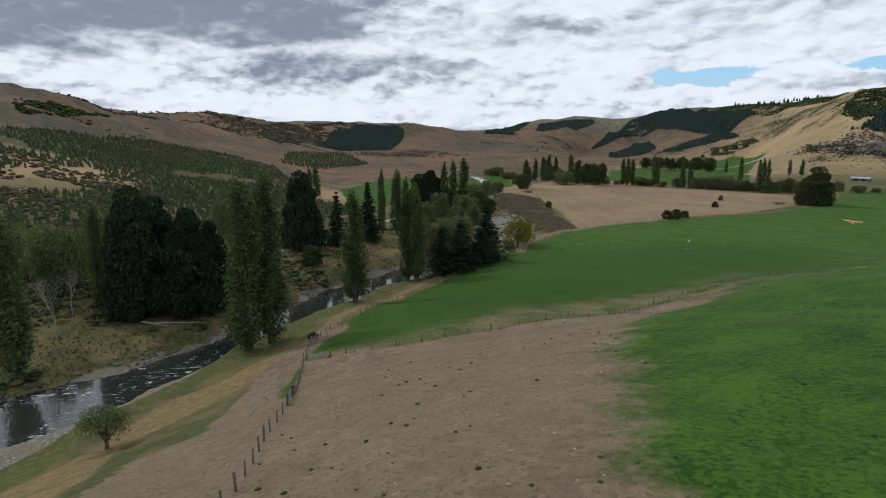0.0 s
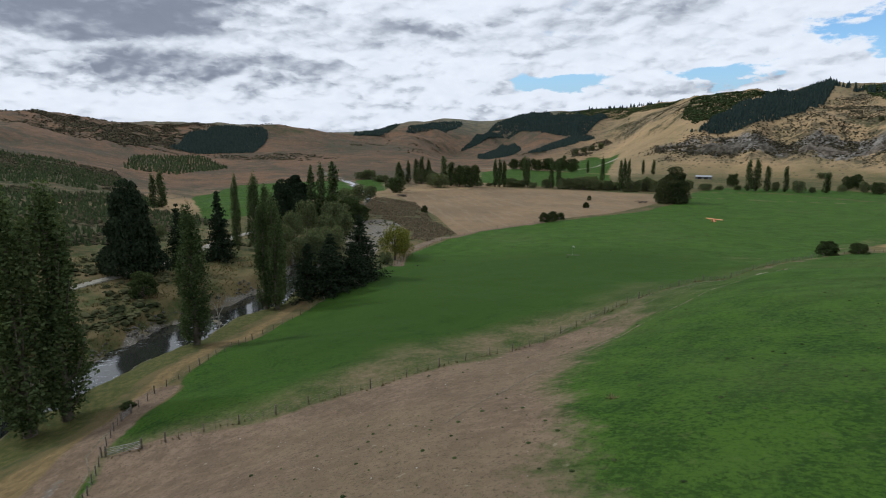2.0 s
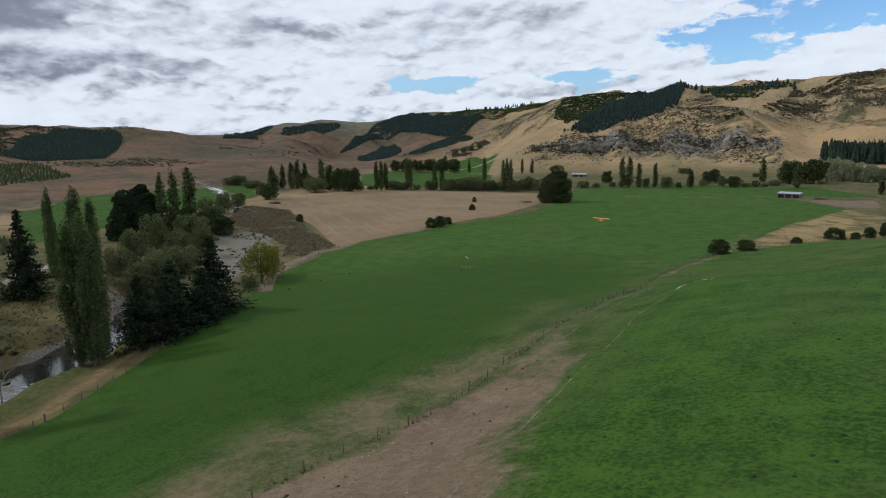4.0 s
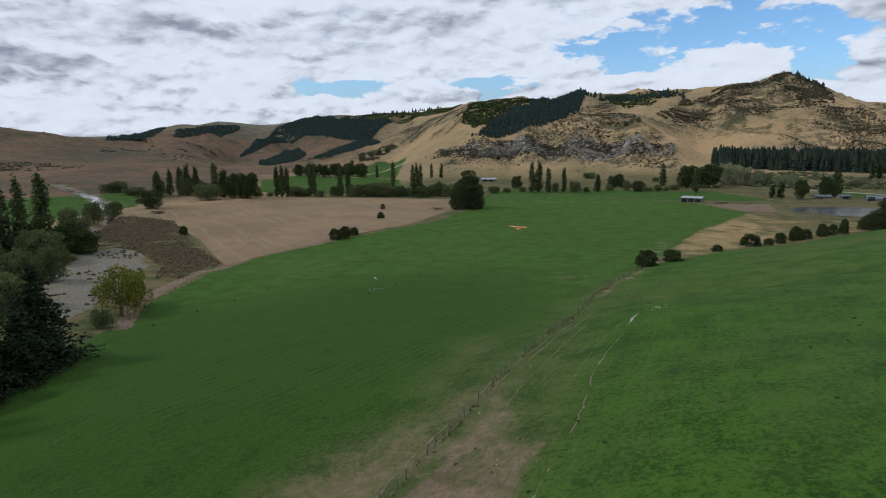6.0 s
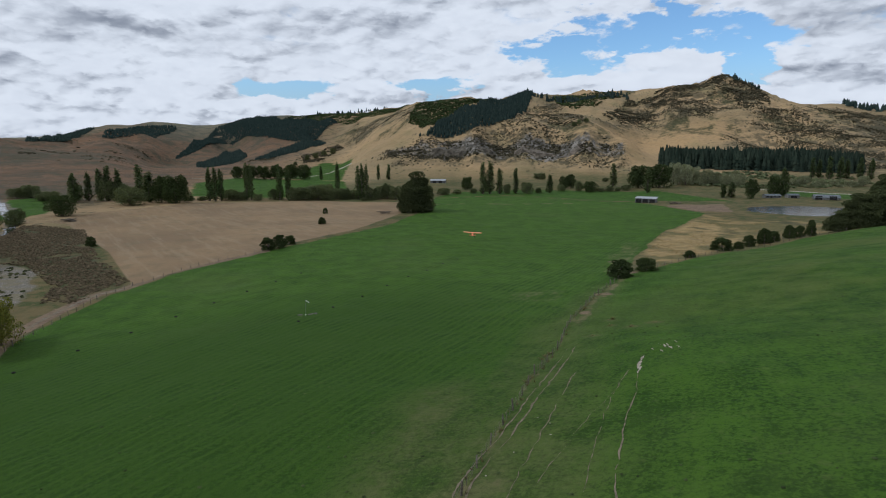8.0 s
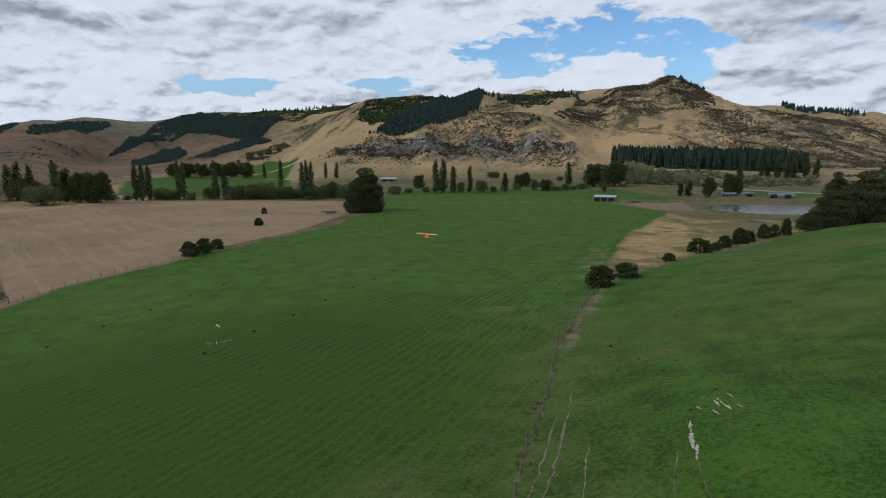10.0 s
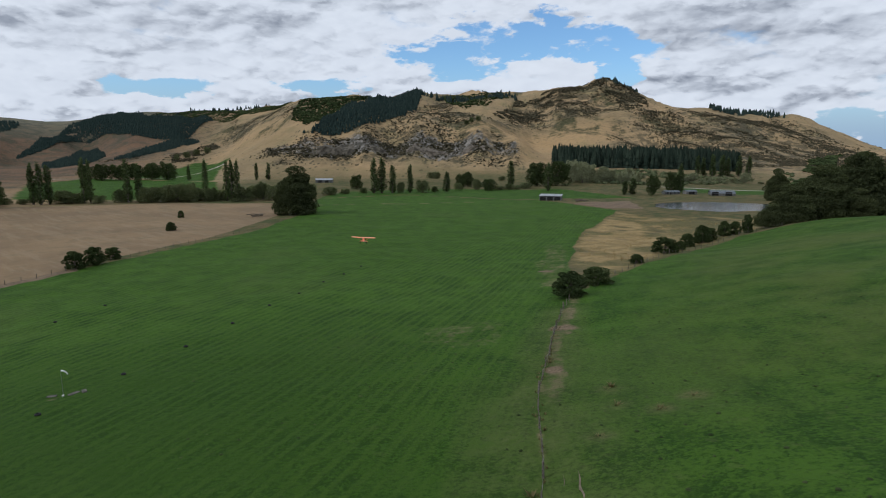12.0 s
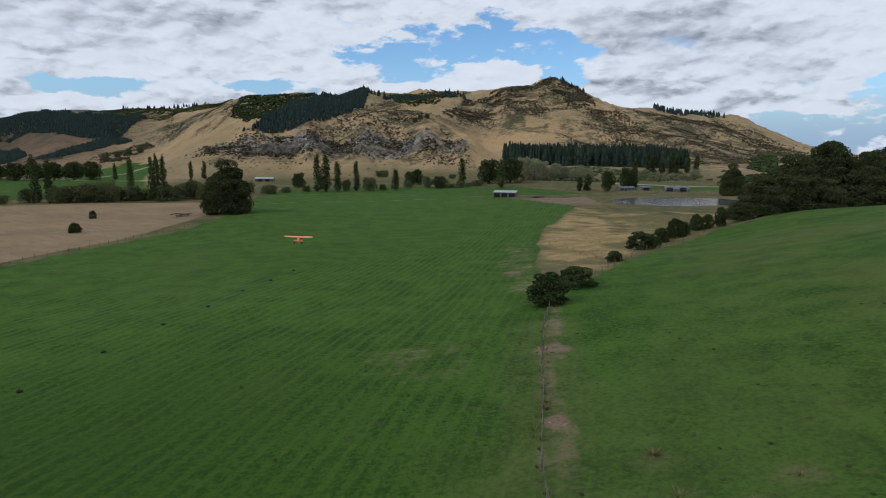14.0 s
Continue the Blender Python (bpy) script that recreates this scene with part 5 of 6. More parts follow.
# ---- woods, brush, stones and grass in their thousands ----
def scatter(poly, step, seed, jitter=0.45):
    """Places inside an outline, on a shaken grid."""
    r = np.random.default_rng(seed)
    px, py = [p[0] for p in poly], [p[1] for p in poly]
    x, y = np.meshgrid(np.arange(min(px), max(px), step), np.arange(min(py), max(py), step))
    x = (x + r.uniform(-jitter, jitter, x.shape) * step).ravel()
    y = (y + r.uniform(-jitter, jitter, y.shape) * step).ravel()
    if jitter > 0.7:
        x, y = r.uniform(min(px), max(px), x.size), r.uniform(min(py), max(py), y.size)
    k = inside(poly, x, y) > 0
    return x[k], y[k]


def cone_trees(name, x, y, tall, wide, mat, label, category, seed, tiers=3, sides=6, blunt=1.0):
    """Small conifers, each of ragged tiers, in one mesh."""
    r = np.random.default_rng(seed)
    n = len(x)
    z = height(x, y) - 0.3
    h = tall * r.uniform(0.7, 1.2, n)
    w = wide * r.uniform(0.75, 1.25, n) / 2
    verts, faces, base = [], [], 0
    for t in range(tiers):
        lo, hi = t / tiers * 0.8 + 0.04, min(1.0, (t + 1.9) / tiers)
        if t == tiers - 1:
            hi = 1.0
        wide_t = 1 - (t / tiers) ** blunt * 0.78
        turn = r.uniform(0, 6.283, n)
        ring = []
        for k in range(sides):
            a = turn + 6.2832 * k / sides
            rr = w * wide_t * r.uniform(0.7, 1.2, n)
            ring.append(np.stack([x + np.cos(a) * rr, y + np.sin(a) * rr, z + h * (lo + r.uniform(-0.04, 0.05, n))], 1))
        lean = r.uniform(-0.05, 0.05, (2, n)) * h
        tip = np.stack([x + lean[0], y + lean[1], z + h * hi], 1)
        verts.append(np.stack(ring + [tip], 1).reshape(-1, 3))
        first = base + np.arange(n) * (sides + 1)
        for k in range(sides):
            faces.append(np.stack([first + k, first + (k + 1) % sides, first + sides], 1))
        base += n * (sides + 1)
    me = raw(name, np.concatenate(verts), np.concatenate(faces), mat)
    tagged(new(name, me), label, category, kind="stuff")


def clumps(name, x, y, size, squash, mat, label, category, seed, sides=6, sink=0.25):
    """Low lumps with broken outlines (bushes, boulders), in one mesh."""
    r = np.random.default_rng(seed)
    n = len(x)
    z = height(x, y)
    s = size * r.uniform(0.45, 1.5, n)
    verts, faces = [], []
    rings = ((0.0, 0.75), (0.45, 1.0), (0.85, 0.62))
    for up, out in rings:
        turn = r.uniform(0, 6.283, n)
        for k in range(sides):
            a = turn + 6.2832 * k / sides
            rr = s * out * r.uniform(0.65, 1.25, n)
            verts.append(np.stack([x + np.cos(a) * rr, y + np.sin(a) * rr, z - sink * s * squash + s * squash * 1.3 * (up + r.uniform(-0.12, 0.12, n))], 1))
    verts.append(np.stack([x, y, z + s * squash * r.uniform(0.9, 1.3, n)], 1))
    per = 3 * sides + 1
    verts = np.stack(verts, 1).reshape(-1, 3)
    first = np.arange(n) * per
    for t in range(2):
        for k in range(sides):
            a, b = first + t * sides + k, first + t * sides + (k + 1) % sides
            faces.append(np.stack([a, b, b + sides], 1))
            faces.append(np.stack([a, b + sides, a + sides], 1))
    for k in range(sides):
        faces.append(np.stack([first + 2 * sides + k, first + 2 * sides + (k + 1) % sides, first + 3 * sides], 1))
    tagged(new(name, raw(name, verts, np.concatenate(faces), mat)), label, category, kind="stuff")


def blades(name, x, y, tall, spread, per, mat, label, seed):
    """Tufts of grass: bent blades out of one root."""
    r = np.random.default_rng(seed)
    n = len(x)
    z = height(x, y)
    X, Y, Z = np.repeat(x, per), np.repeat(y, per), np.repeat(z, per)
    m = n * per
    a = r.uniform(0, 6.283, m)
    h = np.repeat(tall * r.uniform(0.5, 1.3, n), per) * r.uniform(0.6, 1.1, m)
    o = spread * r.uniform(0.2, 1.0, m)
    w = 0.16 * h
    c, s = np.cos(a), np.sin(a)
    root = np.stack([X + c * o * 0.4, Y + s * o * 0.4, Z - 0.03], 1)
    side = np.stack([-s * w, c * w, 0 * w], 1)
    tip = np.stack([X + c * (o + 0.3 * h), Y + s * (o + 0.3 * h), Z + h], 1)
    verts = np.stack([root - side, root + side, tip], 1).reshape(-1, 3)
    tagged(new(name, raw(name, verts, np.arange(3 * m).reshape(-1, 3), mat)), label, "grass", kind="stuff")


WOOD_KNOLL = [(-1030, 342), (-1250, 485), (-1338, 611), (-1227, 647), (-1193, 650), (-1094, 579), (-1005, 494), (-1015, 432)]
WOOD_TIP = [(-1040, 1180), (-1150, 1400), (-1266, 1677), (-1180, 1750), (-1130, 1800), (-926, 1660), (-837, 1640), (-788, 1602), (-778, 1480), (-755, 1351), (-817, 1368), (-882, 1363), (-1043, 1502), (-1120, 1475), (-1065, 1293)]
WOOD_SPUR = [(-746, 1084), (-754, 1149), (-791, 1311), (-771, 1360), (-735, 1390), (-696, 1332), (-710, 1204), (-706, 1082)]
WOOD_LOW = [(-950, 1148), (-934, 1158), (-967, 1258), (-1066, 1428), (-990, 1384), (-846, 1206), (-775, 1046), (-774, 982), (-862, 1040)]
WOOD_WING = [(-1194, 915), (-1636, 1356), (-1590, 1390), (-1504, 1400), (-1484, 1348), (-1176, 997)]
WOOD_STRIP = [(-1191, 1110), (-1415, 1397), (-1388, 1461), (-1378, 1602), (-1329, 1541), (-1190, 1241)]
WOOD_FACE = [(-328, 899), (-284, 890), (-280, 967), (-269, 1038), (-253, 1151), (-242, 1420), (-225, 1515), (-199, 1530), (-182, 1515), (-177, 1383), (-165, 1150), (-151, 987), (-183, 953), (-217, 905), (-282, 888)]
PINE_BELT = [(80, 800), (134, 763), (202, 752), (282, 757), (318, 764), (325, 800), (293, 815), (185, 820), (90, 830)]
CREST_BUSH = [(-562, 1499), (-672, 1548), (-790, 1607), (-926, 1664), (-1080, 1790), (-1020, 1930), (-860, 1830), (-680, 1720), (-520, 1540)]
WOODS = ((WOOD_KNOLL, 4.4, 7.5, 6), (WOOD_TIP, 5.0, 7.5, 6.5), (WOOD_SPUR, 4.6, 7, 6), (WOOD_LOW, 5.0, 8, 6.5), (WOOD_WING, 6, 9, 8), (WOOD_STRIP, 7, 6, 8), (WOOD_FACE, 4.6, 9, 6))
for i, (outline, gap, tall, wide) in enumerate(WOODS):
    wx, wy = scatter(outline, gap, 30 + i)
    cone_trees("pine_wood", wx, wy, tall, wide, HAZY_PINE, "dark green block of planted pines on a hillside", "wood", 40 + i)
wx, wy = scatter(PINE_BELT, 4.0, 50, 0.8)
cone_trees("pine_wood", wx, wy, 23, 7.5, BELT_PINE, "tall dark shelter belt of pines below the ridge", "wood", 51, 5, 7, 2.2)
# trees on the skyline of the ridge
sky_line = np.random.default_rng(52)
wx = np.concatenate([sky_line.uniform(-200, 20, 60), sky_line.uniform(-60, 60, 40), sky_line.uniform(285, 345, 34), sky_line.uniform(530, 690, 110), sky_line.uniform(-1000, -700, 50)])
wy = np.concatenate([sky_line.uniform(1470, 1510, 60), sky_line.uniform(1470, 1520, 40), sky_line.uniform(1450, 1485, 34), sky_line.uniform(1470, 1530, 110), sky_line.uniform(1740, 1990, 50)])
cone_trees("pine_wood", wx, wy, 13, 9, HAZY_PINE, "straggling dark pines along the skyline", "wood", 53)

# young planted trees and bushes on the hill across the river
SAPLINGS_FAR = [(-800, 190), (-1000, 384), (-751, 300), (-629, 164), (-640, 110)]
wx, wy = scatter(SAPLINGS_FAR, 8, 60, 0.15)
cone_trees("young_trees", wx, wy, 5, 3.6, SAPLING, "rows of young planted pines on dry grass", "saplings", 61, 2, 5)
wx, wy = scatter(LEFT_BUSH, 3.9, 62, 0.42)
keep = ripple(wx, wy, 60, 63) + 0.5 * ripple(wx, wy, 21, 64) - 0.5 * patch(HILL_DRY, wx, wy, 25) > -0.6
cone_trees("young_trees", wx[keep], wy[keep], 3.3, 2.1, SAPLING, "young conifers dotted over a bushy hillside", "saplings", 65, 2, 5)
wx, wy = scatter(LEFT_BUSH, 2.8, 66, 0.8)
keep = ripple(wx, wy, 45, 67) + 0.6 * ripple(wx, wy, 17, 68) - 0.7 * patch(HILL_DRY, wx, wy, 25) > -0.25
clumps("scrub", wx[keep], wy[keep], 1.2, 0.7, SCRUB_LEAF, "dark scrub covering the hillside across the river", "bushes", 69)


TOP_SCRUB = [(-391, 1123), (-430, 1300), (-430, 1440), (-334, 1460), (-270, 1450), (-254, 1156), (-278, 1033), (-276, 940), (-302, 918), (-366, 1037)]
CRAG_SCRUB = [(-140, 1560), (-61, 1590), (69, 1620), (28, 1473), (-12, 1312), (-53, 1243), (-87, 1309)]
DARK_SLOPE = [(85, 1497), (169, 1460), (234, 1523), (251, 1427), (177, 1280), (110, 1251), (20, 1158), (-3, 1192)]
SPUR_TREES = [(-650, 1120), (-656, 1214), (-656, 1325), (-615, 1270), (-581, 1068), (-586, 1015)]
DARK_WEST = [(-1084, 249), (-1336, 394), (-1242, 416), (-982, 282), (-900, 210), (-941, 198)]
DARK_KNOLL = [(-1197, 416), (-1300, 520), (-1378, 592), (-1255, 498), (-1096, 360)]
CRUMPLE = [(-1444, 199), (-1418, 283), (-1367, 376), (-1400, 620), (-1329, 540), (-983, 317), (-908, 202), (-1119, 214)]
SHADE_HILL = [(-573, -152), (-660, -122), (-720, -55), (-583, -111), (-536, -146)]


def brush_on_hills():
    """Bushes over the ridge, thick in the gullies and below the crag."""
    r = np.random.default_rng(70)
    x, y = r.uniform(-1100, 900, 260000), r.uniform(760, 1560, 260000)
    z = height(x, y)
    streak = ripple(x + 0.45 * y, 0.35 * y, 38, 71) * 0.9 + 0.7 * ripple(x, y, 26, 72) + 0.4 * ripple(x, y, 11, 73)
    # heavy weights at the crag: extra bushes also stand in for its shaded side
    zones = np.maximum.reduce([1.0 * patch(BRUSH_EAST, x, y, 50), patch(BRUSH_STREAK, x, y, 40), 0.48 * patch(BRUSH_BLUFF, x, y, 25), 1.3 * patch(SHADY_CRAG, x, y, 20), 0.85 * patch(BLUFF, x, y, 20), 0.6 * patch(BRUSH_WEST, x, y, 40)])
    thick = 0.95 * zones + 0.8 * streak * (0.3 + zones) - 0.1
    k = (thick - 0.5 * patch(GOLD_FACE, x, y, 40) > r.uniform(0.05, 1.35, len(x))) & (z > 16)
    clumps("scrub", x[k], y[k], 1.35, 0.7, SCRUB_LEAF, "dark low scrub scattered over dry hillsides", "bushes", 74, 5)
    x, y = r.uniform(-1750, -500, 60000), r.uniform(-180, 1100, 60000)
    z = height(x, y)
    k = (ripple(x, y, 140, 75) + 0.7 * ripple(x, y, 40, 76) + 0.4 * ease(-x, 1150, 1500) > r.uniform(0.1, 1.15, len(x))) & (z > 14)
    clumps("scrub", x[k], y[k], 2.2, 0.5, SCRUB_LEAF, "dark brush in the gullies of brown hills", "bushes", 77, 5)
    for outline, seed, full in ((TOP_SCRUB, 82, -0.7), (CREST_BUSH, 182, -0.6), (CRAG_SCRUB, 84, -0.35), (SHADY_CRAG, 86, -0.1), (DARK_SLOPE, 88, -0.12), (SPUR_TREES, 190, 0.0), (CRUMPLE, 192, 0.05), (SHADE_HILL, 194, -0.2), (DARK_WEST, 196, 0.05), (DARK_KNOLL, 198, 0.05)):
        x, y = scatter(outline, 4.0, seed, 0.6)
        k = ripple(x, y, 34, seed) + 0.7 * ripple(x, y, 11, seed + 1) > full
        x, y = x[k], y[k]
        clumps("scrub", x, y, 2.5, 0.7, SCRUB_LEAF if full > -0.2 else BROAD_LEAF, "dense dark green bush on the upper ridge", "bushes", seed + 1, 5)
    # boulders and bushes under and over the cliffs
    x, y = scatter(BLUFF, 4.2, 78, 0.5)
    k = ripple(x, y, 40, 79) + 0.5 * ripple(x, y, 12, 80) > 0.7
    clumps("outcrop", x[k], y[k], 1.8, 0.7, CLIFF, "grey weathered rock outcrops along a bluff", "rocks", 81, 6)
    x, y = scatter(BLUFF, 3.4, 178, 0.7)
    k = ripple(x, y, 30, 179) + 0.6 * ripple(x, y, 9, 180) > 0.2
    clumps("scrub", x[k], y[k], 2.2, 0.7, SCRUB_LEAF, "dark scrub along the top and foot of the cliffs", "bushes", 181, 5)


def cliff(x0, x1, tall, seed):
    """A fluted rock face standing out of the slope, level ground behind its brow."""
    n = int((x1 - x0) / 1.3)
    x = np.linspace(x0, x1, n)
    foot = np.interp(x, [p[0] for p in BLUFF_FOOT], [p[1] for p in BLUFF_FOOT]) + 9 + 5 * ripple(x, 0 * x, 31, seed)
    h = tall * np.clip(0.62 + 0.5 * ripple(x, 0 * x, 26, seed + 1) + 0.3 * ripple(x, 0 * x, 8, seed + 2), 0.12, 1.2) * np.clip(np.minimum(x - x0, x1 - x) / 22, 0.05, 1)
    z0 = height(x, foot) - 1.5
    rows = []
    for v in np.linspace(0, 1, 9):
        flute = 2.6 * ripple(x, 0 * x + 4 * v, 6.5, seed + 3) + 1.2 * ripple(x, 0 * x + 9 * v, 2.6, seed + 4)
        rows.append(np.stack([x, foot + flute * (1 - 0.5 * v) + 4.5 * v, z0 + (h + 1.5) * v + 0.5 * ripple(x, 0 * x + 6 * v, 3, seed + 5)], 1))
    back = foot + 7 + h / 0.45
    rows.append(np.stack([x, back, height(x, back) - 0.8], 1))
    i = (np.arange(len(rows) - 1)[:, None] * n + np.arange(n - 1)[None]).ravel()
    ob = new("cliff", raw("cliff", np.concatenate(rows), np.stack([i, i + 1, i + n + 1, i + n], 1), CLIFF))
    tagged(ob, "pale grey fluted cliff below the scrub of a bluff", "cliff", kind="structure")


brush_on_hills()
cliff(-296, -150, 13, 301)
cliff(-140, -60, 11, 311)
cliff(-52, 26, 9, 321)

# thickets between the farm and the foot of the ridge
FOOT_SCRUB = [(100, 590), (150, 570), (215, 590), (327, 650), (380, 760), (249, 745), (164, 738), (110, 700)]
wx, wy = scatter(FOOT_SCRUB, 4.5, 400, 0.8)
keep = ripple(wx, wy, 32, 401) + 0.6 * ripple(wx, wy, 11, 402) > 0.0
clumps("thicket", wx[keep], wy[keep], 2.3, 0.75, WILLOW_LEAF, "grey-green willow thicket on the flat below the ridge", "bushes", 403, 7)
wx, wy = scatter([(281, 572), (330, 640), (491, 945), (620, 1090), (560, 1000), (420, 740), (340, 600)], 5.5, 404, 0.8)
keep = ripple(wx, wy, 40, 405) > -0.3
clumps("thicket", wx[keep], wy[keep], 3.4, 0.85, BROAD_LEAF, "dark trees and bush on the foot of the ridge", "bushes", 406, 7)

# scrub and rough growth by the river
wx, wy = scatter(SCRUB, 0.85, 90, 0.8)
keep = ripple(wx, wy, 13, 91) + 0.6 * ripple(wx, wy, 4, 191) + 0.3 * ease(inside(SCRUB, wx, wy), 0, 12) > -0.42
clumps("scrub", wx[keep], wy[keep], 0.45, 0.7, BRUSH, "brown tangled brush on the river flat", "bushes", 92, 5)
BANKS = [(-58, -200), (-65, -165), (-69, -148), (-72, -136), (-78, -120), (-92, -96), (-106, -74), (-118, -46), (-138, -20), (-165, -8), (-175, -60), (-160, -130), (-130, -200)]
wx, wy = scatter(BANKS, 1.9, 93, 0.6)
keep = (ripple(wx, wy, 15, 94) + 0.5 * ripple(wx, wy, 5, 95) > -0.12 + 0.4 * ease(wy, -125, -85)) & (to_line(RIVER, wx, wy)[0] > 8.5)
clumps("scrub", wx[keep], wy[keep], 1.0, 0.75, BANK_BUSH, "green bushes in rough grass across the river", "bushes", 96, 6)
wx, wy = scatter(BANKS, 1.0, 97, 0.75)
keep = (to_line(RIVER, wx, wy)[0] > 6.5) & (ripple(wx, wy, 7, 197) > -0.5)
blades("rough_grass", wx[keep], wy[keep], 0.5, 0.45, 7, ROUGH, "tall straw-coloured grass on the far river bank", 98)
NEAR_BANK = [(-20, -175), (-45, -150), (-58, -130), (-66, -112), (-78, -92), (-90, -68), (-106, -36), (-120, -6), (-112, 10), (-92, -24), (-80, -52), (-66, -82), (-54, -100), (-36, -122), (-8, -142), (24, -160)]
wx, wy = scatter(NEAR_BANK, 0.8, 99, 0.8)
keep = (to_line(RIVER, wx, wy)[0] > 7.0) & (to_line(TRACK, wx, wy)[0] > 2.2) & (ripple(wx, wy, 9, 100) + 0.5 * ripple(wx, wy, 2.5, 198) > 0.0)
blades("rough_grass", wx[keep], wy[keep], 0.11, 0.35, 6, ROUGH, "dry grass tufts between the track and the river", 101)

wx, wy = scatter(GRAVEL, 3.0, 301, 0.8)
keep = ripple(wx, wy, 12, 302) > -0.2
clumps("scrub", wx[keep], wy[keep], 0.6, 0.6, BANK_BUSH, "weeds growing on the river gravel", "bushes", 303, 6)

# stones in and beside the river
wx, wy = scatter([(-40, -190), (-85, -190), (-105, -100), (-125, -60), (-145, -10), (-165, 30), (-145, 40), (-108, -25), (-85, -75), (-62, -125)], 1.1, 102, 0.5)
d, w = to_line(RIVER, wx, wy)
keep = (d < w + 4) & (ripple(wx, wy, 9, 103) + 0.35 * ripple(wx, wy, 3, 203) + ease(d, w - 3, w + 2) * 0.6 > 0.36)
clumps("river_stones", wx[keep], wy[keep], 0.42, 0.6, STONE, "grey boulders and cobbles in the shallow river", "stones", 104, 5)

# tufts and weeds on the fields
NEAR_FIELD = [(45, -165), (70, -165), (75, -60), (60, 40), (50, 75), (-35, 75), (-55, 20), (-45, -75), (-25, -112), (20, -145)]
wx, wy = scatter(NEAR_FIELD, 0.62, 110, 0.5)
on_soil = patch(PLOUGH, wx, wy, 3)
keep = (on_soil > 0.4) & (ripple(wx, wy, 5, 114) + 0.6 * ripple(wx, wy, 2, 115) > 0.3)
blades("dry_tufts", wx[keep], wy[keep], 0.09, 0.22, 5, ROUGH, "dry brown tufts on worn bare ground", 116)
wx, wy = scatter(NEAR_FIELD, 3.6, 117, 0.5)
keep = ripple(wx, wy, 17, 118) + 0.5 * ripple(wx, wy, 6, 318) + 0.4 * (wx > 12) > 0.15
clumps("field_weeds", wx[keep], wy[keep], 0.17, 0.55, BROAD_LEAF, "small dark weeds dotted about the pasture", "weeds", 119, 5)
wx, wy = scatter(NEAR_FIELD, 4.5, 120, 0.9)
keep = (patch(PLOUGH, wx, wy, 2) > 0.5) & (ripple(wx, wy, 7, 121) > 0.0)
clumps("field_stones", wx[keep], wy[keep], 0.08, 0.6, PALE_STONE, "small pale stones lying on bare soil", "stones", 122, 5)
# long grass and reeds left standing under the fence
r_fence = np.random.default_rng(123)
k = r_fence.uniform(0, 1, 300) ** 0.9
wx = np.interp(k * (len(FENCE_MAIN) - 1), range(len(FENCE_MAIN)), [p[0] for p in FENCE_MAIN]) + r_fence.normal(0, 0.35, 300)
wy = np.interp(k * (len(FENCE_MAIN) - 1), range(len(FENCE_MAIN)), [p[1] for p in FENCE_MAIN]) + r_fence.normal(0, 0.35, 300)
blades("fence_grass", wx, wy, 0.32, 0.25, 7, ROUGH, "long dry grass left standing under the fence", 124)
tufts = np.array([(4.4, 15.8), (4.0, 13.9), (4.9, 17.4), (3.9, 0.8), (3.6, -1.2), (9.1, 48.9), (9.4, 50.2), (8.5, 47.4), (14.4, 37.7), (14.9, 38.4), (14.5, 32.9), (18.0, 30.4), (22.2, 33.4), (11.5, 25.7), (27.1, -98.3)])
blades("fence_reeds", tufts[:, 0], tufts[:, 1], 0.36, 0.9, 34, ROUGH, "clumps of dead brown rushes by the fence and on the slope", 125)
SWAMP_EDGE = SWAMP
wx, wy = scatter(SWAMP_EDGE, 1.3, 126, 0.9)
keep = ripple(wx, wy, 12, 127) + 0.6 * ripple(wx, wy, 4, 227) > 0.0
blades("swamp_grass", wx[keep], wy[keep], 0.28, 0.6, 7, STRAW, "straw-coloured swamp grass", 128)

# ---- fences, gates, buildings and other made things ----
def box(bm, x, y, z, sx, sy, sz, turn=0.0, bevel=0.0):
    """A block from its middle and sizes."""
    made = bmesh.ops.create_cube(bm, size=1, matrix=pose(x, y, z, 0, 0, turn) @ Matrix.Diagonal((sx, sy, sz, 1)))
    if bevel:
        edges = list({e for v in made["verts"] for e in v.link_edges})
        bmesh.ops.bevel(bm, geom=edges, offset=bevel, segments=1, affect="EDGES")


def land(x, y):
    return float(height(np.array([x]), np.array([y]))[0])


def post_mesh(tall, wide):
    bm = bmesh.new()
    bmesh.ops.create_cone(bm, cap_ends=True, segments=7, radius1=wide, radius2=wide * 0.86, depth=tall + 0.3, matrix=Matrix.Translation((0, 0, tall / 2 - 0.15)))
    for v in bm.verts:
        if v.co.z > tall * 0.8:
            v.co.z += 0.05 * math.sin(v.co.x * 60)
    return finish(bm, "post", POST)


POST_MESH, STOUT_MESH, BATTEN_MESH = post_mesh(1.25, 0.085), post_mesh(1.45, 0.12), post_mesh(1.0, 0.03)


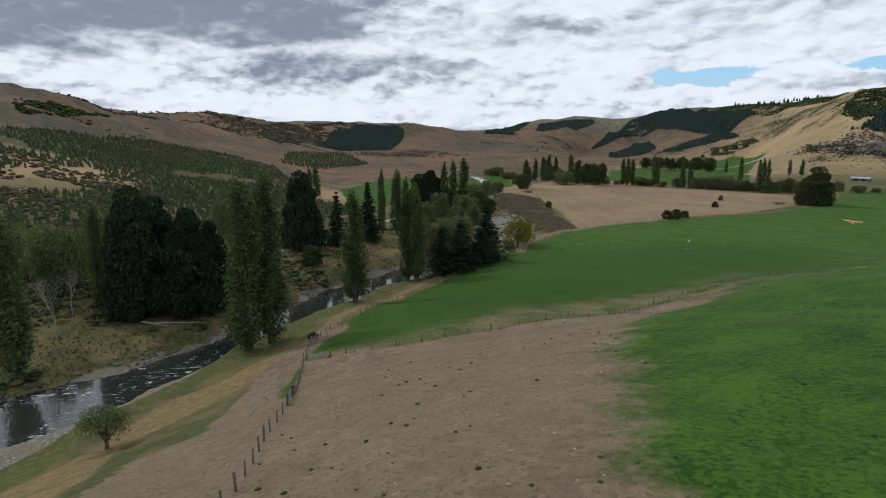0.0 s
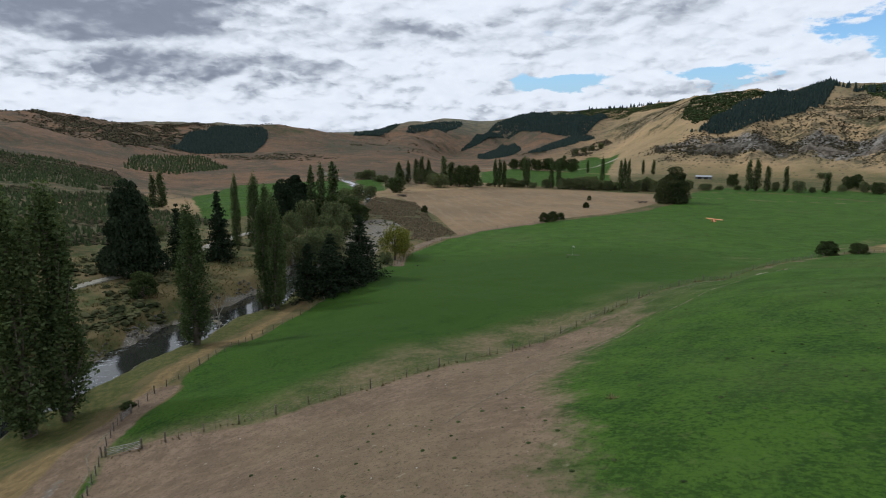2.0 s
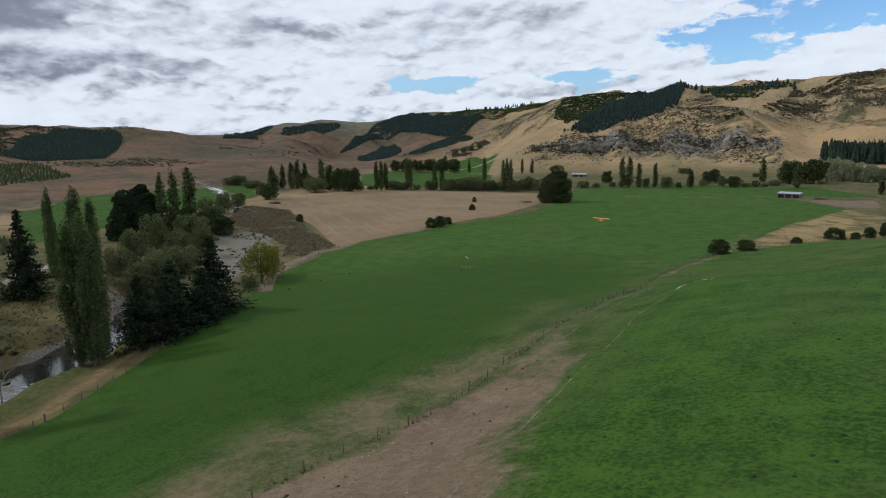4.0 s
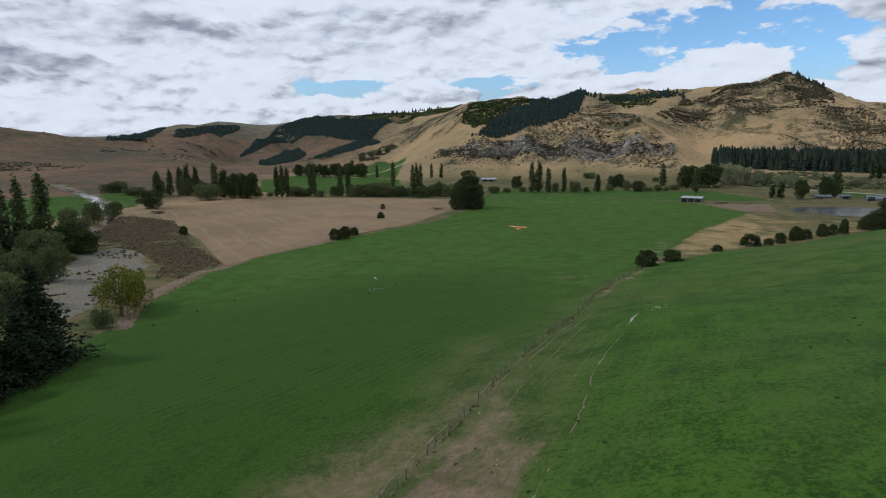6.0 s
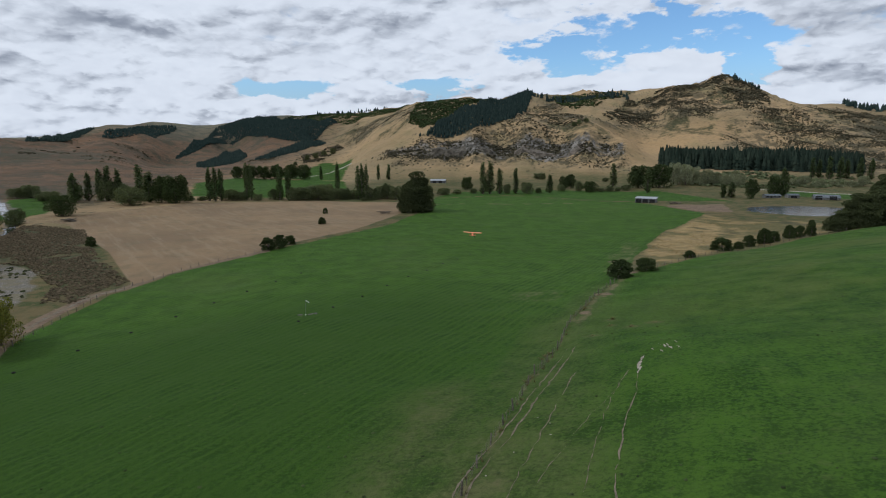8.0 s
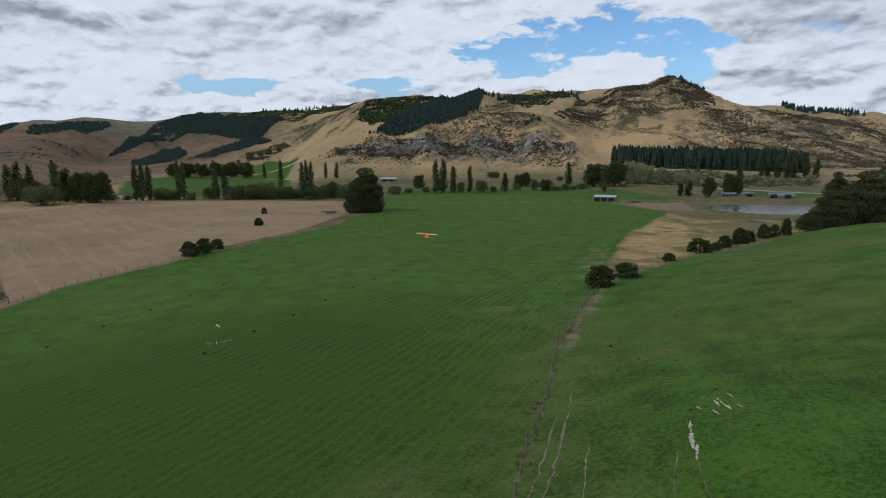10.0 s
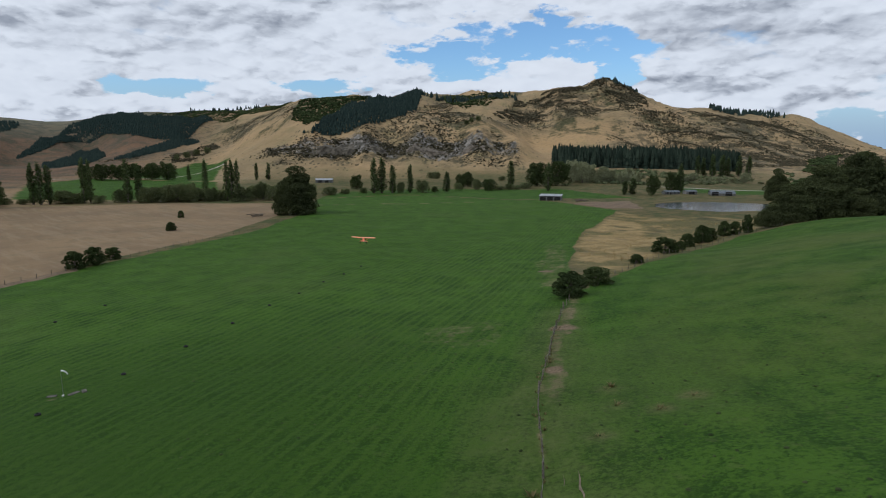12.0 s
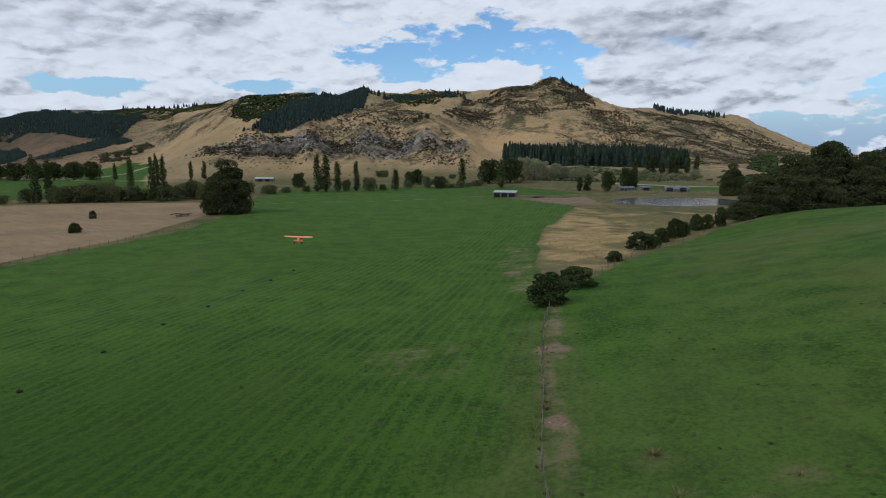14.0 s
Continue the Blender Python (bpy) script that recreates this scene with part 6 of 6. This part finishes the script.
def fence(line, gap, label, seed, battens=0):
    """Posts along a line, now and then a stout one, and four wires."""
    r = random.Random(seed)
    root = new("fence")
    root.matrix_world = pose(line[0][0], line[0][1], land(*line[0][:2]))
    back = root.matrix_world.inverted()
    tops = []
    for (x0, y0), (x1, y1) in zip(line[:-1], line[1:]):
        n = max(1, round(math.hypot(x1 - x0, y1 - y0) / gap))
        for i in range(n):
            k = i / n
            tops.append((x0 + (x1 - x0) * k, y0 + (y1 - y0) * k, i == 0))
    tops.append((*line[-1], True))
    spots = []
    for x, y, stout in tops:
        x, y = x + r.uniform(-0.08, 0.08), y + r.uniform(-0.08, 0.08)
        z = land(x, y)
        spots.append(Vector((x, y, z)))
        p = new("post", STOUT_MESH if stout else POST_MESH)
        p.parent = root
        p.matrix_local = back @ pose(x, y, z, r.uniform(-4, 4), r.uniform(-4, 4), r.uniform(0, 360))
    if battens:
        for a, b in zip(spots[:-1], spots[1:]):
            for i in range(1, battens + 1):
                q = a.lerp(b, i / (battens + 1))
                p = new("batten", BATTEN_MESH)
                p.parent = root
                p.matrix_local = back @ pose(q.x, q.y, land(q.x, q.y), r.uniform(-3, 3), r.uniform(-3, 3), 0)
    for level in (0.25, 0.55, 0.85, 1.1):
        pts = []
        for a, b in zip(spots[:-1], spots[1:]):
            pts += [a + Vector((0, 0, level)), a.lerp(b, 0.5) + Vector((0, 0, level - 0.03))]
        pts.append(spots[-1] + Vector((0, 0, level)))
        v, f = tube([tuple(back @ q) for q in pts], [0.005] * len(pts), 3)
        part("wire", raw("wire", v, f, WIRE), root)
    tagged(root, label, "fence", "farm fences")


fence([(44, -161), (30.7, -152.2), (21, -147), (11.6, -141.2)], 2.6, "grey timber post and wire fence beside the track", 1)
fence([(7.9, -139.3), (-3, -134.6), (-14.1, -129.6), (-28.8, -122.4), (-40, -116)], 2.6, "weathered post and wire fence along the worn field", 2)
fence([(-43.4, -113.4), (-49.1, -107.5), (-55, -96.7), (-66, -79.1)], 3.0, "post and wire fence between track and pasture", 3)
fence([(-22.6, -117)] + FENCE_MAIN[2:], 4.6, "long post and wire fence dividing bare field from pasture", 4, 2)
fence(FENCE_RIVER, 4.2, "low post and wire fence along the top of the river bank", 5)
fence([(14.8, 82), (19, 98), (39, 131), (55, 156), (92, 198), (112, 209)], 4.6, "post and wire fence at the foot of the green hill", 6)


def gate(a, b, label):
    """A tube gate between two stout posts, with five rails and a brace."""
    (x0, y0), (x1, y1) = a, b
    long, turn = math.hypot(x1 - x0, y1 - y0), math.degrees(math.atan2(y1 - y0, x1 - x0))
    root = new("farm_gate")
    root.matrix_world = pose(x0, y0, land(x0, y0), 0, 0, turn)
    tilt = (land(x1, y1) - land(x0, y0)) / long
    for x in (0, long):
        p = new("post", STOUT_MESH)
        p.parent = root
        p.location = (x, 0, tilt * x)
    for i in range(5):
        z = 0.22 + 0.21 * i
        v, f = tube([(0.2, 0, z + tilt * 0.2), (long - 0.2, 0, z + tilt * (long - 0.2))], [0.035, 0.035], 6)
        part("rail", raw("rail", v, f, STEEL, True), root)
    for x in (0.2, long / 2, long - 0.2):
        v, f = tube([(x, 0, 0.2 + tilt * x), (x, 0, 1.1 + tilt * x)], [0.03, 0.03], 6)
        part("upright", raw("upright", v, f, STEEL, True), root)
    v, f = tube([(0.2, 0.03, 0.22 + tilt * 0.2), (long - 0.2, 0.03, 1.06 + tilt * (long - 0.2))], [0.025, 0.025], 5)
    part("brace", raw("brace", v, f, STEEL, True), root)
    tagged(root, label, "gate", "farm gates")


gate((11.6, -141.2), (7.9, -139.3), "closed grey steel tube gate in the track fence")
gate((-28.2, -122.2), (-24.6, -119.2), "closed steel tube gate in the corner of the field")
gate((-40.0, -116.0), (-43.4, -113.4), "steel tube gate across the track")


def building(name, x, y, turn, long, deep, eaves, ridge, wall, roof, label, openings, flat=False):
    """Walls, an iron roof with overhang, and doors, windows or near-black panels for the shade of open bays on one long
    side.
    """
    root = new(name)
    root.matrix_world = pose(x, y, land(x, y) - 0.05, 0, 0, turn)
    for n, (bx, by, sx, sy) in enumerate(((0, -deep / 2, long, 0.18), (0, deep / 2, long, 0.18), (-long / 2 + 0.09, 0, 0.18, deep - 0.2), (long / 2 - 0.09, 0, 0.18, deep - 0.2))):
        bm = bmesh.new()
        box(bm, bx, by, eaves / 2, sx, sy, eaves)
        if n > 1 and not flat:
            at = [bm.verts.new((bx + s * 0.09, yy, zz)) for s in (-1, 1) for yy, zz in ((-deep / 2 + 0.1, eaves), (deep / 2 - 0.1, eaves), (0, ridge - 0.12))]
            for f in ((0, 1, 2), (3, 5, 4), (0, 2, 5, 3), (1, 4, 5, 2)):
                bm.faces.new([at[i] for i in f])
        part("wall", finish(bm, "wall", wall), root)
    slopes = ((-1, 0),) if flat else ((-1, 1), (1, 1))
    for s, pitched in slopes:
        bm = bmesh.new()
        n = 24
        rows = []
        for i in range(n + 1):
            xx = -long / 2 - 0.4 + (long + 0.8) * i / n
            up = 0.03 * (i % 2)
            if pitched:
                a, b = (xx, s * (deep / 2 + 0.4), eaves - 0.12 + up), (xx, 0, ridge + up)
            else:
                a, b = (xx, -deep / 2 - 0.6, eaves + 0.12 + up), (xx, deep / 2 + 0.4, ridge + up)
            rows.append([bm.verts.new(a), bm.verts.new(b), bm.verts.new((b[0], b[1], b[2] - 0.08)), bm.verts.new((a[0], a[1], a[2] - 0.08))])
        for p, q in zip(rows[:-1], rows[1:]):
            for i in range(4):
                bm.faces.new((p[i], p[(i + 1) % 4], q[(i + 1) % 4], q[i]))
        part("roof", finish(bm, "roof", roof), root)
    # open bays are only dark panels on a closed wall, shade put into colour
    for kind, ox, oz, w, h in openings:
        bm = bmesh.new()
        box(bm, ox, -deep / 2 - 0.1, oz + h / 2, w, 0.08, h)
        flat_panel = part(kind, finish(bm, kind, GLASS if kind == "window" else DARK), root)
        bm = bmesh.new()
        for fx, fz, fw, fh in ((ox, oz + h, w + 0.2, 0.1), (ox - w / 2, oz + h / 2, 0.1, h), (ox + w / 2, oz + h / 2, 0.1, h)):
            box(bm, fx, -deep / 2 - 0.15, fz, fw, 0.06, fh)
        part("trim", finish(bm, "trim", CLAD), flat_panel)
    tagged(root, label, "building", "farm buildings")


building("hay_shed", 42.5, 401, -14, 15, 8, 3.2, 4.2, CLAD, ROOF_IRON, "open-fronted farm shed with a pale iron roof", [("opening", -5, 0.05, 4, 2.7), ("opening", 0, 0.05, 4, 2.7), ("opening", 5, 0.05, 4, 2.7)], True)
building("farmhouse", 144, 463, 12, 12, 7, 2.0, 3.2, CLAD, GREY_IRON, "low grey farmhouse with a dull iron roof among trees", [("window", -4.6, 0.9, 1.8, 1.2), ("door", -2, 0.1, 1, 2.1), ("window", 1.2, 0.9, 1.8, 1.2), ("window", 4.6, 0.9, 1.6, 1.2)])
building("garage", 161, 470, 12, 9, 6, 2.6, 3.6, CLAD, GREY_IRON, "dark garage beside the farmhouse", [("opening", 0, 0.05, 5, 2.2)])
building("barn", 184, 464, -6, 18, 10, 2.0, 4.0, CLAD, GREY_IRON, "wide grey iron barn beyond the pond", [("opening", -6, 0.05, 5, 3), ("opening", 4, 0.05, 5, 3)])
building("barn", -182, 602, 8, 18, 8, 3.0, 4.4, CLAD, ROOF_IRON, "long low barn with a pale roof below the hills", [("opening", -4, 0.05, 4, 2.5), ("opening", 3, 0.05, 4, 2.5)])


def windsock(x, y):
    """A white sock on a thin pole, with a box and a tyre at its foot."""
    root = new("windsock")
    root.matrix_world = pose(x, y, land(x, y)) @ Matrix.Scale(0.75, 4)
    v, f = tube([(0, 0, -0.3), (0, 0, 4.6)], [0.04, 0.025], 7)
    part("pole", raw("pole", v, f, STEEL, True), root)
    v, f = tube([(0.1, 0, 4.5), (0.4, 0.1, 4.45), (0.75, 0.2, 4.2), (1.0, 0.3, 3.8)], [0.15, 0.13, 0.1, 0.07], 9)
    part("sock", raw("sock", v, f, PLASTIC, True), root, "drooping white fabric sock")
    bm = bmesh.new()
    bmesh.ops.create_cone(bm, cap_ends=False, segments=14, radius1=0.15, radius2=0.15, depth=0.04, matrix=Matrix.Translation((0.1, 0, 4.5)) @ pose(0, 0, 0, 0, 90, 0))
    part("hoop", finish(bm, "hoop", STEEL), root)
    bm = bmesh.new()
    box(bm, 0.1, -0.2, 0.12, 0.25, 0.25, 0.3, 20, 0.03)
    part("base_box", finish(bm, "base_box", PLASTIC), root, "white box at the pole's foot")
    tagged(root, "white windsock on a thin pole in the pasture", "windsock")


windsock(-52.9, 41.7)
for ox, oy, turn, seed in ((-1.3, -0.4, 20, 1), (0.9, 0.7, 75, 2), (1.8, 1.4, 130, 3)):
    r_slab = random.Random(seed)
    bm = bmesh.new()
    box(bm, 0, 0, 0.09, 1.1 + 0.3 * r_slab.random(), 0.55, 0.16, 0, 0.03)
    for v in bm.verts:
        v.co.z += 0.04 * math.sin(3 * v.co.x + seed)
    slab = new("broken_slab", finish(bm, "broken_slab", STONE))
    slab.matrix_world = pose(-52.9 + ox, 41.7 + oy, land(-52.9 + ox, 41.7 + oy) - 0.04, 0, 0, turn)
    tagged(slab, "broken grey slab lying in dug-up grass by the windsock", "slab", "slabs by the windsock")


def tyre_thing(x, y):
    bm = bmesh.new()
    verts, faces = [], []
    n, k = 16, 8
    for i in range(n):
        a = 6.2832 * i / n
        for j in range(k):
            b = 6.2832 * j / k
            rr = 0.5 + 0.2 * math.cos(b)
            verts.append(bm.verts.new((rr * math.cos(a), rr * math.sin(a), 0.17 + 0.17 * math.sin(b))))
    for i in range(n):
        for j in range(k):
            bm.faces.new((verts[i * k + j], verts[(i + 1) % n * k + j], verts[(i + 1) % n * k + (j + 1) % k], verts[i * k + (j + 1) % k]))
    ob = new("old_tyre", finish(bm, "old_tyre", RUBBER, True))
    ob.matrix_world = pose(x, y, land(x, y) + 0.01, 0, 0, 0) @ Matrix.Diagonal((0.5, 0.5, 0.7, 1))
    tagged(ob, "old black tyre marking the edge of an airstrip", "tyre", "airstrip tyres")


for i in range(9):
    tyre_thing(-51.4 + 1.75 * i, 35.6 + 13.5 * i)
for i in range(8):
    tyre_thing(-93.6 + 1.65 * i, 3.6 + 12.6 * i)


def aeroplane(m):
    """A small high-wing tail-dragger, its nose along +y, with fat tyres."""
    root = new("light_aeroplane")
    root.matrix_world = m

    def hull(rows, sides=10):
        bm, rings = bmesh.new(), []
        for y, z, w, h in rows:
            rings.append([bm.verts.new((w * math.copysign(abs(math.cos(a)) ** 0.7, math.cos(a)), y, z + h * math.copysign(abs(math.sin(a)) ** 0.7, math.sin(a)))) for a in [6.2832 * k / sides for k in range(sides)]])
        for p, q in zip(rings[:-1], rings[1:]):
            for k in range(sides):
                bm.faces.new((p[k], p[(k + 1) % sides], q[(k + 1) % sides], q[k]))
        bm.faces.new(rings[0])
        bm.faces.new(rings[-1][::-1])
        return bm

    part("fuselage", finish(hull([(-3.6, 0.35, 0.06, 0.14), (-2.4, 0.25, 0.17, 0.24), (-1.0, 0.15, 0.32, 0.42), (0.0, 0.15, 0.38, 0.55), (0.9, 0.1, 0.38, 0.5), (1.3, 0.0, 0.36, 0.36), (1.9, -0.02, 0.28, 0.28)]), "fuselage", ORANGE, True), root)

    def wing(y0, y1, span, z, thick, rise):
        bm, rings = bmesh.new(), []
        chord = y1 - y0
        shape = ((0, 0), (0.3, 0.45), (0.7, 0.75), (0.92, 0.5), (1.0, 0.1), (0.85, -0.25), (0.4, -0.2))
        n = 8
        for i in range(n + 1):
            s = -1 + 2 * i / n
            c = 0.82 if abs(s) == 1 else 1.0
            rings.append([bm.verts.new((s * span / 2, y0 + chord * (0.5 + (u - 0.5) * c), z + rise * abs(s) + thick * v * c)) for u, v in shape])
        for p, q in zip(rings[:-1], rings[1:]):
            for k in range(len(shape)):
                bm.faces.new((p[k], p[(k + 1) % len(shape)], q[(k + 1) % len(shape)], q[k]))
        bm.faces.new(rings[0])
        bm.faces.new(rings[-1][::-1])
        return bm

    part("wing", finish(wing(-0.35, 1.05, 7.2, 0.72, 0.17, 0.1), "wing", PALE_ORANGE, True), root, "straight high wing of pale orange fabric")
    part("tailplane", finish(wing(-3.7, -2.95, 2.3, 0.38, 0.06, 0), "tailplane", ORANGE), root)
    bm = bmesh.new()
    outline = ((-3.75, 0.3), (-3.85, 1.0), (-3.55, 1.2), (-3.2, 0.95), (-2.8, 0.45))
    sides = [[bm.verts.new((s * 0.035, y, z)) for y, z in outline] for s in (-1, 1)]
    bm.faces.new(sides[0])
    bm.faces.new(sides[1][::-1])
    for k in range(5):
        bm.faces.new((sides[0][k], sides[0][(k + 1) % 5], sides[1][(k + 1) % 5], sides[1][k]))
    part("fin", finish(bm, "fin", ORANGE), root)
    bm = bmesh.new()
    box(bm, 0, 0.62, 0.48, 0.72, 0.75, 0.3, 0, 0.06)
    part("cabin_window", finish(bm, "cabin_window", GLASS), root)
    for s in (-1, 1):
        v, f = tube([(s * 0.35, 0.45, -0.25), (s * 2.0, 0.5, 0.72)], [0.035, 0.035], 5)
        part("wing_strut", raw("wing_strut", v, f, ORANGE, True), root)
        v, f = tube([(s * 0.3, 0.75, -0.2), (s * 0.85, 0.8, -0.85)], [0.04, 0.035], 5)
        leg = part("landing_leg", raw("landing_leg", v, f, RUBBER, True), root)
        bm = bmesh.new()
        bmesh.ops.create_cone(bm, cap_ends=True, segments=16, radius1=0.33, radius2=0.33, depth=0.24, matrix=pose(s * 0.93, 0.8, -0.9, 0, 90, 0))
        bmesh.ops.bevel(bm, geom=[e for e in bm.edges if len(e.link_faces) == 2 and e.calc_face_angle() > 1], offset=0.07, segments=2, affect="EDGES")
        part("tyre", finish(bm, "tyre", RUBBER, True), leg, "fat black tyre")
    v, f = tube([(0, -3.5, 0.25), (0, -3.7, 0.0)], [0.02, 0.02], 5)
    part("tail_leg", raw("tail_leg", v, f, RUBBER, True), root)
    bm = bmesh.new()
    bmesh.ops.create_cone(bm, cap_ends=True, segments=12, radius1=0.13, radius2=0.02, depth=0.3, matrix=pose(0, 2.05, -0.02, -90, 0, 0))
    part("spinner", finish(bm, "spinner", ORANGE, True), root)
    bm = bmesh.new()
    box(bm, 0, 1.98, -0.02, 1.75, 0.04, 0.13, 0, 0.015)
    part("propeller", finish(bm, "propeller", RUBBER), root)
    tagged(root, "orange high-wing light aeroplane flying low over the pasture", "aeroplane")


aeroplane(pose(-42.5, 170, 9.9, 2, 4, 14) @ Matrix.Scale(1.12, 4))


def log_heap(x, y, count, seed):
    """Logs and stumps pushed into a heap."""
    r = random.Random(seed)
    root = new("log_heap")
    root.matrix_world = pose(x, y, land(x, y))
    for i in range(count):
        a, lift = r.uniform(0, 3.14), r.uniform(0.2, 1.6)
        c, s, h = math.cos(a), math.sin(a), r.uniform(1.5, 3.4)
        ox, oy = r.uniform(-3, 3), r.uniform(-1.5, 1.5)
        v, f = tube([(ox - c * h, oy - s * h, lift - 0.2), (ox, oy, lift), (ox + c * h, oy + s * h, lift + r.uniform(-0.4, 0.4))], [0.28, 0.25, 0.17], 7)
        part("log", raw("log", v, f, BARK, True), root)
    tagged(root, "heap of old grey logs pushed together on stubble", "logs")


log_heap(-302, 205, 22, 3)
log_heap(62, 388, 12, 4)
log_heap(-131, 290, 7, 5)


def fallen_log(x, y, turn, long, thick):
    pts = [(-long / 2, 0, thick), (-long / 6, 0.1, thick * 1.2), (long / 4, -0.1, thick * 1.1), (long / 2, 0.05, thick * 1.6)]
    v, f = tube(pts, [thick, thick * 0.9, thick * 0.7, thick * 0.4], 8)
    ob = new("fallen_log", raw("fallen_log", v, f, PALE_BARK, True))
    ob.matrix_world = pose(x, y, land(x, y) - 0.05, 0, 0, turn)
    tagged(ob, "bleached fallen log lying on the river bank", "log", "fallen logs")


fallen_log(-86, -137, 30, 9, 0.3)
fallen_log(-84, -132, 55, 11, 0.25)
fallen_log(-92, -139, -20, 6, 0.35)


def roadway(name, line, wide, label):
    verts, faces = [], []
    pts = []
    for a, b in zip(line[:-1], line[1:]):
        n = max(1, int(math.hypot(b[0] - a[0], b[1] - a[1]) / 4))
        pts += [(a[0] + (b[0] - a[0]) * i / n, a[1] + (b[1] - a[1]) * i / n) for i in range(n)]
    pts.append(line[-1])
    for i, p in enumerate(pts):
        q, o = pts[min(i + 1, len(pts) - 1)], pts[max(i - 1, 0)]
        d = math.hypot(q[0] - o[0], q[1] - o[1])
        sx, sy = -(q[1] - o[1]) / d * wide / 2, (q[0] - o[0]) / d * wide / 2
        z = max(land(p[0] - sx, p[1] - sy), land(p[0] + sx, p[1] + sy), land(*p)) + 0.12
        verts += [(p[0] - sx, p[1] - sy, z), (p[0] + sx, p[1] + sy, z), (p[0] - sx * 1.3, p[1] - sy * 1.3, z - 0.8), (p[0] + sx * 1.3, p[1] + sy * 1.3, z - 0.8)]
    for i in range(len(pts) - 1):
        a = i * 4
        faces += [(a, a + 1, a + 5, a + 4), (a + 2, a, a + 4, a + 6), (a + 1, a + 3, a + 7, a + 5)]
    tagged(new(name, raw(name, verts, faces, ROADWAY)), label, "road", kind="structure")


def trodden(name, lines, wide, label, seed, mat=MUD_PATH, step=0.5):
    """Narrow trodden lines lying on the grass, ragged, broken here and there and thin at their ends."""
    r = np.random.default_rng(seed)
    verts, faces = [], []
    for line, off in lines:
        pts = []
        for a, b in zip(line[:-1], line[1:]):
            n = max(1, int(math.hypot(b[0] - a[0], b[1] - a[1]) / step))
            pts += [(a[0] + (b[0] - a[0]) * i / n, a[1] + (b[1] - a[1]) * i / n) for i in range(n)]
        pts.append(line[-1])
        px, py = np.array([p[0] for p in pts]), np.array([p[1] for p in pts])
        px = px + off + 0.3 * ripple(px, py, 6, seed) + 0.35 * step * ripple(px, py, 3 * step, seed + 1)
        end = np.minimum(np.arange(len(px)), np.arange(len(px))[::-1]) * step
        w = wide * np.clip(0.62 + 0.6 * ripple(px, py, 7 * step, seed + 2) + r.uniform(-0.35, 0.35, len(px)), 0.05, 1.4) * np.clip(end / (5 * step), 0.03, 1)
        lean = wide * 0.3 * r.uniform(-1, 1, (2, len(px)))
        left, right = px - w + lean[0] * w / wide, px + w + lean[1] * w / wide
        z = np.maximum(height(left, py), height(right, py)) + 0.03
        first = len(verts)
        for i in range(len(px)):
            verts += [(left[i], py[i], z[i]), (right[i], py[i] + 0.1, z[i])]
        for i in range(len(px) - 1):
            if w[i] > 0.08 * wide:
                a = first + 2 * i
                faces.append((a, a + 1, a + 3, a + 2))
    tagged(new(name, raw(name, verts, faces, mat)), label, "path", kind="structure")


trodden("path", [(SHEEP_PATH, 0)], 0.085, "narrow brown sheep track worn down the slope", 203)
trodden("path", [(FIELD_LINE, 0)], 0.13, "narrow pale sheep track worn through the grass", 201)
trodden("path", [(WHEEL_PATH, -0.6), (WHEEL_PATH, 0.6)], 0.12, "pair of brown wheel tracks beside the fence", 205)
trodden("path", [(THIRD_PATH, 0), (FOURTH_PATH, 0), ([(5.5, -40), (6.2, -28), (8.5, -12), (10, 2)], 0)], 0.07, "faint trodden lines along the slope", 209)
trodden("path", [([(21.2, 6.4), (21.6, 4.2), (22.0, 2.2)], 0), ([(20.1, 7.2), (20.5, 5.6)], 0.1), ([(18.6, 2.2), (17.8, -1.5), (17.4, -4.2)], 0), ([(22.6, 3.6), (23.1, 2.0)], 0), ([(20.6, 3.2), (20.9, 1.4)], 0), ([(19.4, 5.4), (19.7, 3.8)], 0), ([(17.9, -3.2), (17.2, -6)], 0), ([(22.3, 6.8), (22.8, 4.6)], 0), ([(21.0, 5.6), (21.3, 3.4)], 0)], 0.2, "pale scrapes of bare clay on the slope", 213, CLAY, 0.16)
trodden("path", [([(9.4, -144.6), (0, -139.5), (-9, -136), (-15.4, -135)], 0), ([(-11, -134.5), (-14.7, -132.4), (-20.2, -128.4), (-26, -125)], 0), ([(-13, -136), (-17, -131.5), (-24, -127)], 0.3), ([(-25.3, -125), (-31, -123.6), (-36, -119)], 0)], 0.22, "pale scuffed earth on the farm track", 217, MUD_PATH, 0.2)
roadway("road", [(-128, -190), (-131, -140), (-133, -105), (-137, -88), (-142, -70), (-154, -53), (-175, -30), (-200, 5)], 3.5, "narrow pale gravel road across the river")
roadway("road", [(150, 560), (181, 543), (256, 526), (319, 522), (420, 530), (600, 560)], 5.0, "pale road beyond the farm buildings")
roadway("road", [(-560, 640), (-470, 660), (-420, 690), (-400, 760), (-420, 880)], 3.0, "pale farm road winding up to the hills")
